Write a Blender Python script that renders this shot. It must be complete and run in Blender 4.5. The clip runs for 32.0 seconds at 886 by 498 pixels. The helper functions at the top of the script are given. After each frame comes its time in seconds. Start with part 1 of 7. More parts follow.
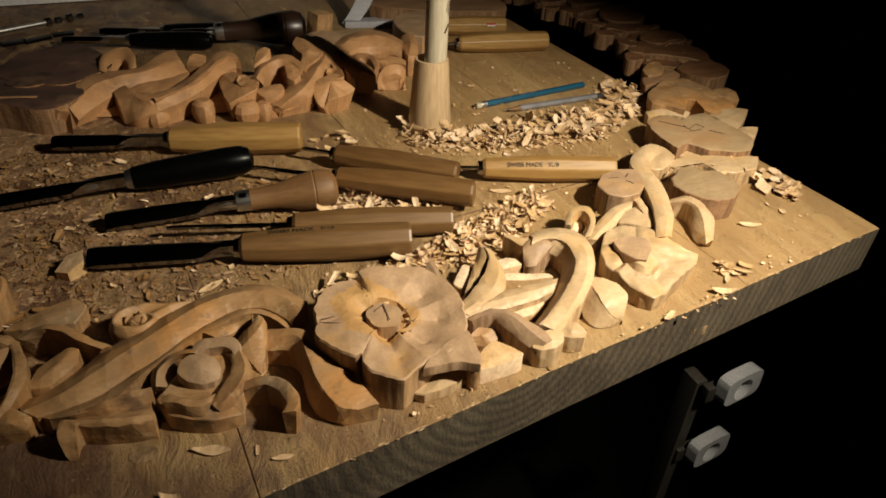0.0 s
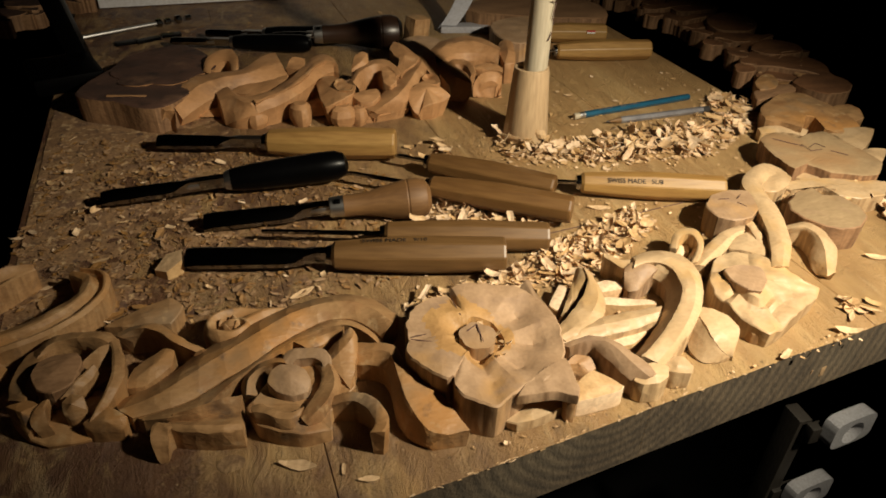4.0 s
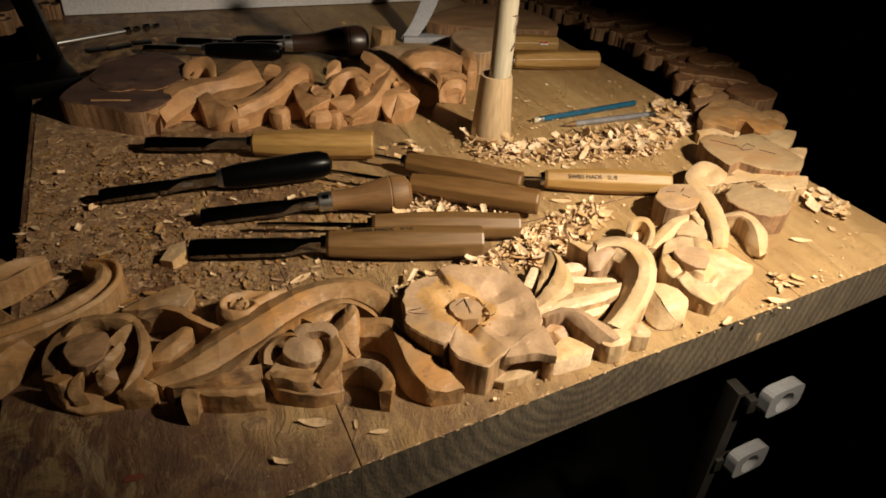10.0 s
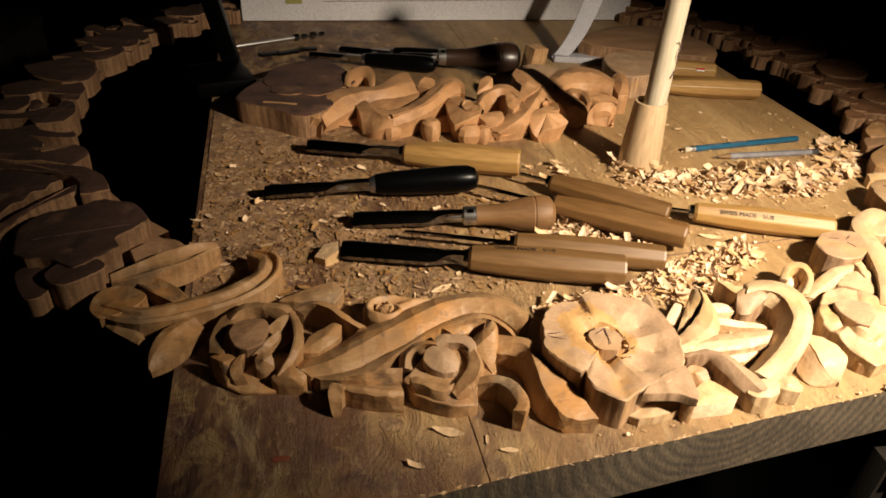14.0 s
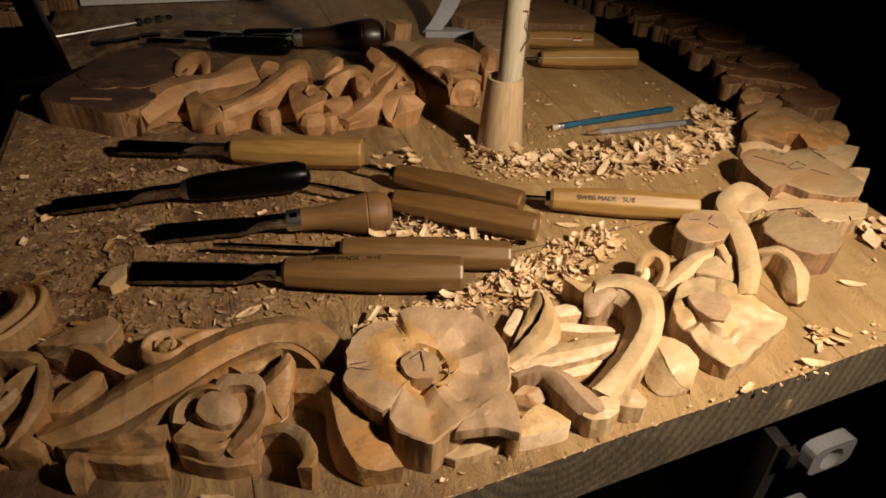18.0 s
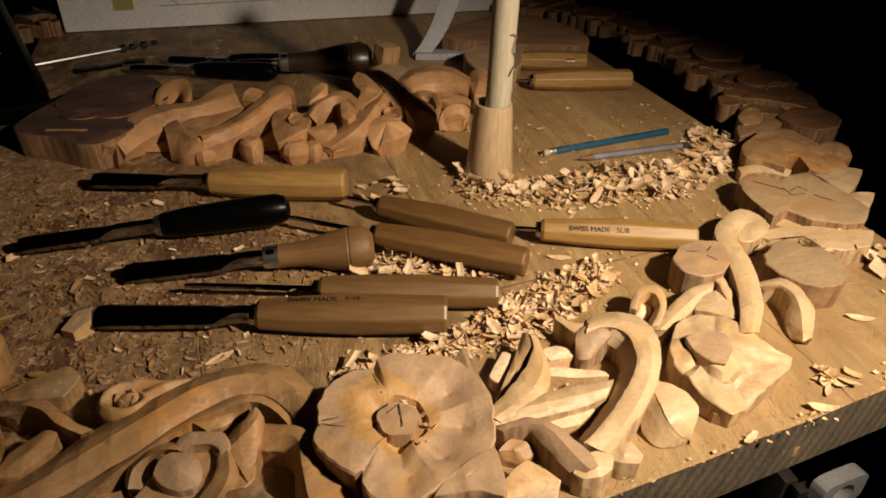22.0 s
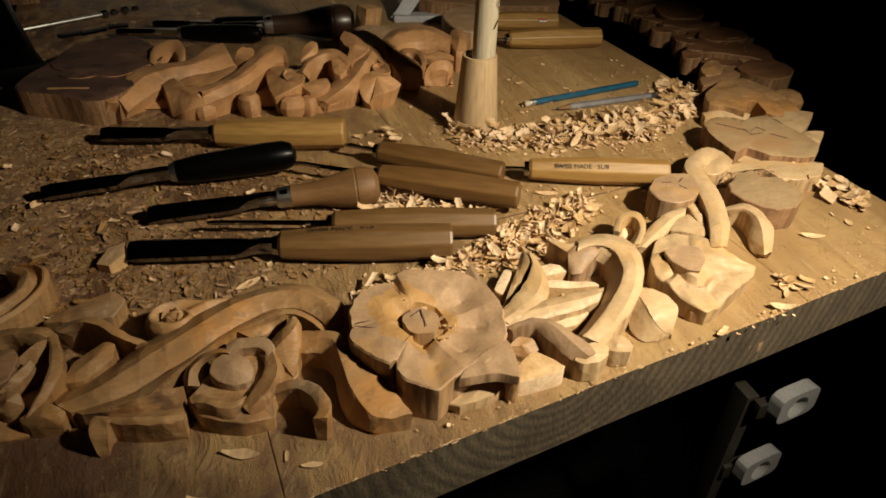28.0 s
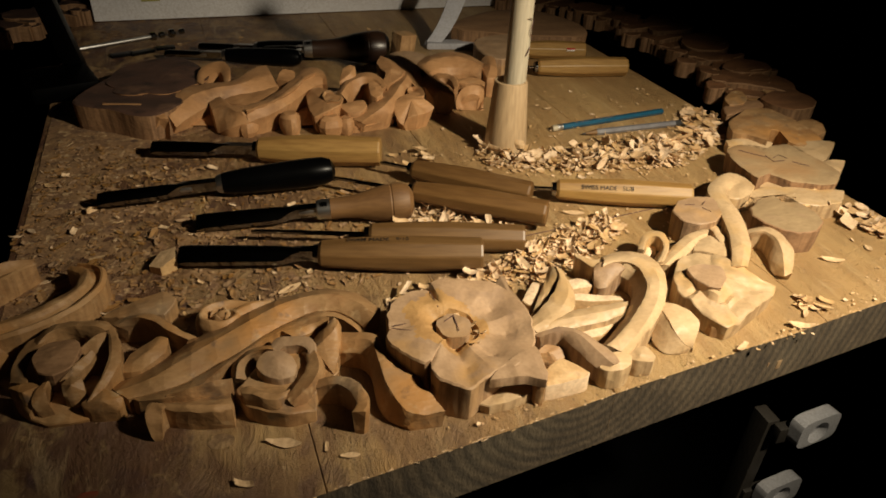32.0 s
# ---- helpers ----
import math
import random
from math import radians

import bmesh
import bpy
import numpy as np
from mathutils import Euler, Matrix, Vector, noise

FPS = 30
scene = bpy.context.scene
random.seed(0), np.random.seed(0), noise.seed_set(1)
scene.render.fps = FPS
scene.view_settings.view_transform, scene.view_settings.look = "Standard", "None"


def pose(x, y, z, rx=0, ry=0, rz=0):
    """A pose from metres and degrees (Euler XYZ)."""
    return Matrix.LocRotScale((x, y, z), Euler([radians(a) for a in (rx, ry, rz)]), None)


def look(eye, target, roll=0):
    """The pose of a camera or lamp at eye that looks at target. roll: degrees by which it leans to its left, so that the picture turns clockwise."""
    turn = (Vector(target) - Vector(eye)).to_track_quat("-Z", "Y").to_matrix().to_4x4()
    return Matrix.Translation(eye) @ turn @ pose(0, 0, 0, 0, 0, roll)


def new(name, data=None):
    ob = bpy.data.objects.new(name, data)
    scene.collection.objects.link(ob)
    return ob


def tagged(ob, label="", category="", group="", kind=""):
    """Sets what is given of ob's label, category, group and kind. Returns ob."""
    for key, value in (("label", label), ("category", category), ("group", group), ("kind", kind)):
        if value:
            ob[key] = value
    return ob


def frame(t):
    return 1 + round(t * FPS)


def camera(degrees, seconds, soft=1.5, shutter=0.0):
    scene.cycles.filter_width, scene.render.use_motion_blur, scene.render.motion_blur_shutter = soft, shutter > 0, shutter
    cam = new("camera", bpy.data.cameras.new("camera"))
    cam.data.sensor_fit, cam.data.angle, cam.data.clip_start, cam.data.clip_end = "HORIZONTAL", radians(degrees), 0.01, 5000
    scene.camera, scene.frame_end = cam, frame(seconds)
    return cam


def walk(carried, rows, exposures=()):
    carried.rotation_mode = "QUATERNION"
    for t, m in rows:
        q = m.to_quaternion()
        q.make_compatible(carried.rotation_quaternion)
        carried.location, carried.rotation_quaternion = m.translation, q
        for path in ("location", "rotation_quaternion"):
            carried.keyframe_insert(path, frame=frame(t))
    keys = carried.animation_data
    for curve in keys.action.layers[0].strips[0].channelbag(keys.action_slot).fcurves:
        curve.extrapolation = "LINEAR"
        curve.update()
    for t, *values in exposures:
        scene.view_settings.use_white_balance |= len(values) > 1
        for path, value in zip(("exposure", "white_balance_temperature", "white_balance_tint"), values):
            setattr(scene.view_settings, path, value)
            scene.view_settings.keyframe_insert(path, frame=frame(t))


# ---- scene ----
cam = camera(66.80, 32.0, soft=1.75)
PATH = [
    (0.0, 0.0489, -0.2716, 0.3008, 55.618, -2.688, -21.752),
    (0.5, 0.0564, -0.2676, 0.3013, 55.426, -2.506, -20.144),
    (1.0, 0.0672, -0.2576, 0.2999, 55.216, -1.713, -18.437),
    (1.5, 0.0890, -0.2370, 0.2989, 54.967, -0.527, -16.751),
    (2.0, 0.0974, -0.2130, 0.2908, 55.413, -0.944, -14.913),
    (2.5, 0.0934, -0.2373, 0.3004, 55.371, 0.480, -15.054),
    (3.0, 0.0532, -0.2551, 0.3041, 55.347, -0.674, -15.654),
    (3.5, 0.0344, -0.2595, 0.3009, 55.869, -1.678, -14.938),
    (5.5, 0.0863, -0.1883, 0.2945, 54.077, -0.344, -14.005),
    (6.0, 0.0706, -0.2229, 0.3019, 54.090, -0.354, -17.337),
    (6.5, 0.0680, -0.2528, 0.3088, 54.628, -0.781, -19.747),
    (7.0, 0.0504, -0.2652, 0.3132, 55.345, -2.349, -21.535),
    (7.5, 0.0409, -0.2763, 0.3099, 55.736, -2.706, -22.200),
    (8.0, 0.0310, -0.2895, 0.3157, 55.928, -2.743, -22.361),
    (8.5, 0.0165, -0.2927, 0.3172, 56.260, -2.541, -22.478),
    (9.0, 0.0078, -0.2936, 0.3144, 56.577, -2.838, -21.926),
    (9.5, 0.0025, -0.2938, 0.3138, 56.754, -3.191, -20.517),
    (10.0, -0.0015, -0.2917, 0.3125, 56.607, -3.308, -19.083),
    (10.5, -0.0120, -0.2910, 0.3124, 56.634, -3.977, -16.627),
    (11.0, -0.0310, -0.2854, 0.3106, 56.193, -4.910, -12.001),
    (11.5, -0.0483, -0.2775, 0.3109, 55.742, -4.644, -7.786),
    (12.0, -0.0624, -0.2722, 0.3118, 55.426, -4.270, -4.957),
    (12.5, -0.0666, -0.2754, 0.3140, 55.620, -3.534, -3.583),
    (13.0, -0.0574, -0.2809, 0.3170, 56.070, -2.836, -4.050),
    (13.5, -0.0443, -0.2866, 0.3193, 56.438, -2.989, -5.411),
    (14.0, -0.0213, -0.2900, 0.3205, 56.922, -2.710, -7.496),
    (14.5, 0.0031, -0.2861, 0.3187, 57.189, -2.114, -10.166),
    (15.0, 0.0266, -0.2812, 0.3151, 57.057, -1.777, -12.480),
    (15.5, 0.0455, -0.2780, 0.3097, 56.644, -1.996, -15.175),
    (17.5, 0.0881, -0.2116, 0.2958, 55.633, -2.819, -13.691),
    (18.0, 0.0820, -0.2346, 0.3007, 55.490, -2.205, -13.816),
    (18.5, 0.0798, -0.2485, 0.3039, 55.550, -0.909, -14.299),
    (19.0, 0.0769, -0.2573, 0.3043, 55.836, 0.261, -15.717),
    (19.5, 0.0600, -0.2652, 0.3082, 56.024, -1.033, -16.849),
    (20.0, 0.0548, -0.2668, 0.3058, 56.107, -1.638, -17.599),
    (20.5, 0.0610, -0.2607, 0.3036, 56.214, -2.512, -17.237),
    (21.0, 0.0762, -0.2488, 0.3003, 56.643, -2.618, -16.493),
    (21.5, 0.0897, -0.2224, 0.2968, 56.680, -2.243, -15.118),
    (22.0, 0.1019, -0.2086, 0.2995, 56.829, -1.539, -14.063),
    (22.5, 0.1008, -0.2172, 0.3015, 57.363, -1.333, -13.110),
    (23.0, 0.0923, -0.2427, 0.2956, 57.355, -0.148, -13.543),
    (23.5, 0.0783, -0.2642, 0.2853, 54.756, -0.358, -15.155),
    (24.0, 0.0704, -0.2718, 0.2924, 53.705, -0.938, -16.485),
    (24.5, 0.0779, -0.2575, 0.2860, 53.939, -2.468, -16.142),
    (25.0, 0.0970, -0.2354, 0.2888, 54.119, -2.448, -12.721),
    (25.5, 0.1133, -0.2317, 0.2819, 54.077, -1.108, -10.021),
    (27.5, 0.0566, -0.2588, 0.2904, 54.124, -1.511, -16.899),
    (28.0, 0.0570, -0.2574, 0.2970, 55.023, -1.958, -17.626),
    (28.5, 0.0531, -0.2616, 0.2993, 55.776, -2.580, -17.214),
    (29.0, 0.0455, -0.2690, 0.3018, 56.146, -3.021, -16.601),
    (29.5, 0.0433, -0.2716, 0.3030, 56.533, -2.934, -16.536),
    (30.0, 0.0301, -0.2688, 0.2980, 56.499, -3.342, -14.927),
    (30.5, 0.0251, -0.2770, 0.3012, 56.418, -2.596, -13.771),
    (31.0, 0.0306, -0.2846, 0.3039, 56.519, -1.942, -14.647),
    (31.5, 0.0323, -0.2836, 0.3037, 56.973, -2.396, -15.086),
    (32.0, 0.0402, -0.2805, 0.3019, 57.189, -2.309, -15.381),
]
walk(cam, [(t, pose(*row)) for t, *row in PATH], exposures=[(0.0, -0.33, 5960, 9), (1.0, -0.32, 5960, 9), (3.0, -0.31, 6000, 10), (6.0, -0.3, 6290, 9), (7.0, -0.12, 6290, 11), (8.0, -0.42, 6250, 13), (9.0, -0.28, 6250, 14), (10.0, -0.07, 6160, 13), (11.0, -0.42, 6370, 15), (12.0, 0.2, 6190, 16), (13.0, 0.17, 6160, 17), (14.0, 0.45, 6220, 17), (15.0, 0.0, 6300, 14), (18.0, -0.46, 6350, 16), (19.0, -0.47, 6330, 15), (22.0, -0.42, 6380, 17), (24.0, -0.55, 6330, 10), (25.0, -0.45, 6380, 9), (28.0, -0.46, 6260, 9), (30.0, -0.52, 6330, 9), (31.0, -0.46, 6220, 9), (32.0, -0.45, 6290, 10)])

# ---- light ----
world = bpy.data.worlds.new("dark_workshop")
scene.world = world
world.use_nodes = True
world.node_tree.nodes["Background"].inputs[0].default_value = (0.75, 0.8, 1.0, 1)
world.node_tree.nodes["Background"].inputs[1].default_value = 0.001

LAMP = Vector((0.55, -0.27, 0.50))
bulb = bpy.data.lights.new("work_lamp", "SPOT")
bulb.energy, bulb.color, bulb.shadow_soft_size = 54.5, (1.0, 0.85, 0.60), 0.02
bulb.spot_size, bulb.spot_blend = radians(75), 1.0
lamp_ob = new("work_lamp", bulb)
lamp_ob.matrix_world = look(LAMP, (0.318, 0.170, 0.0))


# ---- materials ----
def mat(name, base, dark, scale=60.0, stretch=(1, 1, 1), rough=0.6, bump=0.15, metal=0.0, mix=(0.35, 0.7), fleck=(), detail=400.0, chisel=0.0, grit=0.45, pieces=False, sawn=0.0):
    """Two-scale procedural surface: long grain or blotches, and fine grain, with relief."""
    m = bpy.data.materials.new(name)
    m.use_nodes = True
    n, l = m.node_tree.nodes, m.node_tree.links
    b = n["Principled BSDF"]
    b.inputs["Roughness"].default_value, b.inputs["Metallic"].default_value = rough, metal
    tc, mp = n.new("ShaderNodeTexCoord"), n.new("ShaderNodeMapping")
    mp.inputs["Scale"].default_value = stretch
    l.new(tc.outputs["Object"], mp.inputs["Vector"])
    big, fine = n.new("ShaderNodeTexNoise"), n.new("ShaderNodeTexNoise")
    big.inputs["Scale"].default_value, big.inputs["Detail"].default_value = scale, 5
    fine.inputs["Scale"].default_value, fine.inputs["Detail"].default_value = detail, 3
    l.new(mp.outputs[0], big.inputs["Vector"])
    l.new(mp.outputs[0], fine.inputs["Vector"])
    ramp = n.new("ShaderNodeValToRGB")
    ramp.color_ramp.elements[0].position, ramp.color_ramp.elements[1].position = mix
    ramp.color_ramp.elements[0].color, ramp.color_ramp.elements[1].color = (*dark, 1), (*base, 1)
    l.new(big.outputs["Fac"], ramp.inputs["Fac"])
    tone = n.new("ShaderNodeMix")
    tone.data_type, tone.blend_type = "RGBA", "MULTIPLY"
    tone.inputs["Factor"].default_value = grit
    l.new(ramp.outputs[0], tone.inputs[6])
    r2 = n.new("ShaderNodeValToRGB")
    r2.color_ramp.elements[0].position, r2.color_ramp.elements[1].position = 0.3, 0.62
    r2.color_ramp.elements[0].color = (0.55, 0.5, 0.45, 1)
    l.new(fine.outputs["Fac"], r2.inputs["Fac"])
    l.new(r2.outputs[0], tone.inputs[7])
    last = tone.outputs[2]
    info = n.new("ShaderNodeObjectInfo")
    hsv = n.new("ShaderNodeHueSaturation")
    rng = n.new("ShaderNodeMapRange")
    rng.inputs[3].default_value, rng.inputs[4].default_value = 0.88, 1.1
    l.new(info.outputs["Random"], rng.inputs[0])
    l.new(rng.outputs[0], hsv.inputs["Value"])
    l.new(last, hsv.inputs["Color"])
    last = hsv.outputs[0]
    if pieces:
        geo, spread, each = n.new("ShaderNodeNewGeometry"), n.new("ShaderNodeMapRange"), n.new("ShaderNodeHueSaturation")
        spread.inputs[3].default_value, spread.inputs[4].default_value = 0.74, 1.12
        l.new(geo.outputs["Random Per Island"], spread.inputs[0])
        l.new(spread.outputs[0], each.inputs["Value"])
        turn = n.new("ShaderNodeMapRange")
        turn.inputs[3].default_value, turn.inputs[4].default_value = 1.25, 0.85
        l.new(geo.outputs["Random Per Island"], turn.inputs[0])
        l.new(turn.outputs[0], each.inputs["Saturation"])
        l.new(last, each.inputs["Color"])
        last = each.outputs[0]
    for tint, size, edge in fleck:
        v = n.new("ShaderNodeTexNoise")
        v.inputs["Scale"].default_value, v.inputs["Detail"].default_value = size, 6
        l.new(tc.outputs["Object"], v.inputs["Vector"])
        fr = n.new("ShaderNodeValToRGB")
        fr.color_ramp.elements[0].position, fr.color_ramp.elements[1].position = edge
        l.new(v.outputs["Fac"], fr.inputs["Fac"])
        fm = n.new("ShaderNodeMix")
        fm.data_type = "RGBA"
        l.new(fr.outputs[0], fm.inputs["Factor"])
        l.new(last, fm.inputs[6])
        fm.inputs[7].default_value = (*tint, 1)
        last = fm.outputs[2]
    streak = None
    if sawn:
        # steep faces, sawn or carved: saw-fibre streaks, with side shade put into their tone
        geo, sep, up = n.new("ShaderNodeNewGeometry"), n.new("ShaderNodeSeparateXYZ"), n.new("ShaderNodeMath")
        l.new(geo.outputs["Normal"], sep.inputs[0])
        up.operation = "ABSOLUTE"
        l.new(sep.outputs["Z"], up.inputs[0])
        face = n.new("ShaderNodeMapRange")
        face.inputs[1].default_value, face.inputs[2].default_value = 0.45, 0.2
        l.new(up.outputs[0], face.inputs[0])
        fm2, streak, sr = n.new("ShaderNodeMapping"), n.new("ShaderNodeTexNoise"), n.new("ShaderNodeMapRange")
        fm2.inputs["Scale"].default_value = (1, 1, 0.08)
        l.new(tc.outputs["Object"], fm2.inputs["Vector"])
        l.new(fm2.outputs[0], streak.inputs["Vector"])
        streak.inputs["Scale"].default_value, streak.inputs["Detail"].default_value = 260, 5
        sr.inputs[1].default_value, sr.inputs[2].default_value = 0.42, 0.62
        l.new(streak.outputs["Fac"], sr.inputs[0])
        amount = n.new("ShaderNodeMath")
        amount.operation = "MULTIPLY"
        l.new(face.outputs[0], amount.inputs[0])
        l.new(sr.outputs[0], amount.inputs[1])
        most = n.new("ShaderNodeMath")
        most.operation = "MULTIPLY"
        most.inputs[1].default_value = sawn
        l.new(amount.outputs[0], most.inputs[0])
        side_dark = n.new("ShaderNodeMix")
        side_dark.data_type = "RGBA"
        l.new(most.outputs[0], side_dark.inputs["Factor"])
        l.new(last, side_dark.inputs[6])
        side_dark.inputs[7].default_value = (dark[0] * 0.45, dark[1] * 0.40, dark[2] * 0.35, 1)
        last = side_dark.outputs[2]
    l.new(last, b.inputs["Base Color"])
    bp = n.new("ShaderNodeBump")
    bp.inputs["Strength"].default_value, bp.inputs["Distance"].default_value = bump, 0.001
    add = n.new("ShaderNodeMath")
    l.new(big.outputs["Fac"], add.inputs[0])
    l.new(fine.outputs["Fac"], add.inputs[1])
    l.new(add.outputs[0], bp.inputs["Height"])
    if chisel:
        cell = n.new("ShaderNodeTexVoronoi")
        cell.inputs["Scale"].default_value = 75
        warp = n.new("ShaderNodeMapping")
        warp.inputs["Scale"].default_value = (1, 0.6, 0.8)
        l.new(tc.outputs["Object"], warp.inputs["Vector"])
        l.new(warp.outputs[0], cell.inputs["Vector"])
        cut = n.new("ShaderNodeBump")
        cut.inputs["Strength"].default_value, cut.inputs["Distance"].default_value = chisel, 0.004
        l.new(cell.outputs["Distance"], cut.inputs["Height"])
        l.new(cut.outputs[0], bp.inputs["Normal"])
    l.new(bp.outputs[0], b.inputs["Normal"])
    return m


def board_material():
    """Old softwood planks along y: wandering grain, blotched stains, pale scuffs, dirt in the pores; towards low x the
    blotches also carry shade.
    """
    m = bpy.data.materials.new("worn_board_wood")
    m.use_nodes = True
    n, l = m.node_tree.nodes, m.node_tree.links
    b = n["Principled BSDF"]
    b.inputs["Roughness"].default_value = 0.5
    tc, info = n.new("ShaderNodeTexCoord"), n.new("ShaderNodeObjectInfo")

    def layer(scale, stretch, detail, lo, hi, turn=0.0, wobble=0.0, roughness=0.55):
        mp, tx, rg = n.new("ShaderNodeMapping"), n.new("ShaderNodeTexNoise"), n.new("ShaderNodeMapRange")
        mp.inputs["Scale"].default_value, mp.inputs["Rotation"].default_value = stretch, (0, 0, radians(turn))
        tx.inputs["Scale"].default_value, tx.inputs["Detail"].default_value = scale, detail
        tx.inputs["Distortion"].default_value, tx.inputs["Roughness"].default_value = wobble, roughness
        rg.inputs[1].default_value, rg.inputs[2].default_value = lo, hi
        l.new(tc.outputs["Object"], mp.inputs["Vector"])
        l.new(mp.outputs[0], tx.inputs["Vector"])
        l.new(tx.outputs["Fac"], rg.inputs[0])
        return rg.outputs[0]

    def blend(fac, under, colour, most=1.0):
        mx, sc = n.new("ShaderNodeMix"), n.new("ShaderNodeMath")
        mx.data_type, sc.operation = "RGBA", "MULTIPLY"
        sc.inputs[1].default_value = most
        l.new(fac, sc.inputs[0])
        l.new(sc.outputs[0], mx.inputs["Factor"])
        if isinstance(under, tuple):
            mx.inputs[6].default_value = (*under, 1)
        else:
            l.new(under, mx.inputs[6])
        mx.inputs[7].default_value = (*colour, 1)
        return mx.outputs[2]

    def times(p, q):
        x = n.new("ShaderNodeMath")
        x.operation = "MULTIPLY"
        l.new(p, x.inputs[0])
        l.new(q, x.inputs[1])
        return x.outputs[0]

    grain = layer(230, (1, 0.045, 1), 4, 0.38, 0.66, 0, 0.35)
    broad = layer(34, (1, 0.10, 1), 3, 0.40, 0.62, 0, 0.8)
    c = blend(broad, (0.455, 0.300, 0.132), (0.385, 0.238, 0.100))
    c = blend(grain, c, (0.235, 0.130, 0.052), 0.22)
    c = blend(layer(9, (1, 0.6, 1), 6, 0.44, 0.62, 20, 0.5), c, (0.31, 0.180, 0.072), 0.6)
    c = blend(layer(70, (1, 0.12, 1), 6, 0.56, 0.66, 38, 0.4, 0.65), c, (0.53, 0.375, 0.19), 0.5)
    # real stains, deepened towards low x to put that side's dimmer light in too
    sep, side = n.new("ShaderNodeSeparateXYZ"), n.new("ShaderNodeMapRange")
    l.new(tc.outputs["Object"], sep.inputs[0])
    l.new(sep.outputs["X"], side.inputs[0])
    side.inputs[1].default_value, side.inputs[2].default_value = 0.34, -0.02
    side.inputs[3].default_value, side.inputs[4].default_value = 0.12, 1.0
    low_x_weight = side.outputs[0]
    c = blend(times(layer(13, (1, 0.55, 1), 8, 0.46, 0.60, 12, 0.6, 0.62), low_x_weight), c, (0.150, 0.086, 0.048), 0.65)
    c = blend(times(layer(30, (1, 0.4, 1), 8, 0.53, 0.64, -20, 1.2, 0.65), low_x_weight), c, (0.062, 0.037, 0.030), 0.70)
    low_x_weight_steep = n.new("ShaderNodeMapRange")
    l.new(sep.outputs["X"], low_x_weight_steep.inputs[0])
    low_x_weight_steep.inputs[1].default_value, low_x_weight_steep.inputs[2].default_value = 0.24, -0.05
    low_x_weight_steep = low_x_weight_steep.outputs[0]
    c = blend(times(layer(17, (1, 0.7, 1), 8, 0.36, 0.56, -15, 0.9, 0.62), low_x_weight_steep), c, (0.120, 0.056, 0.030), 0.92)
    c = blend(times(layer(26, (1, 0.8, 1), 7, 0.52, 0.64, 30, 1.4, 0.62), low_x_weight_steep), c, (0.070, 0.030, 0.026), 0.85)
    c = blend(times(layer(33, (1, 0.7, 1), 8, 0.57, 0.66, 55, 1.6, 0.68), low_x_weight_steep), c, (0.40, 0.27, 0.12), 0.65)
    c = blend(times(layer(46, (1, 0.25, 1), 7, 0.57, 0.66, 35, 1.0, 0.7), low_x_weight), c, (0.44, 0.31, 0.165), 0.55)
    c = blend(layer(320, (1, 0.5, 1), 3, 0.64, 0.72), c, (0.055, 0.033, 0.020), 0.7)
    c = blend(layer(240, (1, 0.7, 1), 3, 0.66, 0.74, 50), c, (0.50, 0.35, 0.19), 0.6)
    hsv, rng = n.new("ShaderNodeHueSaturation"), n.new("ShaderNodeMapRange")
    rng.inputs[3].default_value, rng.inputs[4].default_value = 0.90, 1.08
    l.new(info.outputs["Random"], rng.inputs[0])
    l.new(rng.outputs[0], hsv.inputs["Value"])
    l.new(c, hsv.inputs["Color"])
    l.new(hsv.outputs[0], b.inputs["Base Color"])
    for k, (h, power, dist) in enumerate(((grain, 0.35, 0.0006), (layer(45, (1, 0.5, 1), 10, 0.2, 0.8, 20, 0.8, 0.75), 0.9, 0.0035))):
        bp = n.new("ShaderNodeBump")
        bp.inputs["Strength"].default_value, bp.inputs["Distance"].default_value = power, dist
        l.new(h, bp.inputs["Height"])
        if k:
            l.new(last.outputs[0], bp.inputs["Normal"])
        last = bp
    l.new(last.outputs[0], b.inputs["Normal"])
    return m


M_TAN = mat("tan_sawn_face", (0.375, 0.262, 0.140), (0.30, 0.205, 0.108), 45, (0.5, 1, 1), 0.7, 0.5, fleck=[((0.27, 0.18, 0.10), 60.0, (0.60, 0.74)), ((0.33, 0.19, 0.085), 12.0, (0.55, 0.68))], grit=0.3)
M_DARKTOP = mat("dark_sawn_face", (0.106, 0.052, 0.034), (0.058, 0.029, 0.020), 35, (0.4, 1, 1), 0.8, 0.6, fleck=[((0.16, 0.085, 0.050), 28.0, (0.60, 0.72)), ((0.035, 0.018, 0.013), 45.0, (0.58, 0.70))])
GRAIN_X = (0.12, 1, 1)
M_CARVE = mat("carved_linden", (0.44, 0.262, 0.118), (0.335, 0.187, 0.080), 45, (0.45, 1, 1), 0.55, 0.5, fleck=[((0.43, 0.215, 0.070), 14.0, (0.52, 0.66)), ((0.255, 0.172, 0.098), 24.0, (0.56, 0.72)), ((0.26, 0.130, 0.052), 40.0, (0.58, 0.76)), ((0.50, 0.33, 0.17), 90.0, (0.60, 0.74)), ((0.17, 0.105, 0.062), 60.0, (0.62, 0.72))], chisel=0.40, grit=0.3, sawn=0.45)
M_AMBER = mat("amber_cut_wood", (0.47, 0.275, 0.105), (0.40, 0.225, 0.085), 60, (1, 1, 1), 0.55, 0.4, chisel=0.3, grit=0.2)
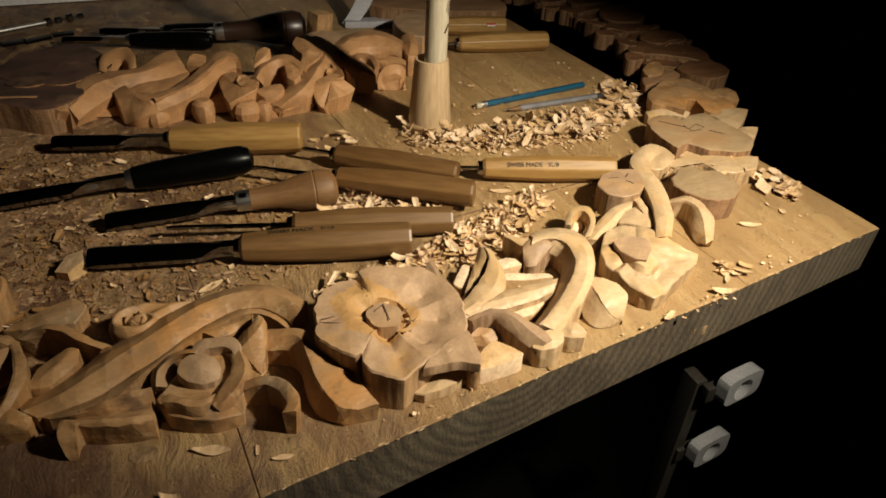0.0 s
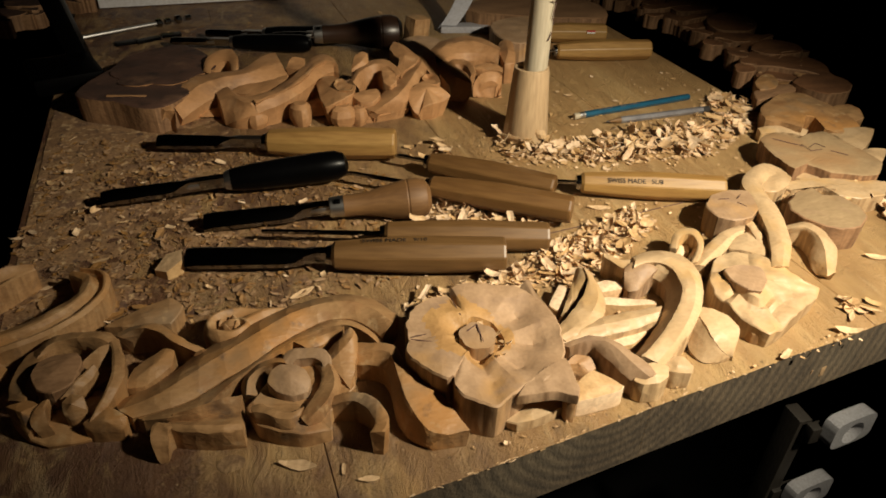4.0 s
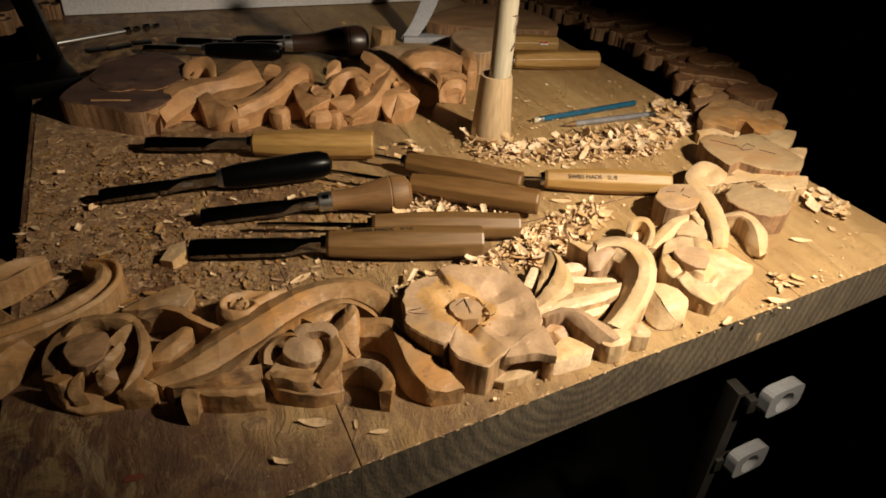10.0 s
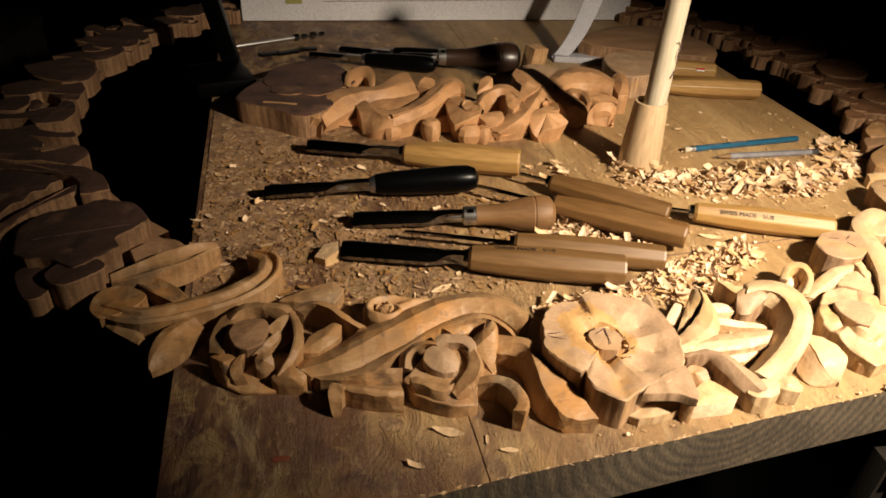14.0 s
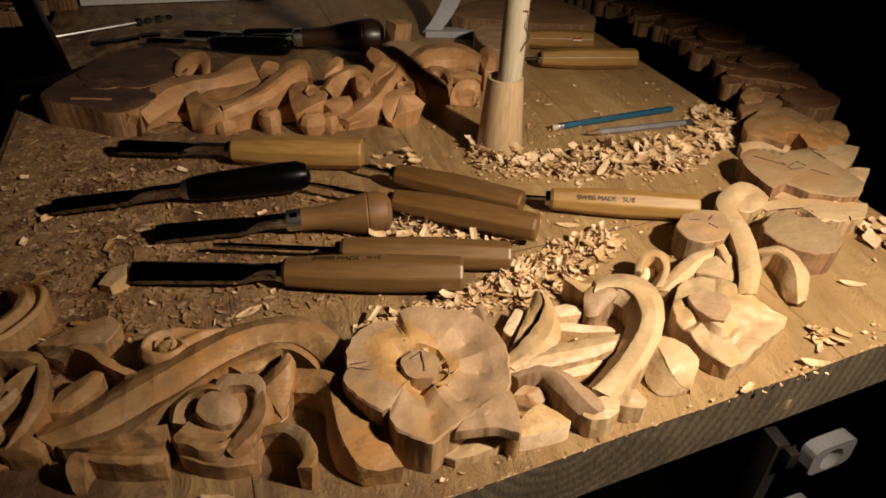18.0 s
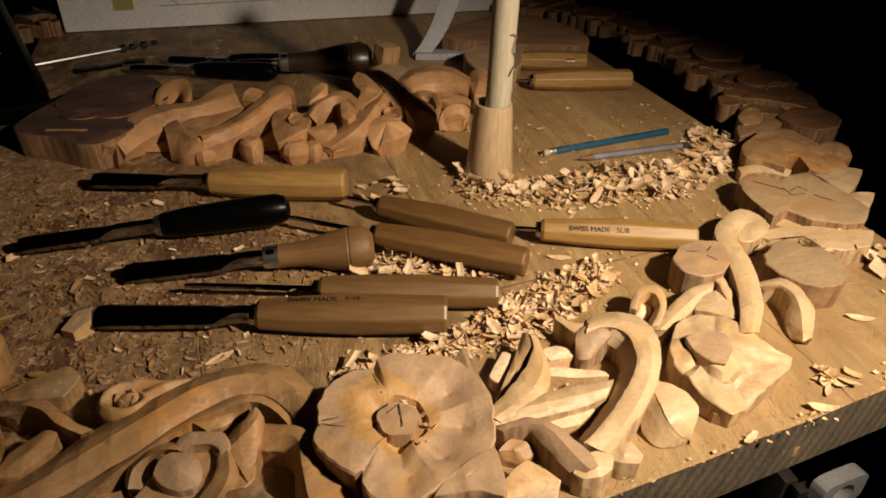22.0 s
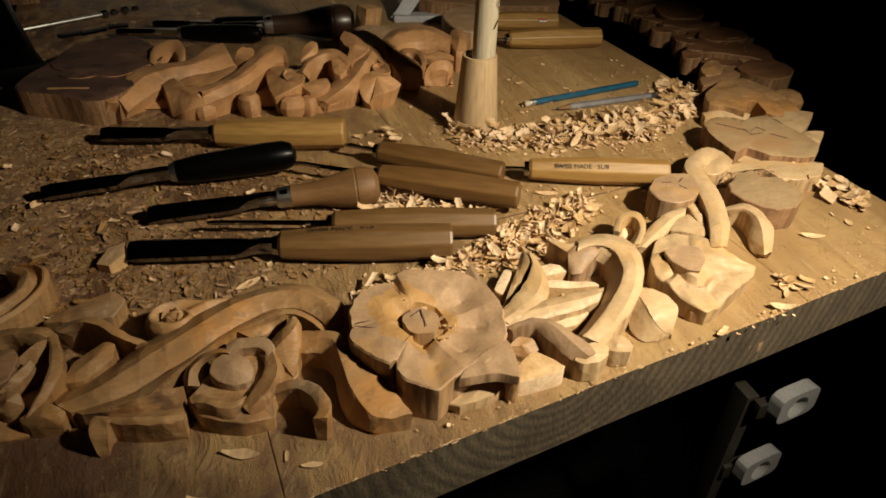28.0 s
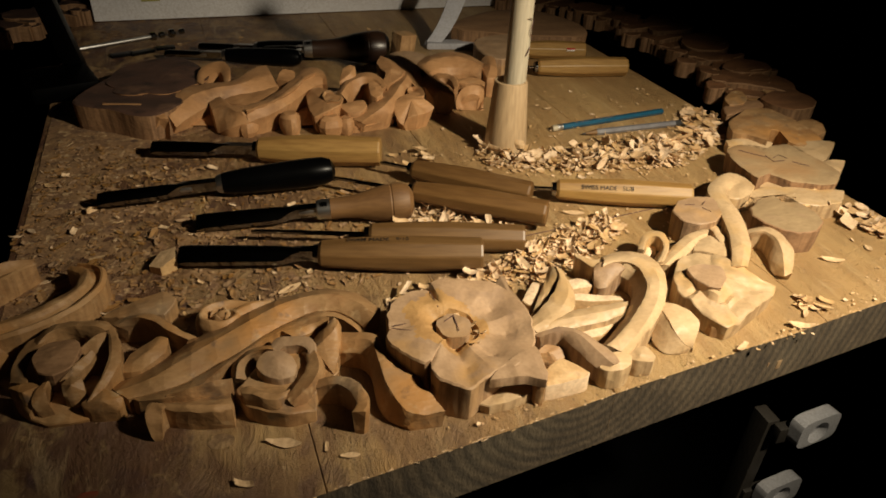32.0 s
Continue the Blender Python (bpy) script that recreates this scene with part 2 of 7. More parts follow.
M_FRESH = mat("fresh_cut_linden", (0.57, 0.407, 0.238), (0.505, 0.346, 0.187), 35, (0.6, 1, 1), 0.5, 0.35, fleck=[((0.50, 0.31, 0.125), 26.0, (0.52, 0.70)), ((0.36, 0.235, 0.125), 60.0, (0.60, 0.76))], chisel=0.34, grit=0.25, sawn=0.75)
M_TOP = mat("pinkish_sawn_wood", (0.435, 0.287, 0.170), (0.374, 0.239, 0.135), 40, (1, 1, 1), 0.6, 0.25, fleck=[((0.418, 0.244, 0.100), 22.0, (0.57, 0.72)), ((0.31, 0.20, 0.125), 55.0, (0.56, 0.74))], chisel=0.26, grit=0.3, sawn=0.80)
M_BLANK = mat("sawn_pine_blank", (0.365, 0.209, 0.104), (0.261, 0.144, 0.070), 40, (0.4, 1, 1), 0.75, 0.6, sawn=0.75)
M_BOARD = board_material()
# end grain, lowered further to put the front side's weaker light into its colour
M_ENDGRAIN = mat("dimmed_end_grain", (0.112, 0.080, 0.046), (0.046, 0.032, 0.018), 55, (1, 1, 0.6), 0.9, 0.9, mix=(0.3, 0.75), fleck=[((0.10, 0.075, 0.045), 9.0, (0.5, 0.68))])
M_HANDLE = mat("oiled_ash_handle", (0.392, 0.231, 0.068), (0.287, 0.152, 0.044), 50, GRAIN_X, 0.5, 0.12)
M_HANDLE_BROWN = mat("browned_ash_handle", (0.180, 0.094, 0.030), (0.112, 0.054, 0.017), 55, GRAIN_X, 0.42, 0.12)
M_HANDLE_PALE = mat("raw_ash_handle", (0.207, 0.112, 0.039), (0.121, 0.063, 0.021), 55, GRAIN_X, 0.45, 0.12)
M_HANDLE_BULB = mat("turned_beech_handle", (0.190, 0.096, 0.032), (0.115, 0.055, 0.018), 60, GRAIN_X, 0.62, 0.15)
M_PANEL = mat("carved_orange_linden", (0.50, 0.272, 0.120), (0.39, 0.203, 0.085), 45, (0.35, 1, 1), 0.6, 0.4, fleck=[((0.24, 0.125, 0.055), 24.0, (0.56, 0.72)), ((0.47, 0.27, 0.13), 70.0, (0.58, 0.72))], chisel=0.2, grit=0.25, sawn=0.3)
M_BLACK = mat("black_lacquer", (0.0015, 0.0015, 0.0018), (0.001, 0.001, 0.001), 30, (1, 1, 1), 0.3, 0.03)
M_BLACK.node_tree.nodes["Principled BSDF"].inputs["Specular IOR Level"].default_value = 0.10
M_STEEL = mat("dark_tool_steel", (0.36, 0.345, 0.33), (0.20, 0.19, 0.18), 60, (0.15, 1, 1), 0.15, 0.05, metal=1.0)
M_BRIGHT = mat("ground_steel", (0.62, 0.61, 0.60), (0.45, 0.44, 0.43), 80, (0.2, 1, 1), 0.36, 0.03, metal=1.0)
M_DOWEL = mat("greyed_dowel_wood", (0.487, 0.426, 0.313), (0.374, 0.322, 0.226), 30, (0.1, 1, 1), 0.5, 0.1)
M_CUP = mat("pale_turned_wood", (0.522, 0.374, 0.217), (0.435, 0.304, 0.174), 40, (0.1, 1, 1), 0.5, 0.1)
M_CHIP = mat("fresh_wood_shaving", (0.77, 0.555, 0.335), (0.64, 0.440, 0.255), 80, (1, 1, 1), 0.6, 0.2, pieces=True)
M_DUST = mat("brown_chip_dust", (0.47, 0.285, 0.135), (0.30, 0.172, 0.080), 120, (1, 1, 1), 0.85, 0.3, pieces=True)
M_PAPER = mat("drawing_paper", (0.84, 0.83, 0.85), (0.75, 0.74, 0.77), 8, (1, 1, 1), 0.9, 0.05)
M_TAPE = mat("yellow_green_tape", (0.42, 0.40, 0.12), (0.36, 0.34, 0.1), 20, (1, 1, 1), 0.5, 0.05)
M_BLUE = mat("blue_pencil_lacquer", (0.012, 0.085, 0.155), (0.010, 0.065, 0.12), 60, (1, 1, 1), 0.3, 0.02)
M_SILVER = mat("silver_pencil_lacquer", (0.20, 0.195, 0.205), (0.14, 0.135, 0.145), 60, (1, 1, 1), 0.3, 0.02)
M_GRAPHITE = mat("pencil_graphite", (0.05, 0.05, 0.05), (0.03, 0.03, 0.03), 60, (1, 1, 1), 0.4, 0.02)
M_PENLINE = mat("pencil_line", (0.16, 0.09, 0.075), (0.10, 0.055, 0.05), 200, (1, 1, 1), 0.8, 0.02)
M_WHITE = mat("grey_white_plastic", (0.42, 0.42, 0.44), (0.36, 0.36, 0.38), 40, (1, 1, 1), 0.5, 0.1)
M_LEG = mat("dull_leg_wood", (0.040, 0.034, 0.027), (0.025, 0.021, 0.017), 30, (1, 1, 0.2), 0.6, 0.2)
# far below concrete's own tone: the floor's lack of light is in the colour
M_FLOOR = mat("unlit_concrete_floor", (0.002, 0.002, 0.002), (0.0012, 0.0012, 0.0012), 3, (1, 1, 1), 0.9, 0.5)
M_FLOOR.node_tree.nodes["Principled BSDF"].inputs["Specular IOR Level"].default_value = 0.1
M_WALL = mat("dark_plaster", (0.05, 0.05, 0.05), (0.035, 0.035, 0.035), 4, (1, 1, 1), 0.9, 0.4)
M_INK = mat("burnt_brand_ink", (0.03, 0.02, 0.015), (0.02, 0.015, 0.01), 60, (1, 1, 1), 0.7, 0.02)
M_SLATE = mat("grey_strip", (0.46, 0.46, 0.50), (0.38, 0.38, 0.42), 30, (1, 1, 1), 0.5, 0.05)


# ---- mesh helpers ----
def part(name, bm, material, parent=None, label="", sharp=24):
    """Links a bmesh as one mesh object, under a thing where one is given."""
    me = bpy.data.meshes.new(name)
    bmesh.ops.recalc_face_normals(bm, faces=bm.faces)
    for f in bm.faces:
        f.smooth = True
    bm.to_mesh(me)
    bm.free()
    me.set_sharp_from_angle(angle=radians(sharp))
    me.materials.append(material)
    ob = new(name, me)
    if parent:
        ob.parent = parent
    if label:
        ob["label"] = label
    return ob


def top_face(ob, face=None):
    """Gives the upper faces of a blank a material apart from its sides."""
    ob.data.materials.append(face or M_DARKTOP)
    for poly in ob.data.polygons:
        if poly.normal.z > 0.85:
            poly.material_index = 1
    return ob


def thing(name, label, category, group="", kind="", m=None):
    ob = new(name)
    ob.empty_display_size = 0.02
    if m is not None:
        ob.matrix_basis = m
    return tagged(ob, label, category, group, kind)


def spline(ctrl, per=7, closed=False):
    """Catmull-Rom through control tuples of any size."""
    c = [np.array(p, float) for p in ctrl]
    n = len(c)
    out = []
    for i in range(n if closed else n - 1):
        if closed:
            a, b, d, e = c[(i - 1) % n], c[i], c[(i + 1) % n], c[(i + 2) % n]
        else:
            a, b, d, e = c[max(i - 1, 0)], c[i], c[i + 1], c[min(i + 2, n - 1)]
        for k in range(per):
            t = k / per
            out.append(0.5 * (2 * b + (d - a) * t + (2 * a - 5 * b + 4 * d - e) * t * t + (3 * b - a - 3 * d + e) * t ** 3))
    if not closed:
        out.append(c[-1])
    return out


def rough(v, amp, scale=90.0):
    return amp * noise.noise(Vector(v) * scale)


PROFILE = {
    "round": ((-1, 0.70), (-0.8, 0.81), (-0.5, 0.92), (-0.2, 0.99), (0, 1.0), (0.2, 0.99), (0.5, 0.92), (0.8, 0.81), (1, 0.70)),
    "flat": ((-1, 0.94), (-0.88, 1.0), (-0.3, 0.985), (0.3, 0.985), (0.88, 1.0), (1, 0.94)),
    "hollow": ((-1, 0.95), (-0.82, 1.0), (-0.55, 0.85), (-0.25, 0.77), (0.1, 0.75), (0.4, 0.81), (0.66, 0.92), (0.84, 1.0), (1, 0.95)),
    "ridge": ((-1, 0.58), (-0.6, 0.70), (-0.25, 0.86), (0, 1.0), (0.25, 0.86), (0.6, 0.70), (1, 0.58)),
    "groove": ((-1, 0.84), (-0.76, 0.94), (-0.62, 0.93), (-0.45, 0.80), (-0.2, 0.76), (0.05, 0.82), (0.16, 0.98), (0.3, 1.0), (0.6, 0.97), (0.85, 0.92), (1, 0.84)),
    "lean": ((-1, 0.56), (-0.7, 0.60), (-0.35, 0.69), (0, 0.82), (0.3, 0.96), (0.42, 1.0), (0.7, 1.0), (0.92, 0.98), (1, 0.92)),
}


def ribbon_bm(ctrl, prof="round", z0=0.0, per=8, m=11, chisel=0.0005):
    """A carved band: control rows (x, y, half width, top height), with upright sawn sides."""
    bm = bmesh.new()
    pts = spline(ctrl, per)
    rows = []
    for i, p in enumerate(pts):
        a, b = pts[max(i - 1, 0)], pts[min(i + 1, len(pts) - 1)]
        d = np.array((b[0] - a[0], b[1] - a[1]))
        d = d / (np.linalg.norm(d) + 1e-9)
        nx, ny = -d[1], d[0]
        w, h = max(p[2], 0.0006), p[3]
        row = [bm.verts.new((p[0] - nx * w * 0.95, p[1] - ny * w * 0.95, z0))]
        for u, f in PROFILE[prof]:
            x, y = p[0] + nx * w * u, p[1] + ny * w * u
            edge = rough((x, y, 9.1), 0.0005, 70)
            x, y = x + nx * edge, y + ny * edge
            z = z0 + (h - z0) * f
            z += rough((x, y, 1.7), chisel, 110) + rough((x, y, 4.2), chisel * 2.2, 45)
            row.append(bm.verts.new((x, y, max(z, z0 + 0.001))))
        row.append(bm.verts.new((p[0] + nx * w * 0.95, p[1] + ny * w * 0.95, z0)))
        rows.append(row)
    for r, s in zip(rows, rows[1:]):
        for k in range(len(r) - 1):
            bm.faces.new((r[k], r[k + 1], s[k + 1], s[k]))
        bm.faces.new((r[-1], r[0], s[0], s[-1]))
    bm.faces.new(rows[0])
    bm.faces.new(rows[-1][::-1])
    return bm


def ribbon(name, ctrl, parent, material, prof="round", z0=0.0, label="", **kw):
    return part(name, ribbon_bm(ctrl, prof, z0, **kw), material, parent, label)


def slab_bm(outline, height, z0=0.0, top=None, rings=(1.0, 0.97, 0.8, 0.6, 0.4, 0.2), amp=0.0008, centre=None):
    """A closed sawn outline with a worked top: height may follow top(fraction, angle)."""
    bm = bmesh.new()
    pts = [np.array(p[:2]) for p in outline]
    c = np.array(centre) if centre else sum(pts) / len(pts)
    loops = []
    low = [bm.verts.new((c[0] + (p[0] - c[0]) * 0.98, c[1] + (p[1] - c[1]) * 0.98, z0)) for p in pts]
    loops.append(low)
    for fr in rings:
        loop = []
        for p in pts:
            q = c + (p - c) * fr
            ang = math.atan2(p[1] - c[1], p[0] - c[0])
            z = height * (top(fr, ang) if top else (0.96 if fr == 1.0 else 1.0))
            z += rough((q[0], q[1], 2.3), amp, 120) + rough((q[0], q[1], 7.3), amp * 1.5, 40)
            loop.append(bm.verts.new((q[0], q[1], z0 + z)))
        loops.append(loop)
    n = len(pts)
    for a, b in zip(loops, loops[1:]):
        for k in range(n):
            bm.faces.new((a[k], a[(k + 1) % n], b[(k + 1) % n], b[k]))
    zc = z0 + height * (top(0, 0) if top else 1.0)
    mid = bm.verts.new((c[0], c[1], zc))
    for k in range(n):
        bm.faces.new((loops[-1][k], loops[-1][(k + 1) % n], mid))
    bm.faces.new(low[::-1])
    return bm


def slab(name, ctrl, height, parent, material, z0=0.0, per=6, label="", **kw):
    return part(name, slab_bm(spline(ctrl, per, True), height, z0, **kw), material, parent, label)


def evenly(ctrl, n):
    """n points at even steps along a smooth curve through the control points, given in millimetres."""
    p = np.array(spline([np.array(c, float) / 1000 for c in ctrl], 10)) if len(ctrl) > 2 else np.array(ctrl, float) / 1000
    s = np.concatenate(([0.0], np.cumsum(np.linalg.norm(np.diff(p, axis=0), axis=1))))
    w = np.linspace(0, s[-1], n)
    return np.stack([np.interp(w, s, p[:, k]) for k in range(3)], axis=1)


def facet(x, y, amp):
    """Shallow gouge cuts: small waves and a slow unevenness."""
    return rough((x, y, 1.7), amp, 130) + rough((x, y, 4.2), amp * 1.6, 48)


def rails_bm(lines, z0=0.0, n=26, sub=4, soft=0.35, bulge=0.0, amp=0.0008, inset=0.0012):
    """A carved surface stretched over crest and valley lines (x, y, z in millimetres), with sawn sides down to z0."""
    rows = [evenly(line, n) for line in lines]
    bm = bmesh.new()
    m = len(rows)
    loops = []
    for i in range(n):
        p = [r[i] for r in rows]
        cross = []
        for j in range(m - 1):
            a, b, c, d = p[max(j - 1, 0)], p[j], p[j + 1], p[min(j + 2, m - 1)]
            for k in range(sub):
                t = k / sub
                flat = b + (c - b) * t
                curve = 0.5 * (2 * b + (c - a) * t + (2 * a - 5 * b + 4 * c - d) * t * t + (3 * b - a - 3 * c + d) * t ** 3)
                cross.append(flat + (curve - flat) * soft)
        cross.append(p[-1])
        q = np.array(cross)
        u = np.linspace(-1, 1, len(q))
        q[:, 2] += bulge * (1 - u * u)
        side = q[-1, :2] - q[0, :2]
        side = side / (np.linalg.norm(side) + 1e-9)
        row = [bm.verts.new((q[0, 0] + side[0] * inset, q[0, 1] + side[1] * inset, z0))]
        for k, v in enumerate(q):
            edge = 0.0007 if k in (0, len(q) - 1) else 0.0
            chip = rough((v[0], v[1], 8.8), 0.0008, 160) if edge else 0.0
            row.append(bm.verts.new((v[0] + side[0] * chip, v[1] + side[1] * chip, max(v[2] + facet(v[0], v[1], amp) - edge, z0 + 0.0008))))
        row.append(bm.verts.new((q[-1, 0] - side[0] * inset, q[-1, 1] - side[1] * inset, z0)))
        loops.append(row)
    for r, s in zip(loops, loops[1:]):
        for k in range(len(r) - 1):
            bm.faces.new((r[k], r[k + 1], s[k + 1], s[k]))
        bm.faces.new((r[-1], r[0], s[0], s[-1]))
    bm.faces.new(loops[0])
    bm.faces.new(loops[-1][::-1])
    return bm


def rails(name, parent, material, lines, label="", **kw):
    return part(name, rails_bm(lines, **kw), material, parent, label)


def hewn(outline, per, round_off=0.45):
    """A closed outline, given in millimetres, whose corners stay as crisp as a saw and chisel leave them."""
    smooth = spline(outline, per, True)
    n = len(outline)
    out = []
    for i in range(n):
        a, b = np.array(outline[i], float), np.array(outline[(i + 1) % n], float)
        for k in range(per):
            flat = a + (b - a) * k / per
            out.append((flat + (smooth[i * per + k] - flat) * round_off) / 1000)
    return out


def cap_bm(outline, centre, z0=0.0, bulge=0.0, inset=0.02, top=None, rings=(1.0, 0.965, 0.85, 0.68, 0.5, 0.32, 0.16), amp=0.0006, per=5):
    """A sawn piece whose upper edge runs at its own heights (millimetres) and rises or falls to a middle point."""
    edge = hewn(outline, per)
    mid = np.array(centre, float) / 1000
    bm = bmesh.new()
    loops = [[bm.verts.new((p[0] + (mid[0] - p[0]) * inset, p[1] + (mid[1] - p[1]) * inset, z0)) for p in edge]]
    for fr in rings:
        loop = []
        for p in edge:
            q = mid + (p - mid) * (fr + (rough((p[0], p[1], 8.8), 0.03, 160) if fr > 0.96 else 0.0))
            z = q[2] + bulge * (1 - fr * fr) + facet(q[0], q[1], amp) - (0.0007 if fr == 1.0 else 0.0)
            if top:
                z = top(fr, math.atan2(p[1] - mid[1], p[0] - mid[0]), p[2], z)
            loop.append(bm.verts.new((q[0], q[1], max(z, z0 + 0.0008))))
        loops.append(loop)
    n = len(edge)
    for a, b in zip(loops, loops[1:]):
        for k in range(n):
            bm.faces.new((a[k], a[(k + 1) % n], b[(k + 1) % n], b[k]))
    tip = bm.verts.new((mid[0], mid[1], top(0, 0, mid[2], mid[2]) if top else mid[2] + bulge))
    for k in range(n):
        bm.faces.new((loops[-1][k], loops[-1][(k + 1) % n], tip))
    bm.faces.new(loops[0][::-1])
    return bm


def cap(name, parent, material, outline, centre, label="", face=None, **kw):
    ob = part(name, cap_bm(outline, centre, **kw), material, parent, label)
    return top_face(ob, face) if face else ob


def lobed(c, r, lobes, depth, phase=0.0, n=72, squash=1.0, turn=0.0, sharp=0.6):
    out = []
    for k in range(n):
        a = 2 * math.pi * k / n
        s = abs(math.cos(lobes * (a - phase) / 2)) ** sharp
        rr = r * (1 - depth + depth * s)
        x, y = rr * math.cos(a), rr * math.sin(a) * squash
        out.append((c[0] + x * math.cos(turn) - y * math.sin(turn), c[1] + x * math.sin(turn) + y * math.cos(turn)))
    return out


def knob_bm(c, r, h, n=12):
    """A roughed-out round knob: narrow foot, full waist, faceted dome."""
    bm = bmesh.new()
    loops = []
    for fr, z in ((0.72, 0.0), (0.95, 0.28), (1.0, 0.52), (0.88, 0.80), (0.55, 0.97)):
        loop = []
        for k in range(n):
            a = 2 * math.pi * k / n
            q = r * fr * (1 + 0.16 * noise.noise(Vector((c[0] * 40 + math.cos(a), c[1] * 40 + math.sin(a), z))))
            loop.append(bm.verts.new((c[0] + q * math.cos(a), c[1] + q * math.sin(a), h * z)))
        loops.append(loop)
    for a, b in zip(loops, loops[1:]):
        for k in range(n):
            bm.faces.new((a[k], a[(k + 1) % n], b[(k + 1) % n], b[k]))
    bm.faces.new(loops[0][::-1])
    bm.faces.new(loops[-1])
    return bm


def box_bm(sx, sy, sz, bevel=0.001, m=None):
    bm = bmesh.new()
    bmesh.ops.create_cube(bm, size=1, matrix=Matrix.Diagonal((sx, sy, sz, 1)))
    if bevel:
        bmesh.ops.bevel(bm, geom=bm.edges[:], offset=bevel, segments=2, affect="EDGES", profile=0.7)
    if m is not None:
        bm.transform(m)
    return bm


def lathe_bm(rows, sides=24, spin=0.0):
    """Rings of (x, radius_y, radius_z) or (x, radius) along +x, closed at both ends."""
    bm = bmesh.new()
    loops = []
    for row in rows:
        x, ry = row[0], row[1]
        rz = row[2] if len(row) > 2 else ry
        zc = row[3] if len(row) > 3 else 0.0
        loops.append([bm.verts.new((x, ry * math.cos(spin + 2 * math.pi * k / sides), zc + rz * math.sin(spin + 2 * math.pi * k / sides))) for k in range(sides)])
    for a, b in zip(loops, loops[1:]):
        for k in range(sides):
            bm.faces.new((a[k], a[(k + 1) % sides], b[(k + 1) % sides], b[k]))
    bm.faces.new(loops[0][::-1])
    bm.faces.new(loops[-1])
    return bm


def along(a, b, z_a, z_b):
    """A pose at a whose +x runs to b."""
    p, q = Vector((*a, z_a)), Vector((*b, z_b))
    d = q - p
    return Matrix.Translation(p) @ d.to_track_quat("X", "Z").to_matrix().to_4x4(), d.length


# ---- structure: floor and dark walls that close the place ----
bm = bmesh.new()
bmesh.ops.create_grid(bm, x_segments=2, y_segments=2, size=3.0)
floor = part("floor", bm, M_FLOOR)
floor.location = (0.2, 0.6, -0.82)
tagged(floor, "concrete workshop floor, its unlit black put into the colour", "floor", kind="structure")
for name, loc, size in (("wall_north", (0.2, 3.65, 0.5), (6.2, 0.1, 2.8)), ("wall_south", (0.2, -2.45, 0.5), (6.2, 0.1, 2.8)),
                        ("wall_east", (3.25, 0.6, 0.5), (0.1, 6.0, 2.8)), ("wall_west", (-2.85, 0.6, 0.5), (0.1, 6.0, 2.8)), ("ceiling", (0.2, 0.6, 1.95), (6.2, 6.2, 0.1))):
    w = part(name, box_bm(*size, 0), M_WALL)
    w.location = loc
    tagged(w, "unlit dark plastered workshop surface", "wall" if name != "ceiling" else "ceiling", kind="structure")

# growth rings in the sawn ends of the planks
nt = M_ENDGRAIN.node_tree
ring_co, ring_map, ring_wave, ring_mix = (nt.nodes.new(k) for k in ("ShaderNodeTexCoord", "ShaderNodeMapping", "ShaderNodeTexWave", "ShaderNodeMix"))
ring_map.inputs["Location"].default_value = (-0.215, 0, -0.012)
ring_map.inputs["Scale"].default_value = (1, 0, 1.25)
nt.links.new(ring_co.outputs["Object"], ring_map.inputs["Vector"])
nt.links.new(ring_map.outputs[0], ring_wave.inputs["Vector"])
ring_wave.wave_type, ring_wave.rings_direction = "RINGS", "Y"
ring_wave.inputs["Scale"].default_value, ring_wave.inputs["Distortion"].default_value, ring_wave.inputs["Detail"].default_value = 34, 1.4, 1
ring_mix.data_type, ring_mix.blend_type = "RGBA", "MULTIPLY"
ring_mix.inputs["Factor"].default_value = 0.45
bsdf = nt.nodes["Principled BSDF"]
nt.links.new(bsdf.inputs["Base Color"].links[0].from_socket, ring_mix.inputs[6])
nt.links.new(ring_wave.outputs["Color"], ring_mix.inputs[7])
nt.links.new(ring_mix.outputs[2], bsdf.inputs["Base Color"])

# ---- work board of joined planks ----
board = thing("work_board", "thick worn wooden work board of joined planks, scuffed and dusty", "work board")
M_BROWNTOP = mat("brown_sawn_face", (0.27, 0.125, 0.052), (0.17, 0.078, 0.034), 45, (0.4, 1, 1), 0.7, 0.5)
FL, FR, BR, BL = np.array((-0.128, -0.078)), np.array((0.606, 0.045)), np.array((0.552, 1.02)), np.array((-0.238, 1.02))
THICK = 0.045
cuts = [0.0, 0.247, 0.50, 0.76, 1.0]
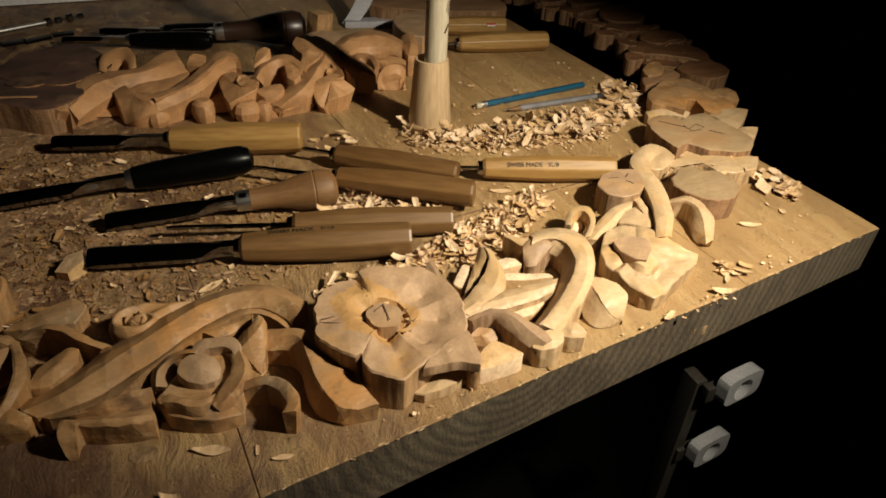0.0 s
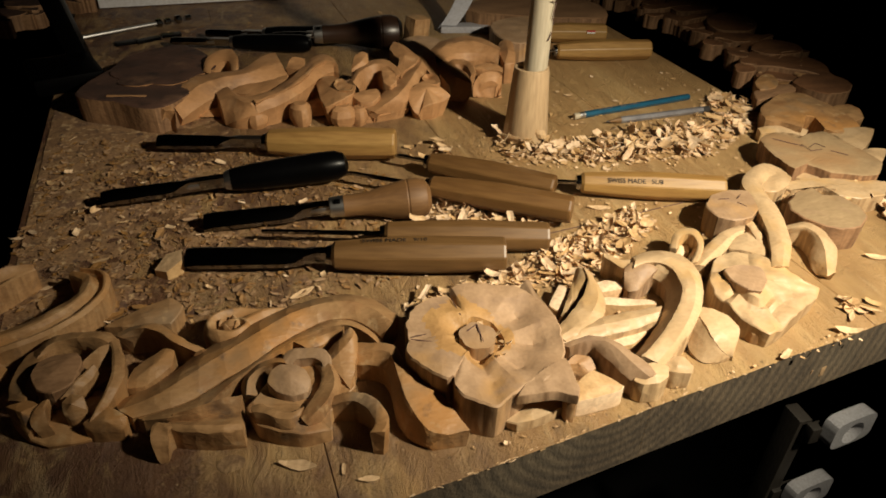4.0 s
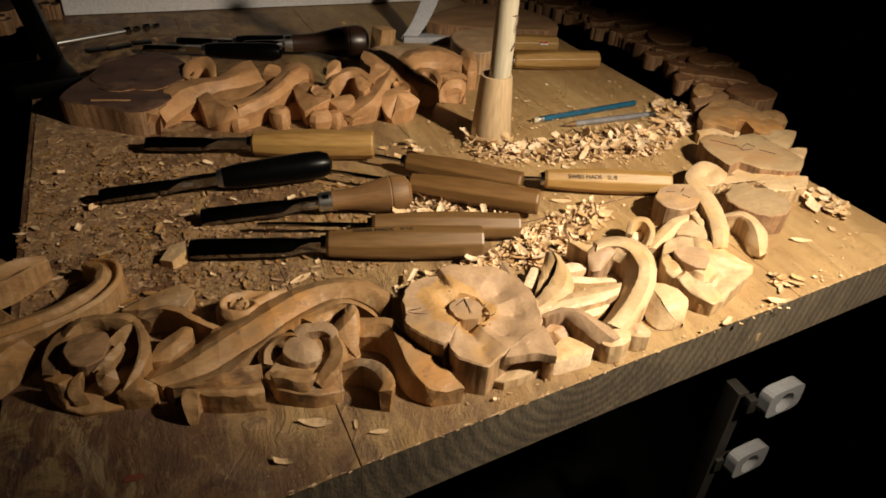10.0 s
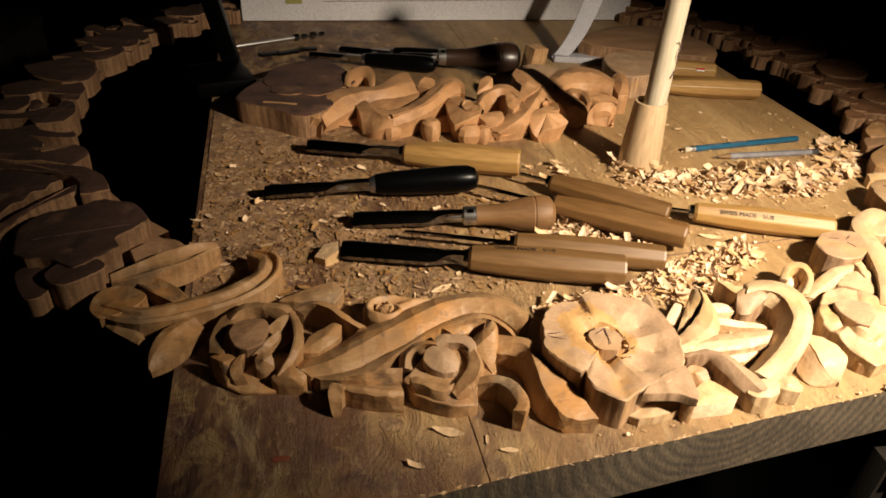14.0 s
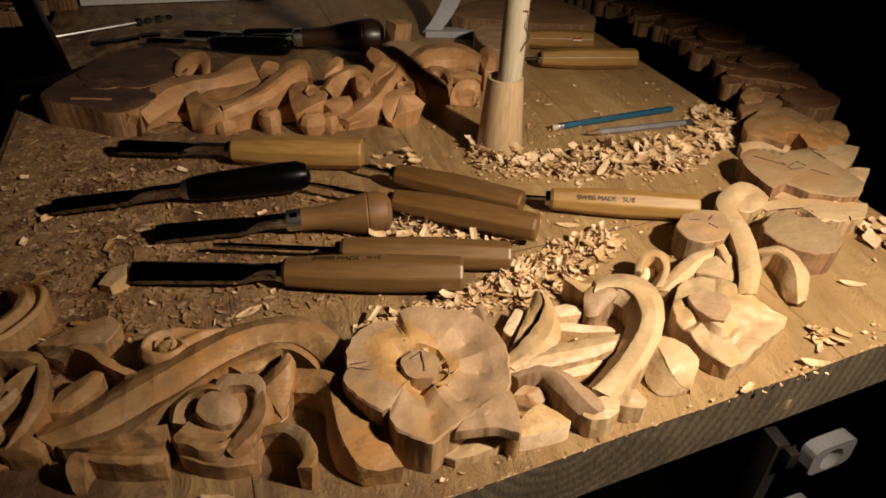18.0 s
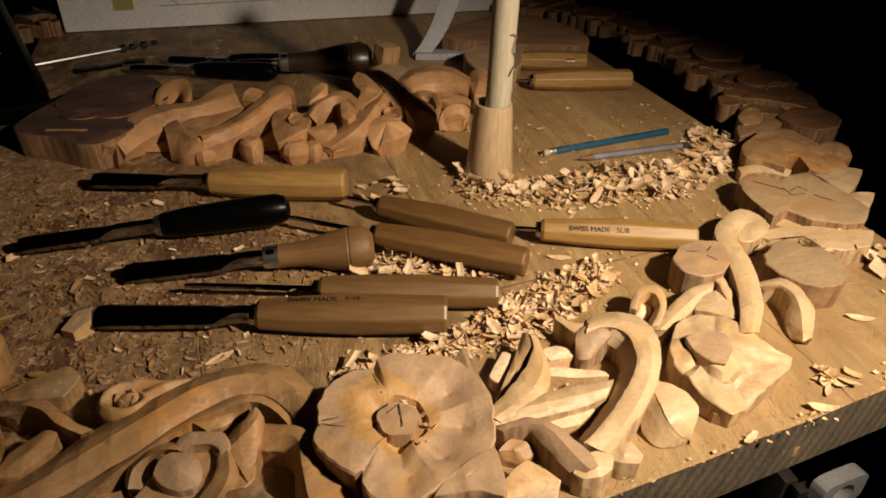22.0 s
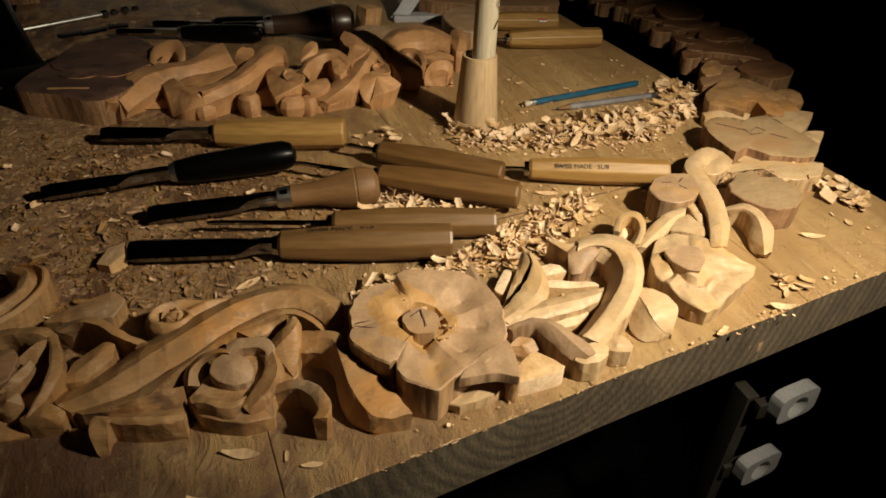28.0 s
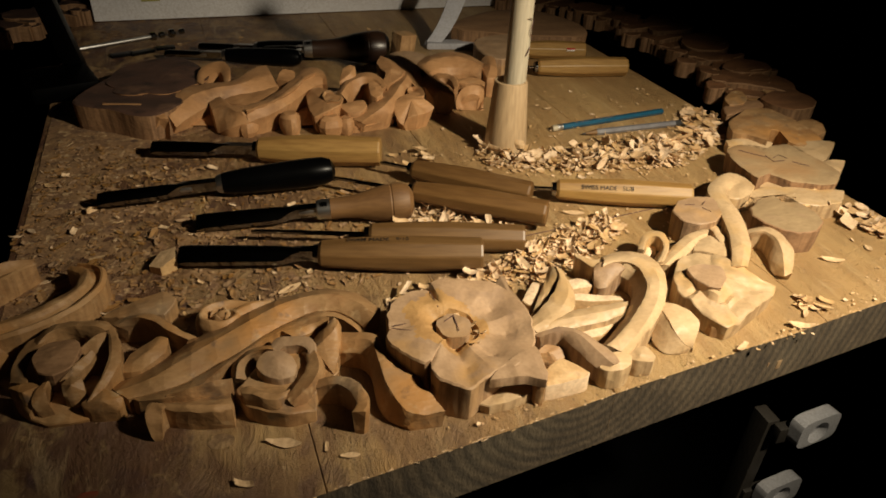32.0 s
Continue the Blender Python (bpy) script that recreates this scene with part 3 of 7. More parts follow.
for a, b in zip(cuts, cuts[1:]):
    bm = bmesh.new()
    gap = 0.00015
    rows = []
    for v in np.linspace(0, 1, 40):
        left, right = FL + (BL - FL) * v, FR + (BR - FR) * v
        p, q = left + (right - left) * (a + gap), left + (right - left) * (b - gap)
        line = []
        for k, (u, z) in enumerate(((0, -THICK), (0, -0.0008), (0.003, 0), (0.2, 0), (0.4, 0), (0.6, 0), (0.8, 0), (0.997, 0), (1, -0.0008), (1, -THICK))):
            x, y = p + (q - p) * u
            if v == 0:
                y += rough((x, 0, z), 0.0012, 60)
                z -= 0.0008 if z > -0.001 else 0
            line.append(bm.verts.new((x, y, z + (rough((x, y, 0), 0.0004, 40) if z > -0.01 else 0))))
        rows.append(line)
    for r, s in zip(rows, rows[1:]):
        for k in range(len(r)):
            bm.faces.new((r[k], r[(k + 1) % len(r)], s[(k + 1) % len(s)], s[k]))
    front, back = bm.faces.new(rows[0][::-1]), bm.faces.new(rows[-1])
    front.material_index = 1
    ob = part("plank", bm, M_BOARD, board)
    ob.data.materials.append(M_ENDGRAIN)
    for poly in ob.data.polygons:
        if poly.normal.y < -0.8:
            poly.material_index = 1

M_KNOT = mat("dark_knot", (0.33, 0.215, 0.105), (0.15, 0.088, 0.045), 90, (1, 1, 1), 0.8, 0.6)
M_REDMARK = mat("red_paint_smear", (0.26, 0.045, 0.018), (0.13, 0.06, 0.03), 120, (1, 1, 1), 0.7, 0.3)
for x, y, r, m in ((0.0, 0.0, 0.0075, M_KNOT), (-0.066, -0.021, 0.0055, M_REDMARK), (-0.040, 0.192, 0.010, M_KNOT)):
    bm = bmesh.new()
    ring = []
    for fr in (1.0, 0.6, 0.25):
        ring.append([bm.verts.new((x + r * fr * math.cos(k * 0.3142) * (1 + (0.25 if m is M_KNOT else 0.9) * noise.noise((k * 0.9, x * 30, 1))), y + (0.75 if m is M_KNOT else 0.45) * r * fr * math.sin(k * 0.3142), 0.0005 + 0.0002 * (1 - fr))) for k in range(20)])
    for a, b in zip(ring, ring[1:]):
        for k in range(20):
            bm.faces.new((a[k], a[(k + 1) % 20], b[(k + 1) % 20], b[k]))
    bm.faces.new(ring[-1])
    part("knot" if m is M_KNOT else "paint_smear", bm, m, board)
for x, z, w, h in ((0.392, -0.030, 0.005, 0.009), (0.380, -0.026, 0.002, 0.004)):
    y = FL[1] + (FR[1] - FL[1]) * (x - FL[0]) / (FR[0] - FL[0])
    part("edge_knot", box_bm(w, 0.003, h, 0.0008, pose(x, y + 0.0012, z, 0, 0, 9.5)), M_KNOT, board)
for a, b in (((0.247, 0.172), (0.40, 0.196)), ((0.065, 0.121), (0.092, 0.121)), ((0.053, 0.12), (0.06, 0.115))):
    m, ln = along(a, b, 0.0007, 0.0007)
    part("pencil_line", box_bm(ln, 0.0007, 0.0004, 0, m @ Matrix.Translation((ln / 2, 0, 0))), M_PENLINE, board)

# ---- carved round frame ----
carving = thing("mirror_frame", "large round linden mirror frame, half carved with flowers and scrolls", "mirror frame")
RC = (0.165, 0.60)


# main flower, with its boss and pencil marks
FC = (0.146, 0.038)
FLOWER_EDGE = [(104.6, 40.7, 31), (105.0, 51.8, 31), (110.4, 63.4, 31), (121.3, 73.5, 31), (132.1, 76.2, 31), (139.4, 78.0, 30.5), (142.4, 82.4, 31), (149.6, 86.0, 31), (163.0, 84.0, 30), (176.8, 80.3, 29), (187.2, 77.2, 28), (192.1, 71.2, 27.5), (197.7, 55.5, 27), (199.6, 39.4, 26.5), (197.4, 26.4, 26.5), (191.6, 10.1, 26), (181.2, 1.2, 26), (169.3, -1.2, 26), (159.4, -6.6, 25.5), (151.3, -10.6, 25), (141.1, -17.0, 24.5), (132.8, -13.2, 26), (124.8, -7.6, 28), (121.7, -0.4, 30), (122.5, 6.1, 30.5), (118.6, 4.5, 30.5), (110.6, 12.1, 31), (102.9, 24.4, 31), (100.9, 33.4, 31)]
CLEFTS = (3.04, 1.72, 0.59, -0.54, -1.33, -2.20)


def petal_place(ang, lobes, phase):
    """Where a direction falls across its petal: -0.5 to 0.5 from edge to edge."""
    q = (ang - phase) * lobes / (2 * math.pi)
    return q - round(q)


def main_top(fr, ang, rim, z):
    """Flat sawn petals, overlapping at their clefts, round a small dished middle."""
    gaps = [(ang - c + math.pi) % (2 * math.pi) - math.pi for c in CLEFTS]
    near = min(gaps, key=abs)
    deep = {3.04: 1.0, 1.72: 1.0, -2.20: 0.45}.get(CLEFTS[gaps.index(near)], 0.12)
    left = 0.5 + 0.5 * math.cos(ang - 2.6)
    right = max(0.0, math.cos(ang + 0.15))
    h = rim + 0.0008 + facet(fr * math.cos(ang) * 0.05, fr * math.sin(ang) * 0.05, 0.0004)
    h -= 0.0040 * right * max(0.0, 1 - abs(fr - 0.52) / 0.36)
    cut = abs(petal_place(ang, 9, 0.12))
    h -= 0.0095 * cut * min(1.0, max(0.0, math.cos(ang + 0.35) * 1.6)) * max(0.0, 1 - abs(fr - 0.66) / 0.34)
    h += 0.0010 * max(0.0, math.cos(4.0 * (ang + 1.75))) * (-2.15 < ang < -1.35) * fr
    h -= 0.0022 * deep * max(0.0, 1 - abs(near) / 0.07) * min(1.0, max(0.0, (fr - 0.62) / 0.25))
    h -= 0.0014 * deep * max(0.0, 1 - near / 0.40) * (near > 0) * min(1.0, max(0.0, (fr - 0.5) / 0.3))
    lip = 0.50 + 0.07 * math.sin(3 * ang + 0.8) - 0.08 * right
    if fr < lip:
        h -= (0.0040 + 0.002 * left) * min(1.0, (lip - fr) / 0.24) ** 1.2
    if fr < 0.315:
        h -= 0.010 * (0.30 + 0.70 * left ** 2)
    return h - (0.0012 if fr >= 0.999 else 0.0)


flower = part("flower", cap_bm(FLOWER_EDGE, (146, 38, 20), top=main_top, rings=(1.0, 0.98, 0.93, 0.86, 0.79, 0.72, 0.66, 0.60, 0.55, 0.50, 0.45, 0.40, 0.36, 0.325, 0.31, 0.27, 0.18, 0.1), per=6), M_TOP, carving, "roughed-out six-petalled flower with a dished middle", sharp=20)
flower.data.materials.append(M_AMBER)
for poly in flower.data.polygons:
    off = poly.center - Vector((*FC, 0))
    if off.xy.length < 0.0245 + rough(poly.center, 0.010, 60) + 0.006 * math.cos(math.atan2(off.y, off.x) - 2.3):
        poly.material_index = 1
BC = (0.1465, 0.0375)
part("boss", slab_bm(lobed(BC, 0.0115, 5, 0.13, 0.2, 40), 0.0228, 0.006, lambda f, a: 1.0 - 0.06 * f * max(0, math.cos(a + 1.2)), (1.0, 0.93, 0.6, 0.3), 0.0006), M_TOP, carving)


FINE = (1.0, 0.98, 0.92, 0.84, 0.75, 0.66, 0.57, 0.48, 0.40, 0.32, 0.22, 0.1)


def second_top(fr, ang, rim, z):
    """Petals of the second flower: lobes parted by shallow cuts, one gouged hollow."""
    d = petal_place(ang, 5, 0.35)
    z += 0.0016 * (1 - fr) - 0.0028 * max(0.0, (abs(d) - 0.34) / 0.16) * min(1.0, max(0.0, (fr - 0.36) / 0.25))
    z -= 0.0020 * max(0.0, 1 - abs(fr - 0.68) / 0.22) * (1 - 2 * abs(d))
    z += 0.0022 * noise.noise(Vector((fr * 4 * math.cos(ang), fr * 4 * math.sin(ang), 6))) - 0.0045 * max(0.0, 1 - abs(fr - 0.48) / 0.09) * max(0.0, math.cos(ang + 2.2))
    return z


def drawn_line(a, b, za, zb, parent, wide=0.0004):
    m, ln = along(a, b, za, zb)
    return part("pencil_mark", box_bm(ln, wide, 0.0005, 0, m @ Matrix.Translation((ln / 2, 0, 0))), M_PENLINE, parent)


for a0, b0, zz in (((0.1485, 0.0843), (0.1487, 0.0663), 0.0312), ((0.1393, 0.0718), (0.1406, 0.0551), 0.0312), ((0.1076, 0.0422), (0.1215, 0.0426), 0.0312), ((0.1061, 0.0402), (0.1211, 0.0340), 0.0312), ((0.1410, 0.0418), (0.1487, 0.0469), 0.0291), ((0.1487, 0.0469), (0.1479, 0.0311), 0.0291), ((0.1485, 0.0460), (0.1479, 0.0385), 0.0291)):
    drawn_line(a0, b0, zz, zz, carving)

# left of the flower: long stem, cupped bud, scrolls and leaves
rails("stem", carving, M_CARVE, [[(-62.6, 52.5, 8), (-38.5, 60.3, 11), (-12.6, 80.1, 13), (16.7, 96.6, 15), (47.0, 107.5, 17), (73.4, 109.5, 18), (94.0, 99.2, 18), (106.3, 78.8, 18)], [(-56.8, 38.4, 14), (-34.3, 44.1, 17), (-8.9, 60.0, 20), (18.9, 77.0, 22), (47.8, 91.6, 24), (71.5, 92.7, 25), (89.9, 82.1, 25), (100.4, 66.8, 23)], [(-49.4, 32.4, 13), (-25.4, 35.5, 14), (-6.8, 45.8, 15), (13.2, 55.8, 17), (37.4, 72.7, 18), (60.4, 83.9, 19), (80.4, 78.2, 20), (92.8, 60.4, 18)]], label="long sweeping carved stem")
rails("inner_stem", carving, M_CARVE, [[(-51.1, 36.8, 10), (-26.2, 38.2, 12), (-7.4, 47.7, 13), (12.8, 57.8, 15), (37.1, 74.9, 16), (60.3, 86.1, 17), (80.4, 81.5, 17), (92.9, 63.6, 15)], [(-43.4, 28.9, 13), (-17.7, 25.3, 17), (-5.0, 34.7, 18), (11.1, 49.1, 19), (29.2, 61.1, 20), (50.6, 71.7, 21), (70.3, 75.6, 21), (84.4, 64.4, 20), (90.7, 53.5, 16)]], soft=0)
rails("low_scroll", carving, M_CARVE, [[(-27.4, 27.0, 17), (-17.1, 25.6, 20), (-3.5, 27.1, 21), (8.8, 29.2, 20)], [(-30.6, 26.4, 11), (-19.4, 26.3, 10), (-5.3, 25.1, 11), (6.9, 23.0, 13)], [(-32.6, 20.0, 18), (-18.8, 15.7, 18), (-5.2, 12.4, 18), (8.1, 11.1, 17)], [(-31.9, 17.5, 17), (-18.8, 12.7, 16), (-5.2, 9.1, 16), (8.1, 7.7, 15)]])
rails("low_scroll", carving, M_CARVE, [[(-29.5, 20.4, 18), (-36.0, 21.8, 18), (-38.4, 17.8, 17), (-38.4, 12.3, 14), (-36.9, 8.6, 5)], [(-27.3, 16.4, 18), (-29.2, 15.4, 18), (-29.8, 13.3, 16), (-30.2, 9.7, 12), (-30.9, 8.7, 4)]])
cap("bud_base", carving, M_CARVE, [(9.4, 28.9, 9), (13.5, 31.3, 12), (28.5, 52.1, 13), (49.7, 50.2, 15), (68.4, 45.3, 16), (71.0, 27.5, 14), (55.7, 14.9, 14), (54.4, 3.6, 10), (52.0, 2.4, 9), (37.8, 1.6, 12), (24.1, 6.6, 13), (14.7, 13.7, 12)], (40.5, 20.9, 13), bulge=0.0)
cap("bud", carving, M_TOP, [(22.6, 35.0, 20), (24.4, 41.8, 22), (30.8, 45.4, 23), (38.6, 43.8, 23), (44.5, 38.5, 22), (46.6, 31.6, 20), (44.0, 25.1, 18), (35.8, 23.8, 17), (26.6, 28.8, 18)], (34.7, 33.8, 23), bulge=0.0012, label="sawn round bud")
rails("bud_petal", carving, M_CARVE, [[(7.8, 37.3, 12), (8.0, 46.9, 14), (13.8, 54.0, 16), (23.0, 56.3, 18), (31.5, 57.2, 18)], [(10.5, 32.5, 15), (12.3, 40.5, 19), (18.1, 45.8, 21), (26.4, 48.2, 22), (33.6, 47.6, 22)], [(18.4, 36.1, 9), (18.3, 45.0, 11), (20.7, 51.1, 13), (26.4, 52.4, 15), (32.6, 51.0, 16)]])
rails("bud_petal", carving, M_CARVE, [[(12.7, 22.6, 17), (18.9, 20.6, 20), (26.4, 14.9, 20), (34.2, 11.8, 19), (40.7, 15.0, 18)], [(13.8, 17.0, 18), (18.8, 13.9, 20), (25.6, 8.8, 20), (33.2, 6.2, 19), (38.4, 9.7, 17)], [(16.0, 13.7, 13), (21.3, 10.0, 14), (27.0, 6.6, 14), (33.5, 4.6, 13), (36.6, 9.0, 12)]])
rails("bud_petal", carving, M_TOP, [[(32.0, 49.8, 20), (33.4, 55.5, 22), (39.0, 57.4, 23), (53.8, 53.9, 23), (59.7, 47.4, 22), (59.4, 40.6, 21)], [(38.0, 47.0, 19), (38.3, 48.4, 21), (42.0, 49.3, 22), (50.5, 46.7, 22), (54.0, 43.4, 21), (53.1, 39.5, 19)]])
rails("bud_petal", carving, M_CARVE, [[(49.9, 48.2, 17), (52.5, 36.3, 19), (50.0, 26.2, 19), (44.1, 18.1, 18), (38.3, 9.1, 16)], [(58.3, 41.7, 21), (59.2, 27.1, 22), (55.4, 16.8, 22), (49.4, 10.0, 20), (40.4, 5.8, 15)], [(62.7, 42.1, 16), (62.7, 27.8, 16), (57.0, 17.2, 15), (51.0, 9.5, 14), (43.1, 6.0, 10)]])
rails("curl", carving, M_CARVE, [[(55.5, 53.4, 16), (61.9, 56.5, 22), (68.1, 57.9, 27), (70.3, 61.1, 28), (73.0, 63.9, 28)], [(58.2, 43.5, 20), (65.5, 47.8, 24), (71.6, 51.6, 27), (74.4, 55.6, 28), (75.3, 60.1, 28)], [(67.3, 25.3, 15), (70.3, 33.2, 17), (74.3, 44.6, 20), (76.3, 53.5, 22), (77.1, 58.3, 24)]], label="leaf curled to a tip")
rails("curl", carving, M_CARVE, [[(39.1, 66.5, 20), (50.6, 67.8, 21), (60.3, 68.6, 22), (70.4, 68.1, 26)], [(47.0, 60.4, 18), (55.4, 61.4, 19), (61.3, 65.7, 20), (69.6, 66.4, 25)]])
rails("c_scroll", carving, M_CARVE, [[(53.2, 20.2, 17), (64.6, 17.7, 21), (74.4, 13.6, 22), (81.4, 5.2, 22), (84.2, -4.5, 21), (83.5, -11.0, 20), (80.2, -13.7, 19)], [(54.7, 15.3, 16), (64.2, 13.4, 19), (70.5, 10.0, 20), (74.7, 3.1, 20), (76.2, -3.0, 19), (75.6, -7.8, 19), (73.1, -10.7, 18)]], label="small c-shaped scroll")
rails("acanthus_leaf", carving, M_CARVE, [[(76.4, 59.3, 19), (89.3, 53.1, 21), (98.6, 45.6, 22), (101.3, 28.4, 22), (113.2, 10.7, 20), (121.4, -7.2, 16), (125.8, -18.0, 13)], [(74.7, 51.8, 20), (87.5, 46.2, 21), (93.7, 39.3, 22), (94.6, 23.7, 22), (96.8, 3.8, 18), (103.8, -13.4, 14), (113.6, -17.8, 12)], [(72.8, 45.3, 14), (83.9, 40.9, 14), (89.7, 33.7, 15), (90.3, 19.8, 13), (89.6, 7.1, 9), (93.5, -6.6, 5), (104.3, -16.4, 4)]], label="curling acanthus leaf with a hollow face")
ribbon("bud_stalk", [(0.040, 0.108, 0.002, 0.012), (0.024, 0.102, 0.005, 0.019), (0.010, 0.097, 0.007, 0.017)], carving, M_CARVE, "round")
ribbon("curl", [(0.022, 0.106, 0.003, 0.016), (0.006, 0.109, 0.004, 0.018), (-0.008, 0.104, 0.004, 0.019), (-0.010, 0.092, 0.004, 0.019), (0.002, 0.086, 0.004, 0.019), (0.012, 0.092, 0.0035, 0.018), (0.008, 0.100, 0.003, 0.017), (0.001, 0.097, 0.0024, 0.016)], carving, M_CARVE, "round")
for k in range(4):
    ang = 0.5 + k * 1.5708
    px, py = 0.0015 + 0.0062 * math.cos(ang), 0.0975 + 0.0052 * math.sin(ang)
    qx, qy = 0.0015 + 0.0066 * math.cos(ang + 1.1), 0.0975 + 0.0056 * math.sin(ang + 1.1)
    ribbon("rosette_petal", [(px, py, 0.0012, 0.0150), ((px + qx) / 2 * 1.02, (py + qy) / 2 + 0.0004, 0.0019, 0.0182), (qx, qy, 0.0010, 0.0155)], carving, M_CARVE, "round")
cap("rosette_heart", carving, M_CARVE, [(-5, 98, 15), (0, 94, 16), (7, 95, 16), (8, 100, 16), (1, 102, 15)], (2, 98, 18.5))
slab("curl_base", [(-0.010, 0.092), (0.000, 0.087), (0.014, 0.090), (0.018, 0.106), (-0.002, 0.109)], 0.010, carving, M_CARVE)

# small flower at the board's edge
cap("boss", carving, M_BLANK, [(-104.0, 67.1, 24), (-101.7, 76.4, 25), (-93.0, 80.7, 25), (-81.6, 79.1, 25), (-78.3, 72.0, 24), (-80.8, 58.4, 22), (-90.8, 52.8, 21), (-99.7, 57.1, 22)], (-91.4, 65.5, 25.5))
rails("petal", carving, M_CARVE, [[(-114.6, 89.7, 15), (-102.2, 102.5, 20), (-86.5, 104.7, 21), (-69.7, 99.2, 22), (-61.8, 91.7, 20)], [(-108.7, 84.9, 17), (-99.2, 93.6, 22), (-86.1, 95.1, 23), (-72.7, 91.5, 23), (-65.6, 87.9, 20)], [(-102.9, 87.3, 13), (-96.4, 94.9, 15), (-86.2, 95.7, 16), (-76.6, 90.8, 16), (-70.3, 86.5, 15)]])
rails("petal", carving, M_CARVE, [[(-101.7, 105.1, 17), (-113.3, 93.4, 17), (-117.5, 76.4, 16), (-117.7, 62.7, 13)], [(-101.5, 91.1, 18), (-106.4, 80.1, 19), (-108.3, 67.2, 18), (-105.7, 56.2, 14)]])
rails("petal", carving, M_CARVE, [[(-65.7, 87.9, 22), (-62.6, 74.6, 24), (-61.1, 59.0, 24), (-63.2, 46.5, 22), (-70.8, 34.3, 15)], [(-62.6, 90.4, 21), (-56.8, 75.8, 23), (-54.7, 60.8, 22), (-58.1, 46.6, 20), (-65.9, 36.4, 13)]])
rails("petal", carving, M_CARVE, [[(-79.6, 76.8, 20), (-71.0, 84.7, 22), (-64.1, 86.7, 22)], [(-75.4, 61.9, 11), (-67.6, 66.5, 12), (-62.0, 73.5, 13)]], soft=0)
rails("petal", carving, M_CARVE, [[(-87.9, 51.9, 17), (-80.8, 58.4, 22), (-72.3, 69.8, 23)], [(-80.7, 54.1, 15), (-75.3, 58.5, 19), (-70.0, 67.6, 20)]])
cap("petal", carving, M_CARVE, [(-85.4, 46.5, 19), (-80.6, 50.7, 21), (-74.7, 48.1, 20), (-73.1, 42.0, 15), (-79.5, 39.4, 11), (-84.5, 41.4, 15)], (-79.5, 42.3, 21))
rails("petal", carving, M_CARVE, [[(-96.4, 49.7, 19), (-99.7, 45.4, 18), (-100.4, 39.3, 14), (-97.3, 37.4, 7)], [(-92.1, 50.7, 19), (-93.5, 43.9, 18), (-92.6, 39.4, 14), (-90.2, 37.4, 7)]])
cap("petal", carving, M_CARVE, [(-114.7, 52.8, 17), (-104.3, 53.9, 18), (-97.8, 49.7, 18), (-99.5, 41.4, 13), (-103.4, 38.4, 7), (-110.7, 45.6, 11)], (-105.4, 45.4, 18))
cap("petal", carving, M_CARVE, [(-75.1, 35.3, 13), (-62.3, 40.9, 16), (-52.3, 34.3, 13), (-54.7, 29.4, 8), (-70.0, 31.4, 8)], (-63.0, 31.8, 15))
cap("flower_ground", carving, M_CARVE, [(-109.4, 44.6, 5), (-96.1, 62.9, 8), (-66.0, 62.0, 9), (-58.6, 41.6, 8), (-72.9, 32.4, 3), (-94.2, 32.4, 3)], (-84.1, 46.7, 8))
rails("arch_leaf", carving, M_CARVE, [[(-68.1, 101.7, 16), (-52.2, 102.7, 21), (-37.9, 98.4, 22), (-22.9, 82.3, 20), (-11.9, 77.5, 15)], [(-62.5, 95.4, 19), (-50.8, 95.7, 23), (-39.9, 90.8, 24), (-28.0, 77.4, 22), (-17.2, 72.7, 17)], [(-56.8, 99.1, 11), (-48.8, 99.3, 12), (-39.2, 94.3, 12), (-31.7, 83.2, 11), (-20.3, 76.7, 10)]])
cap("small_leaf", carving, M_CARVE, [(-57.8, 58.7, 11), (-52.5, 69.5, 15), (-36.2, 79.7, 18), (-29.7, 76.8, 18), (-31.3, 65.6, 15), (-45.5, 56.5, 12)], (-42.1, 65.5, 18))
cap("back_leaf", carving, M_CARVE, [(-77.0, 120.5, 9), (-58.3, 126.0, 13), (-37.0, 133.7, 15), (-28.0, 125.2, 14), (-35.3, 111.2, 11), (-58.3, 113.5, 11)], (-50.1, 117.9, 15))

# scroll and leaves that overhang the board's side
ribbon("scroll", [(-0.198, 0.112, 0.008, 0.017), (-0.168, 0.100, 0.009, 0.019), (-0.132, 0.108, 0.010, 0.020), (-0.105, 0.121, 0.011, 0.021), (-0.087, 0.140, 0.010, 0.022), (-0.086, 0.162, 0.009, 0.021), (-0.101, 0.177, 0.006, 0.018)], carving, M_CARVE, "groove", label="grooved carved scroll")
ribbon("leaf", [(-0.202, 0.150, 0.006, 0.014), (-0.166, 0.163, 0.013, 0.020), (-0.140, 0.180, 0.009, 0.020), (-0.128, 0.186, 0.004, 0.018)], carving, M_CARVE, "hollow")
ribbon("leaf", [(-0.182, 0.154, 0.006, 0.011), (-0.160, 0.135, 0.008, 0.013), (-0.142, 0.121, 0.004, 0.010)], carving, M_CARVE, "hollow")
ribbon("leaf", [(-0.154, 0.054, 0.001, 0.008), (-0.149, 0.064, 0.008, 0.013), (-0.141, 0.080, 0.011, 0.016), (-0.130, 0.096, 0.005, 0.015)], carving, M_CARVE, "lean")
ribbon("leaf", [(-0.196, 0.186, 0.010, 0.016), (-0.174, 0.196, 0.013, 0.019), (-0.152, 0.182, 0.005, 0.014)], carving, M_BLANK, "ridge")
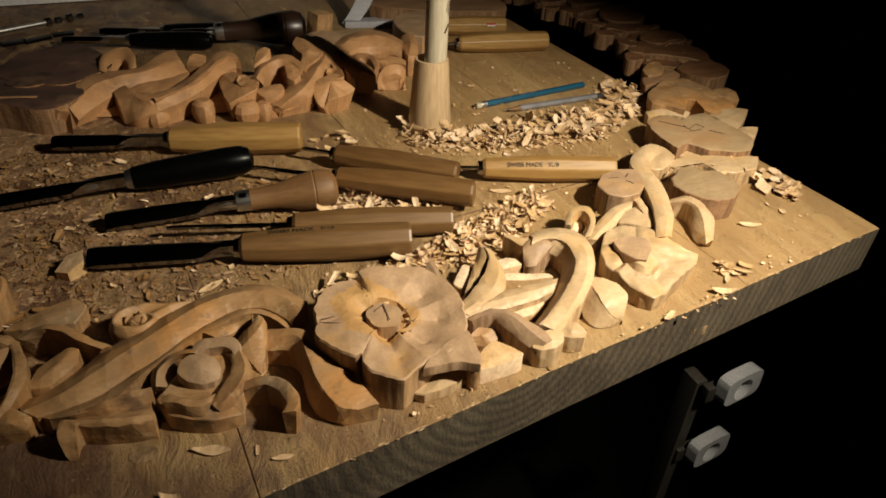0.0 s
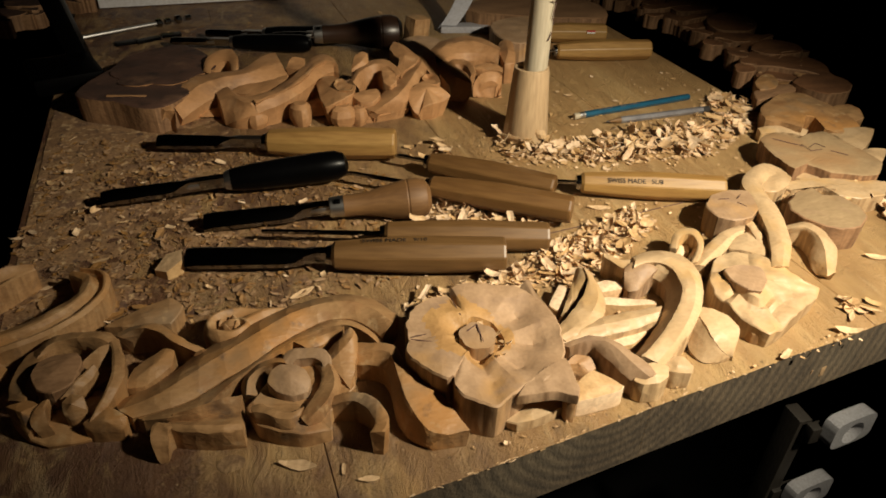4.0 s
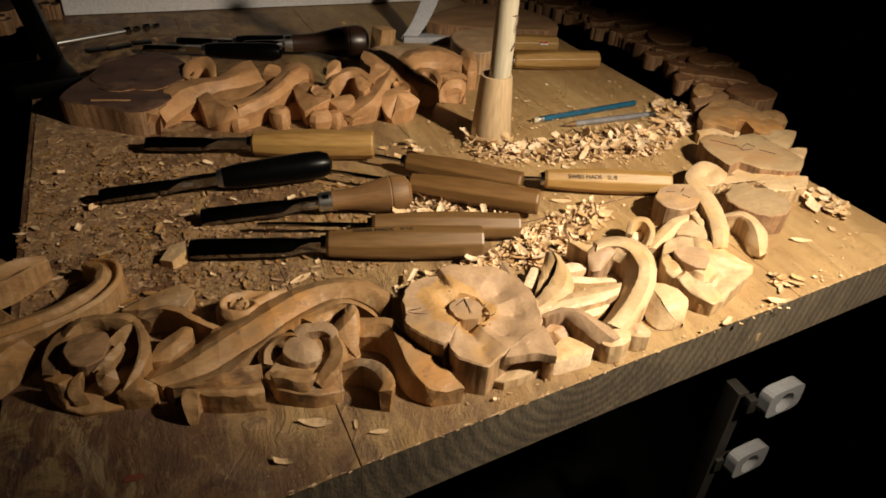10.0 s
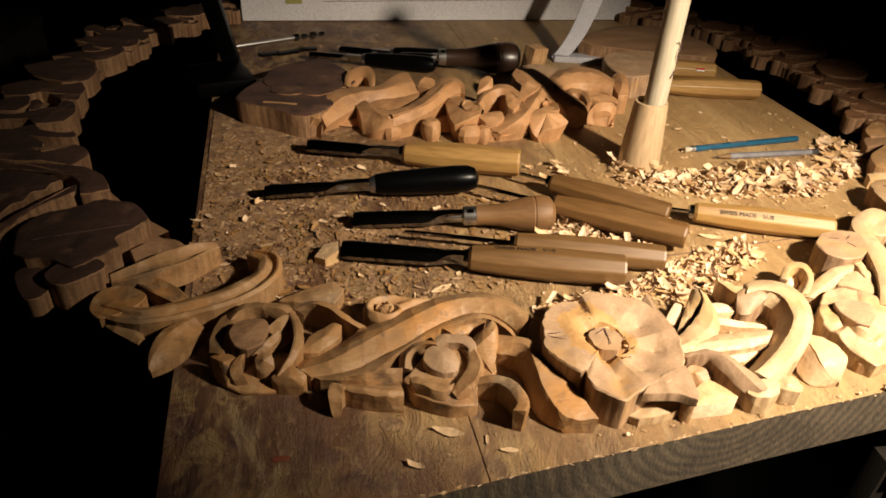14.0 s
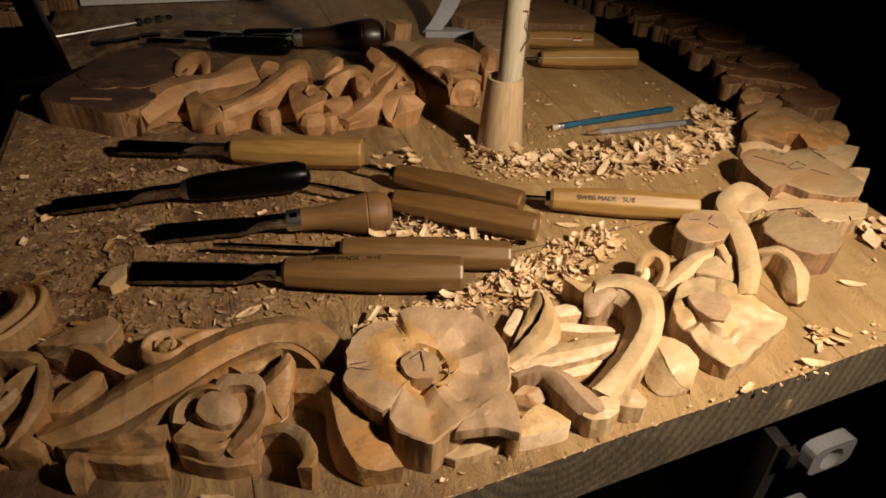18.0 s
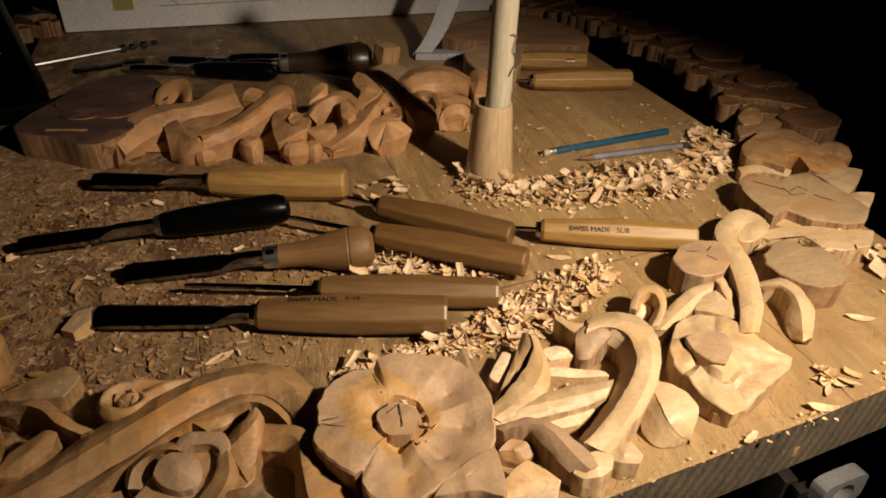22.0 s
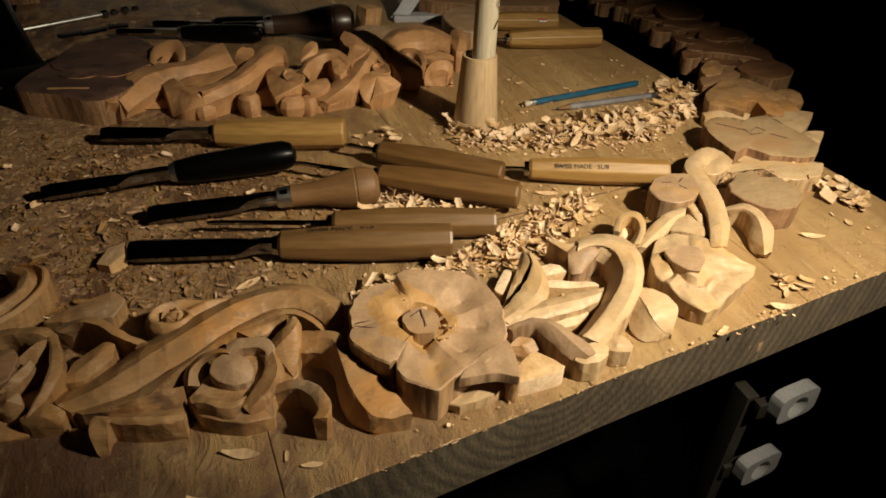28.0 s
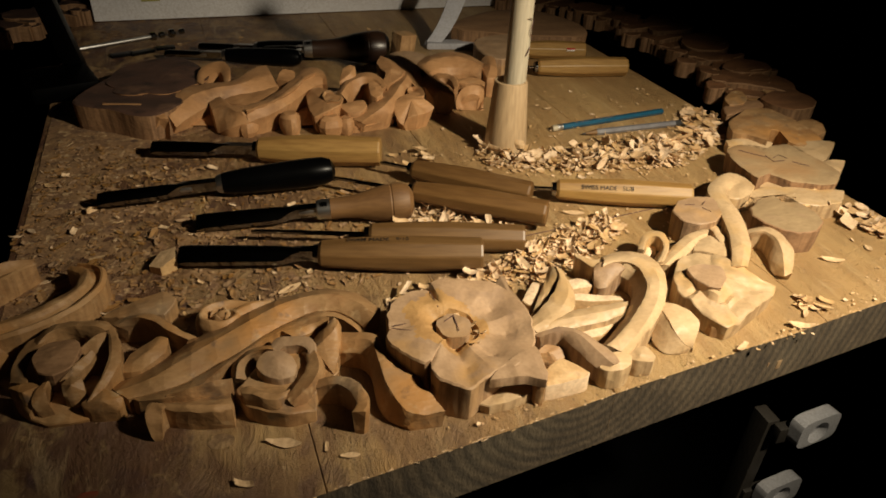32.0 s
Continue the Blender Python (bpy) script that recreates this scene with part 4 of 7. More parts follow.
slab("knob", [(-0.206, 0.112), (-0.196, 0.100), (-0.180, 0.106), (-0.170, 0.124), (-0.188, 0.138), (-0.204, 0.132)], 0.0155, carving, M_CARVE, per=4)
ribbon("leaf_tip", [(-0.194, 0.108, 0.006, 0.012), (-0.180, 0.098, 0.008, 0.012), (-0.166, 0.084, 0.003, 0.008)], carving, M_CARVE)

# main flower's cut-away front petal
cap("petal_block", carving, M_TOP, [(154.5, -11.3, 25), (162.3, -3.7, 26), (179.3, 5.7, 26.5), (191.7, 9.5, 26.5), (191.3, -5.4, 25.5), (190.4, -13.5, 25), (187.3, -19.0, 24.5), (176.7, -13.3, 25), (166.2, -12.2, 25)], (175.0, -4.2, 26.2), z0=0.0185, inset=0.0)
cap("post", carving, M_CARVE, [(184.1, -7.7, 19), (193.3, 0.2, 19), (192.8, -9.5, 19), (188.7, -15.7, 19), (184.5, -14.0, 19)], (188.9, -7.9, 19), inset=0.0)
cap("ledge", carving, M_FRESH, [(145.7, -5.5, 4), (162.4, -1.8, 7), (172.7, 0.4, 8), (191.8, 3.3, 8), (191.5, -6.8, 7), (171.8, -13.5, 7), (154.3, -15.4, 7)], (170.7, -6.4, 8))
# right of the flower: freshly cut volute, leaves, second flower
rails("leaf", carving, M_FRESH, [[(233.7, 91.7, 12), (239.4, 99.9, 17), (240.9, 98.3, 20), (242.8, 97.2, 21)], [(208.9, 55.3, 12), (224.3, 68.4, 14), (234.1, 79.0, 17), (240.2, 86.0, 21)]], soft=0)
rails("leaf", carving, M_FRESH, [[(199.2, 43.8, 16), (216.3, 56.7, 18), (231.6, 70.1, 20), (239.9, 82.3, 22), (242.0, 94.2, 22)], [(200.3, 36.6, 17), (217.2, 44.0, 19), (233.6, 56.3, 20), (242.9, 72.4, 21), (243.4, 92.7, 22)], [(204.0, 34.1, 15), (220.6, 37.5, 16), (238.3, 51.3, 16), (246.6, 68.4, 17), (247.3, 89.5, 20)]], label="pale hollow horn-shaped leaf")
cap("petal_tip", carving, M_TOP, [(190.1, 81.5, 24), (195.2, 86.6, 27), (198.3, 85.4, 27), (197.1, 72.5, 26.5), (199.4, 58.5, 26), (201.5, 46.7, 25), (199.3, 37.7, 24.5), (193.5, 44.2, 25), (189.6, 59.4, 25)], (194.1, 57.8, 25.6))
rails("stem", carving, M_FRESH, [[(199.2, 48.9, 15), (227.1, 49.9, 16), (253.8, 50.3, 17), (280.5, 50.4, 17)], [(197.2, 39.8, 16), (223.1, 39.8, 18), (249.8, 41.5, 18), (274.2, 42.9, 18)], [(198.1, 34.4, 14), (220.9, 33.0, 15), (247.5, 35.0, 15), (270.1, 38.6, 15)]])
cap("ground_strip", carving, M_CHIP, [(242.6, 72.8, 10), (252.6, 73.1, 11), (280.5, 62.9, 11), (281.5, 58.2, 11), (264.0, 61.7, 10), (244.8, 68.4, 10)], (261.7, 66.1, 11))
cap("ground_strip", carving, M_CHIP, [(251.5, 91.9, 9), (261.6, 94.3, 9), (271.6, 88.0, 9), (268.1, 81.9, 9), (252.8, 82.5, 8)], (259.9, 86.6, 10))
cap("ground_strip", carving, M_CHIP, [(210.5, 76.4, 9), (225.0, 94.1, 10), (229.6, 90.7, 10), (224.1, 79.4, 9), (214.5, 70.6, 8)], (220.8, 81.8, 10))
cap("ground_strip", carving, M_CHIP, [(223.6, 37.7, 8), (239.1, 39.5, 9), (260.6, 40.8, 9), (262.8, 36.2, 9), (249.8, 28.9, 8), (235.4, 29.9, 7)], (244.7, 34.9, 9))
rails("volute", carving, M_FRESH, [[(254.2, 1.6, 14), (269.8, 10.9, 17), (287.8, 24.6, 19), (305.7, 43.0, 19), (319.3, 65.0, 20), (324.8, 85.8, 20), (319.1, 101.6, 20), (304.0, 108.6, 20), (285.3, 104.0, 20)], [(249.1, 2.4, 17), (266.5, 12.2, 22), (284.1, 27.0, 24), (299.4, 44.0, 24), (309.1, 60.8, 25), (311.8, 76.7, 25), (306.4, 89.3, 25), (296.5, 96.5, 24), (283.3, 95.1, 23)], [(241.2, 7.5, 19), (258.2, 17.7, 22), (276.6, 32.7, 23), (291.8, 48.3, 24), (299.8, 62.1, 24), (302.3, 77.4, 24), (297.1, 87.2, 24), (288.6, 90.2, 23), (278.9, 88.9, 22)]], label="freshly cut pale volute", soft=0.35)
rails("volute_side", carving, M_FRESH, [[(242.7, 9.1, 18), (258.9, 18.6, 21), (277.3, 33.7, 22), (292.5, 49.3, 23), (300.6, 63.2, 23), (303.1, 78.5, 23), (297.9, 88.4, 23)], [(245.8, 20.1, 8), (263.8, 33.5, 9), (280.7, 49.5, 10), (292.5, 64.0, 11), (296.9, 75.0, 12), (294.9, 81.5, 13), (289.4, 85.1, 15)]], soft=0)
rails("volute_eye", carving, M_TOP, [[(275.6, 95.4, 19), (282.9, 95.8, 22), (292.0, 91.5, 22), (296.8, 84.9, 20)], [(271.9, 88.5, 18), (278.3, 88.5, 20), (285.4, 85.8, 20), (291.6, 83.4, 17)], [(269.7, 80.4, 10), (271.2, 76.5, 11), (276.3, 75.5, 12), (282.9, 79.0, 12)]])
rails("leaf", carving, M_FRESH, [[(267.7, 114.2, 20), (272.4, 107.8, 20), (277.3, 101.6, 20), (287.1, 102.3, 20)], [(266.2, 109.0, 19), (270.1, 101.7, 18), (274.8, 93.0, 18), (281.9, 94.2, 19)], [(267.2, 107.5, 14), (270.7, 98.9, 12), (273.6, 92.0, 12), (280.0, 93.3, 13)]])
rails("leaf", carving, M_TOP, [[(198.5, 28.3, 18), (206.3, 29.3, 21), (218.5, 29.1, 22), (229.9, 22.0, 22), (239.3, 6.0, 20), (245.6, -6.4, 17)], [(201.4, 24.8, 19), (207.8, 24.2, 22), (217.8, 23.0, 23), (225.8, 15.8, 23), (231.8, 1.3, 21), (237.9, -9.1, 18)], [(203.0, 24.9, 14), (209.2, 23.4, 17), (216.6, 20.9, 18), (221.5, 9.9, 17), (226.8, -1.5, 15), (232.3, -8.4, 13)]], label="arched leaf with a cut end")
cap("leaf_end", carving, M_FRESH, [(229.5, -6.3, 15), (238.1, 0.3, 18), (246.6, 2.0, 18), (254.6, -2.2, 17), (250.7, -9.1, 16), (243.1, -12.5, 15), (233.4, -11.3, 15)], (240.6, -6.3, 18))
cap("block", carving, M_CHIP, [(193.1, -2.6, 13), (200.7, 2.6, 15), (209.3, 5.4, 16), (217.0, -2.1, 16), (222.4, -8.8, 15), (218.1, -10.7, 13), (206.0, -11.8, 13), (191.6, -12.1, 12)], (207.0, -4.8, 15), inset=0.01, label="raw white block left between two forms")
cap("inner_wall", carving, M_CARVE, [(197.3, 18.3, 12), (206.2, 24.2, 13), (214.4, 20.6, 12), (217.1, 14.8, 8), (210.0, 11.9, 5), (201.2, 16.4, 5)], (206.0, 17.9, 11))
cap("block", carving, M_FRESH, [(253.5, 2.7, 13), (262.7, 6.0, 15), (269.0, 5.6, 15), (272.6, -2.2, 13), (268.4, -6.6, 12), (258.6, -5.5, 14), (254.2, -1.9, 13)], (261.9, -0.5, 15))
rails("scooped_leaf", carving, M_FRESH, [[(296.5, 40.6, 17), (289.2, 30.8, 9), (285.4, 17.8, 4), (290.4, 9.2, 2), (298.7, 7.0, 2)], [(298.7, 40.1, 18), (297.6, 26.7, 18), (297.0, 16.0, 15), (301.7, 9.4, 9), (307.3, 7.5, 4)]], soft=0)
rails("scooped_leaf", carving, M_FRESH, [[(297.8, 39.8, 18), (297.5, 26.7, 18.5), (296.9, 16.0, 15.5), (302.0, 9.9, 9), (308.2, 7.8, 3)], [(304.3, 44.5, 18), (314.0, 34.9, 18.5), (319.2, 22.9, 17), (316.9, 15.9, 13), (308.7, 7.2, 4)]])
cap("flower", carving, M_FRESH, [(325.4, 65.0, 19), (339.5, 83.0, 21), (355.5, 91.2, 21), (370.8, 90.3, 21), (383.5, 81.7, 21), (387.6, 67.2, 20), (393.7, 52.8, 18), (403.3, 46.1, 16), (396.2, 39.2, 14), (375.9, 29.1, 14), (351.8, 16.9, 13), (337.7, 12.7, 13), (327.8, 24.8, 16), (324.0, 39.4, 18), (322.3, 53.3, 18)], (350.2, 55.2, 23), top=second_top, rings=FINE, label="freshly roughed second flower")
cap("boss", carving, M_TOP, [(335.6, 66.5, 25.5), (346.5, 70.6, 26), (357.7, 67.8, 26), (364.0, 64.0, 26), (359.9, 50.8, 25), (348.4, 40.9, 25), (340.1, 44.8, 25), (335.6, 55.0, 25)], (346.4, 55.2, 26), z0=0.016, inset=0.12)
cap("block", carving, M_CARVE, [(328.7, 30.0, 13), (335.8, 30.1, 14), (344.7, 21.5, 12), (340.1, 13.8, 8), (330.8, 19.3, 8)], (333.2, 21.7, 13))
cap("plug", carving, M_TOP, [(378.7, 154.3, 23), (390.8, 166.0, 24), (410.1, 170.6, 24), (425.0, 165.2, 24), (426.6, 152.5, 24), (419.1, 139.4, 23.5), (404.0, 128.3, 23), (388.2, 126.5, 23), (377.7, 134.8, 23), (375.7, 144.8, 23)], (399.2, 148.1, 24.5), label="uncut round plug with sawn sides")
rails("band", carving, M_FRESH, [[(495.4, 199.1, 16), (485.4, 212.3, 20), (465.1, 208.0, 22), (440.5, 191.4, 23), (426.8, 172.1, 24), (418.8, 145.4, 24), (405.6, 114.1, 24), (391.2, 87.8, 24), (376.7, 68.0, 22)], [(483.3, 187.4, 17), (475.7, 197.5, 20), (460.2, 192.8, 23), (445.0, 182.0, 24), (434.8, 165.4, 25), (426.7, 142.3, 25), (415.2, 112.3, 25), (400.3, 86.0, 25), (382.7, 64.2, 23)], [(472.5, 179.2, 15), (468.0, 188.2, 17), (459.4, 186.2, 19), (451.6, 180.1, 20), (443.0, 163.5, 22), (435.5, 142.2, 23), (423.6, 112.2, 23), (409.1, 87.1, 22), (391.5, 66.4, 20)]], label="long s-shaped band")
cap("curl", carving, M_FRESH, [(456.2, 192.2, 17), (471.4, 204.1, 19), (486.8, 201.4, 19), (490.4, 188.4, 18), (476.9, 176.9, 17), (460.5, 170.3, 16), (452.0, 175.5, 16)], (470.5, 186.2, 19))
rails("ridge", carving, M_FRESH, [[(401.1, 133.2, 17), (394.6, 108.4, 18), (388.0, 80.2, 18)], [(408.0, 133.6, 18), (401.2, 108.7, 19), (391.8, 80.8, 19)]])
rails("ridge", carving, M_FRESH, [[(414.9, 138.6, 16), (409.6, 116.0, 17), (400.6, 90.0, 17)], [(417.1, 136.8, 18), (411.7, 114.2, 19), (401.8, 89.8, 19)]])
rails("leaf", carving, M_FRESH, [[(430.4, 119.7, 16), (447.0, 119.9, 18), (454.3, 110.7, 18), (453.1, 94.3, 17), (450.4, 83.1, 14), (436.8, 66.4, 8)], [(426.8, 112.8, 18), (438.8, 110.6, 19), (442.5, 100.9, 19), (439.4, 86.8, 17), (434.0, 75.2, 13), (429.1, 65.2, 6)], [(432.1, 114.4, 12), (439.9, 111.4, 12), (440.3, 103.7, 12), (435.6, 92.6, 8), (430.0, 83.7, 5), (427.7, 73.1, 3)]], label="hooked leaf")
cap("rose_blank", carving, M_BLANK, [(452.2, 145.8, 21), (470.6, 158.5, 22), (488.3, 161.7, 22), (487.8, 148.2, 22), (500.2, 146.0, 22), (506.6, 127.4, 22), (502.5, 113.1, 21), (483.6, 99.3, 21), (467.9, 99.9, 21), (456.9, 105.1, 21), (447.9, 118.4, 21), (445.5, 133.5, 21)], (474.2, 126.6, 22), face=M_TAN)
cap("leaf_blank", carving, M_FRESH, [(474.9, 182.6, 15), (494.4, 185.5, 17), (520.0, 182.9, 17), (549.2, 175.8, 17), (571.9, 163.9, 17), (553.2, 146.2, 16), (526.3, 143.8, 16), (512.1, 153.6, 16), (509.6, 169.0, 16), (497.2, 175.0, 16), (478.8, 172.4, 15)], (518.6, 166.7, 17.5))
rails("curl", carving, M_FRESH, [[(320.9, 109.5, 18), (330.0, 122.2, 21), (343.1, 127.2, 22), (350.3, 119.9, 22), (345.0, 103.5, 21), (330.2, 87.4, 19)], [(324.3, 106.1, 19), (330.9, 114.8, 22), (339.0, 118.3, 23), (342.3, 112.6, 23), (338.3, 102.0, 21), (324.0, 87.3, 19)]], soft=0)
rails("curl_side", carving, M_FRESH, [[(325.8, 108.5, 18), (332.1, 116.7, 21), (340.3, 120.3, 22), (343.6, 114.5, 22), (339.2, 103.2, 20), (325.5, 89.6, 18)], [(334.9, 116.3, 8), (341.5, 123.8, 9), (346.6, 125.9, 10), (347.3, 122.8, 10), (343.4, 114.6, 8), (335.2, 107.7, 7)]], soft=0)
cap("block", carving, M_CHIP, [(325.4, 111.1, 10), (336.3, 120.6, 12), (343.8, 120.6, 12), (339.2, 110.0, 11), (331.2, 104.4, 9), (325.2, 107.0, 9)], (332.3, 111.3, 12))
rails("leaf", carving, M_FRESH, [[(326.1, 88.2, 16), (352.1, 107.8, 19), (374.7, 120.4, 20), (396.1, 124.8, 19)], [(330.2, 84.8, 17), (350.6, 96.9, 20), (371.8, 109.9, 21), (389.8, 116.9, 20)], [(336.9, 86.1, 14), (354.0, 94.8, 16), (372.1, 105.3, 17), (387.9, 114.0, 17)]])
cap("leaf", carving, M_FRESH, [(365.7, 100.9, 17), (377.3, 110.2, 19), (389.8, 113.8, 20), (391.8, 101.7, 19), (394.6, 88.4, 18), (386.4, 84.5, 18), (374.3, 93.0, 18)], (380.7, 99.5, 20))
# right arc of the ring
cap("rose_blank", carving, M_BLANK, [(506.6, 258.0, 23), (530.2, 268.6, 23), (544.4, 250.6, 23), (563.9, 258.5, 23), (583.1, 260.7, 23), (583.5, 238.4, 23), (588.7, 217.3, 23), (586.9, 188.6, 23), (566.3, 169.6, 23), (548.3, 169.5, 23), (525.3, 181.7, 23), (514.1, 199.3, 23), (497.0, 195.0, 23), (496.2, 212.8, 23), (495.7, 230.4, 23)], (544.8, 216.8, 23.4), face=M_TAN, label="uncut rose blank with pencilled outline")
drawn_line((0.5352, 0.2349), (0.5346, 0.2210), 0.0239, 0.0239, carving, 0.0003)
drawn_line((0.5346, 0.2210), (0.5484, 0.2215), 0.0239, 0.0239, carving, 0.0003)
drawn_line((0.5386, 0.2277), (0.5506, 0.2341), 0.0239, 0.0239, carving, 0.0003)
drawn_line((0.5506, 0.2341), (0.5539, 0.2247), 0.0239, 0.0239, carving, 0.0003)
drawn_line((0.5154, 0.2522), (0.5349, 0.2306), 0.0239, 0.0239, carving, 0.0003)
drawn_line((0.5537, 0.2172), (0.5639, 0.2048), 0.0239, 0.0239, carving, 0.0003)
cap("block", carving, M_FRESH, [(589.2, 216.4, 20), (602.7, 217.6, 22), (616.0, 212.7, 22), (595.1, 194.6, 21), (585.4, 194.0, 19)], (594.2, 205.3, 22))
cap("splintered_strip", carving, M_FRESH, [(498.8, 206.0, 12), (512.2, 203.7, 14), (534.8, 189.6, 15), (560.5, 179.7, 15), (561.6, 175.3, 13), (533.5, 180.1, 13), (508.6, 190.6, 12)], (527.3, 187.4, 15))
cap("scroll", carving, M_CARVE, [(560.4, 329.9, 21), (600.5, 355.6, 23), (629.9, 356.7, 24), (636.8, 320.2, 24), (638.6, 285.8, 22), (635.1, 267.6, 20), (604.2, 256.4, 19), (593.9, 270.3, 20), (599.0, 292.5, 22), (592.1, 297.5, 22), (571.2, 276.6, 21), (560.7, 291.8, 21), (547.9, 304.0, 20)], (606.1, 320.8, 24), label="heavy lobed leaf left from the saw")
rails("edge_strip", carving, M_FRESH, [[(538.0, 300.7, 12), (561.3, 295.6, 16), (580.5, 277.2, 17)], [(533.7, 288.5, 11), (554.9, 285.3, 13), (574.0, 271.8, 13)]])
cap("lobe", carving, M_CARVE, [(647.3, 321.7, 19), (665.6, 319.5, 21), (670.2, 306.6, 20), (659.2, 288.3, 18), (642.9, 283.5, 18), (638.8, 298.2, 19)], (650.2, 299.8, 21))
cap("block", carving, M_FRESH, [(596.5, 266.7, 17), (613.9, 265.8, 20), (633.3, 265.8, 20), (644.7, 258.6, 20), (624.5, 240.1, 18), (601.5, 225.8, 16), (596.0, 243.0, 17)], (611.6, 248.1, 20))
cap("sawn_blank", carving, M_BLANK, [(647.7, 389.3, 22), (680.9, 411.1, 22), (710.4, 409.5, 22), (720.5, 388.1, 22), (714.0, 367.2, 22), (691.5, 348.7, 22), (660.6, 348.1, 22), (649.3, 362.8, 22)], (682.0, 378.5, 22.5), face=M_BROWNTOP)
cap("sawn_knob", carving, M_CARVE, [(604.8, 402.1, 20), (626.3, 419.1, 22), (640.7, 418.3, 22), (635.0, 397.5, 21), (621.4, 384.9, 19), (600.7, 384.6, 18)], (616.6, 397.0, 22.5))
cap("sawn_blank", carving, M_BLANK, [(594.3, 386.6, 15), (623.5, 396.1, 17), (656.3, 391.0, 18), (635.5, 370.2, 16), (606.6, 365.4, 15), (582.7, 363.0, 14)], (615.3, 376.7, 17.5))
cap("leaf", carving, M_CARVE, [(642.1, 407.1, 16), (670.2, 423.5, 18), (686.7, 416.9, 18), (656.0, 390.2, 17)], (658.8, 404.2, 18))
drawn_line((-0.268, 0.188), (-0.200, 0.208), 0.0266, 0.0266, carving, 0.0012)
for name, prof, ctrl in (
        ("sawn_band", "flat", [(0.676, 0.486, 0.006, 0.019), (0.684, 0.450, 0.007, 0.021), (0.680, 0.416, 0.007, 0.021), (0.674, 0.392, 0.005, 0.019)]),
        ("leaf", "lean", [(0.640, 0.440, 0.006, 0.016), (0.668, 0.436, 0.010, 0.020), (0.694, 0.428, 0.006, 0.018)])):
    ribbon(name, ctrl, carving, M_CARVE, prof, per=6)
for pts, h in (([(0.680, 0.515), (0.723, 0.540), (0.750, 0.513), (0.734, 0.482), (0.690, 0.478), (0.674, 0.494)], 0.0235), ([(0.695, 0.441), (0.732, 0.472), (0.738, 0.442), (0.716, 0.410), (0.690, 0.414)], 0.020),
               ([(0.690, 0.638), (0.733, 0.670), (0.768, 0.658), (0.759, 0.611), (0.721, 0.578), (0.680, 0.592)], 0.0240), ([(0.688, 0.750), (0.738, 0.792), (0.768, 0.762), (0.756, 0.704), (0.712, 0.686), (0.674, 0.694)], 0.0240),
               ([(0.690, 0.560), (0.724, 0.574), (0.744, 0.556), (0.728, 0.540), (0.698, 0.542)], 0.020)):
    top_face(slab("sawn_blank", pts, h, carving, M_BLANK, per=4, rings=(1.0, 0.975, 0.6), amp=0.0006), M_BROWNTOP)
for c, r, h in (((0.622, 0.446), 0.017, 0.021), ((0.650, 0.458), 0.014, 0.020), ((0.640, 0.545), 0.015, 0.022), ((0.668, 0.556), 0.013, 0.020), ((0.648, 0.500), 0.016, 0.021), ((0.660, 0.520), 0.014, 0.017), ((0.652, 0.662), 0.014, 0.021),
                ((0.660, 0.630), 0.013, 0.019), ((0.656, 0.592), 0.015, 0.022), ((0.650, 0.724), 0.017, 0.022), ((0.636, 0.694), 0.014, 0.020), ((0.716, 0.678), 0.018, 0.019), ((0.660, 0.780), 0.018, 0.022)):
    top_face(part("sawn_knob", slab_bm(lobed(c, r * 1.15, 3, 0.34, c[0] * 40, 26, 0.72, c[1] * 9), h, 0, None, (1.0, 0.95, 0.5), 0.0010), M_BLANK, carving), M_BROWNTOP)


for k in range(3):
    ang = k * 2.2 + 0.3
    drawn_line((0.404 + 0.004 * math.cos(ang), 0.153 + 0.004 * math.sin(ang)), (0.404 + 0.013 * math.cos(ang + 0.3), 0.153 + 0.012 * math.sin(ang + 0.3)), 0.0249, 0.0247, carving, 0.00025)


# sawn blanks round the rest of the ring
def ring_at(a, r):
    return (RC[0] + r * math.cos(a), RC[1] + r * math.sin(a))


rng = random.Random(7)
cap("rose_blank", carving, M_BLANK, [(-276.7, 174.9, 26), (-284.0, 208.8, 26), (-274.1, 229.7, 26), (-250.1, 242.6, 26), (-231.9, 254.7, 26), (-204.5, 244.9, 26), (-187.4, 218.5, 26), (-194.5, 203.6, 26), (-205.6, 189.1, 26), (-200.5, 177.6, 26), (-210.7, 164.3, 26), (-225.7, 150.0, 26), (-243.2, 160.1, 26), (-254.3, 164.4, 26), (-264.9, 164.1, 26)], (-234.7, 201.2, 26.4), label="uncut rose blank, sawn outline only", face=M_DARKTOP)
top_face(slab("knob", [(-0.272, 0.160), (-0.256, 0.128), (-0.244, 0.126), (-0.240, 0.150), (-0.258, 0.166)], 0.016, carving, M_BLANK))
top_face(slab("knob", [(-0.244, 0.142), (-0.226, 0.130), (-0.204, 0.150), (-0.216, 0.164), (-0.238, 0.160)], 0.024, carving, M_BLANK))
cap("sawn_band", carving, M_BLANK, [(-307.9, 200.3, 20), (-309.6, 212.4, 21), (-301.1, 232.9, 22), (-287.8, 254.1, 23), (-275.2, 273.3, 23), (-265.3, 290.0, 22), (-262.4, 273.0, 23), (-275.5, 258.8, 23), (-287.1, 244.1, 22), (-295.1, 227.5, 21), (-301.3, 210.0, 20), (-302.4, 195.4, 18)], (-290.8, 242.0, 22.5), face=M_DARKTOP)
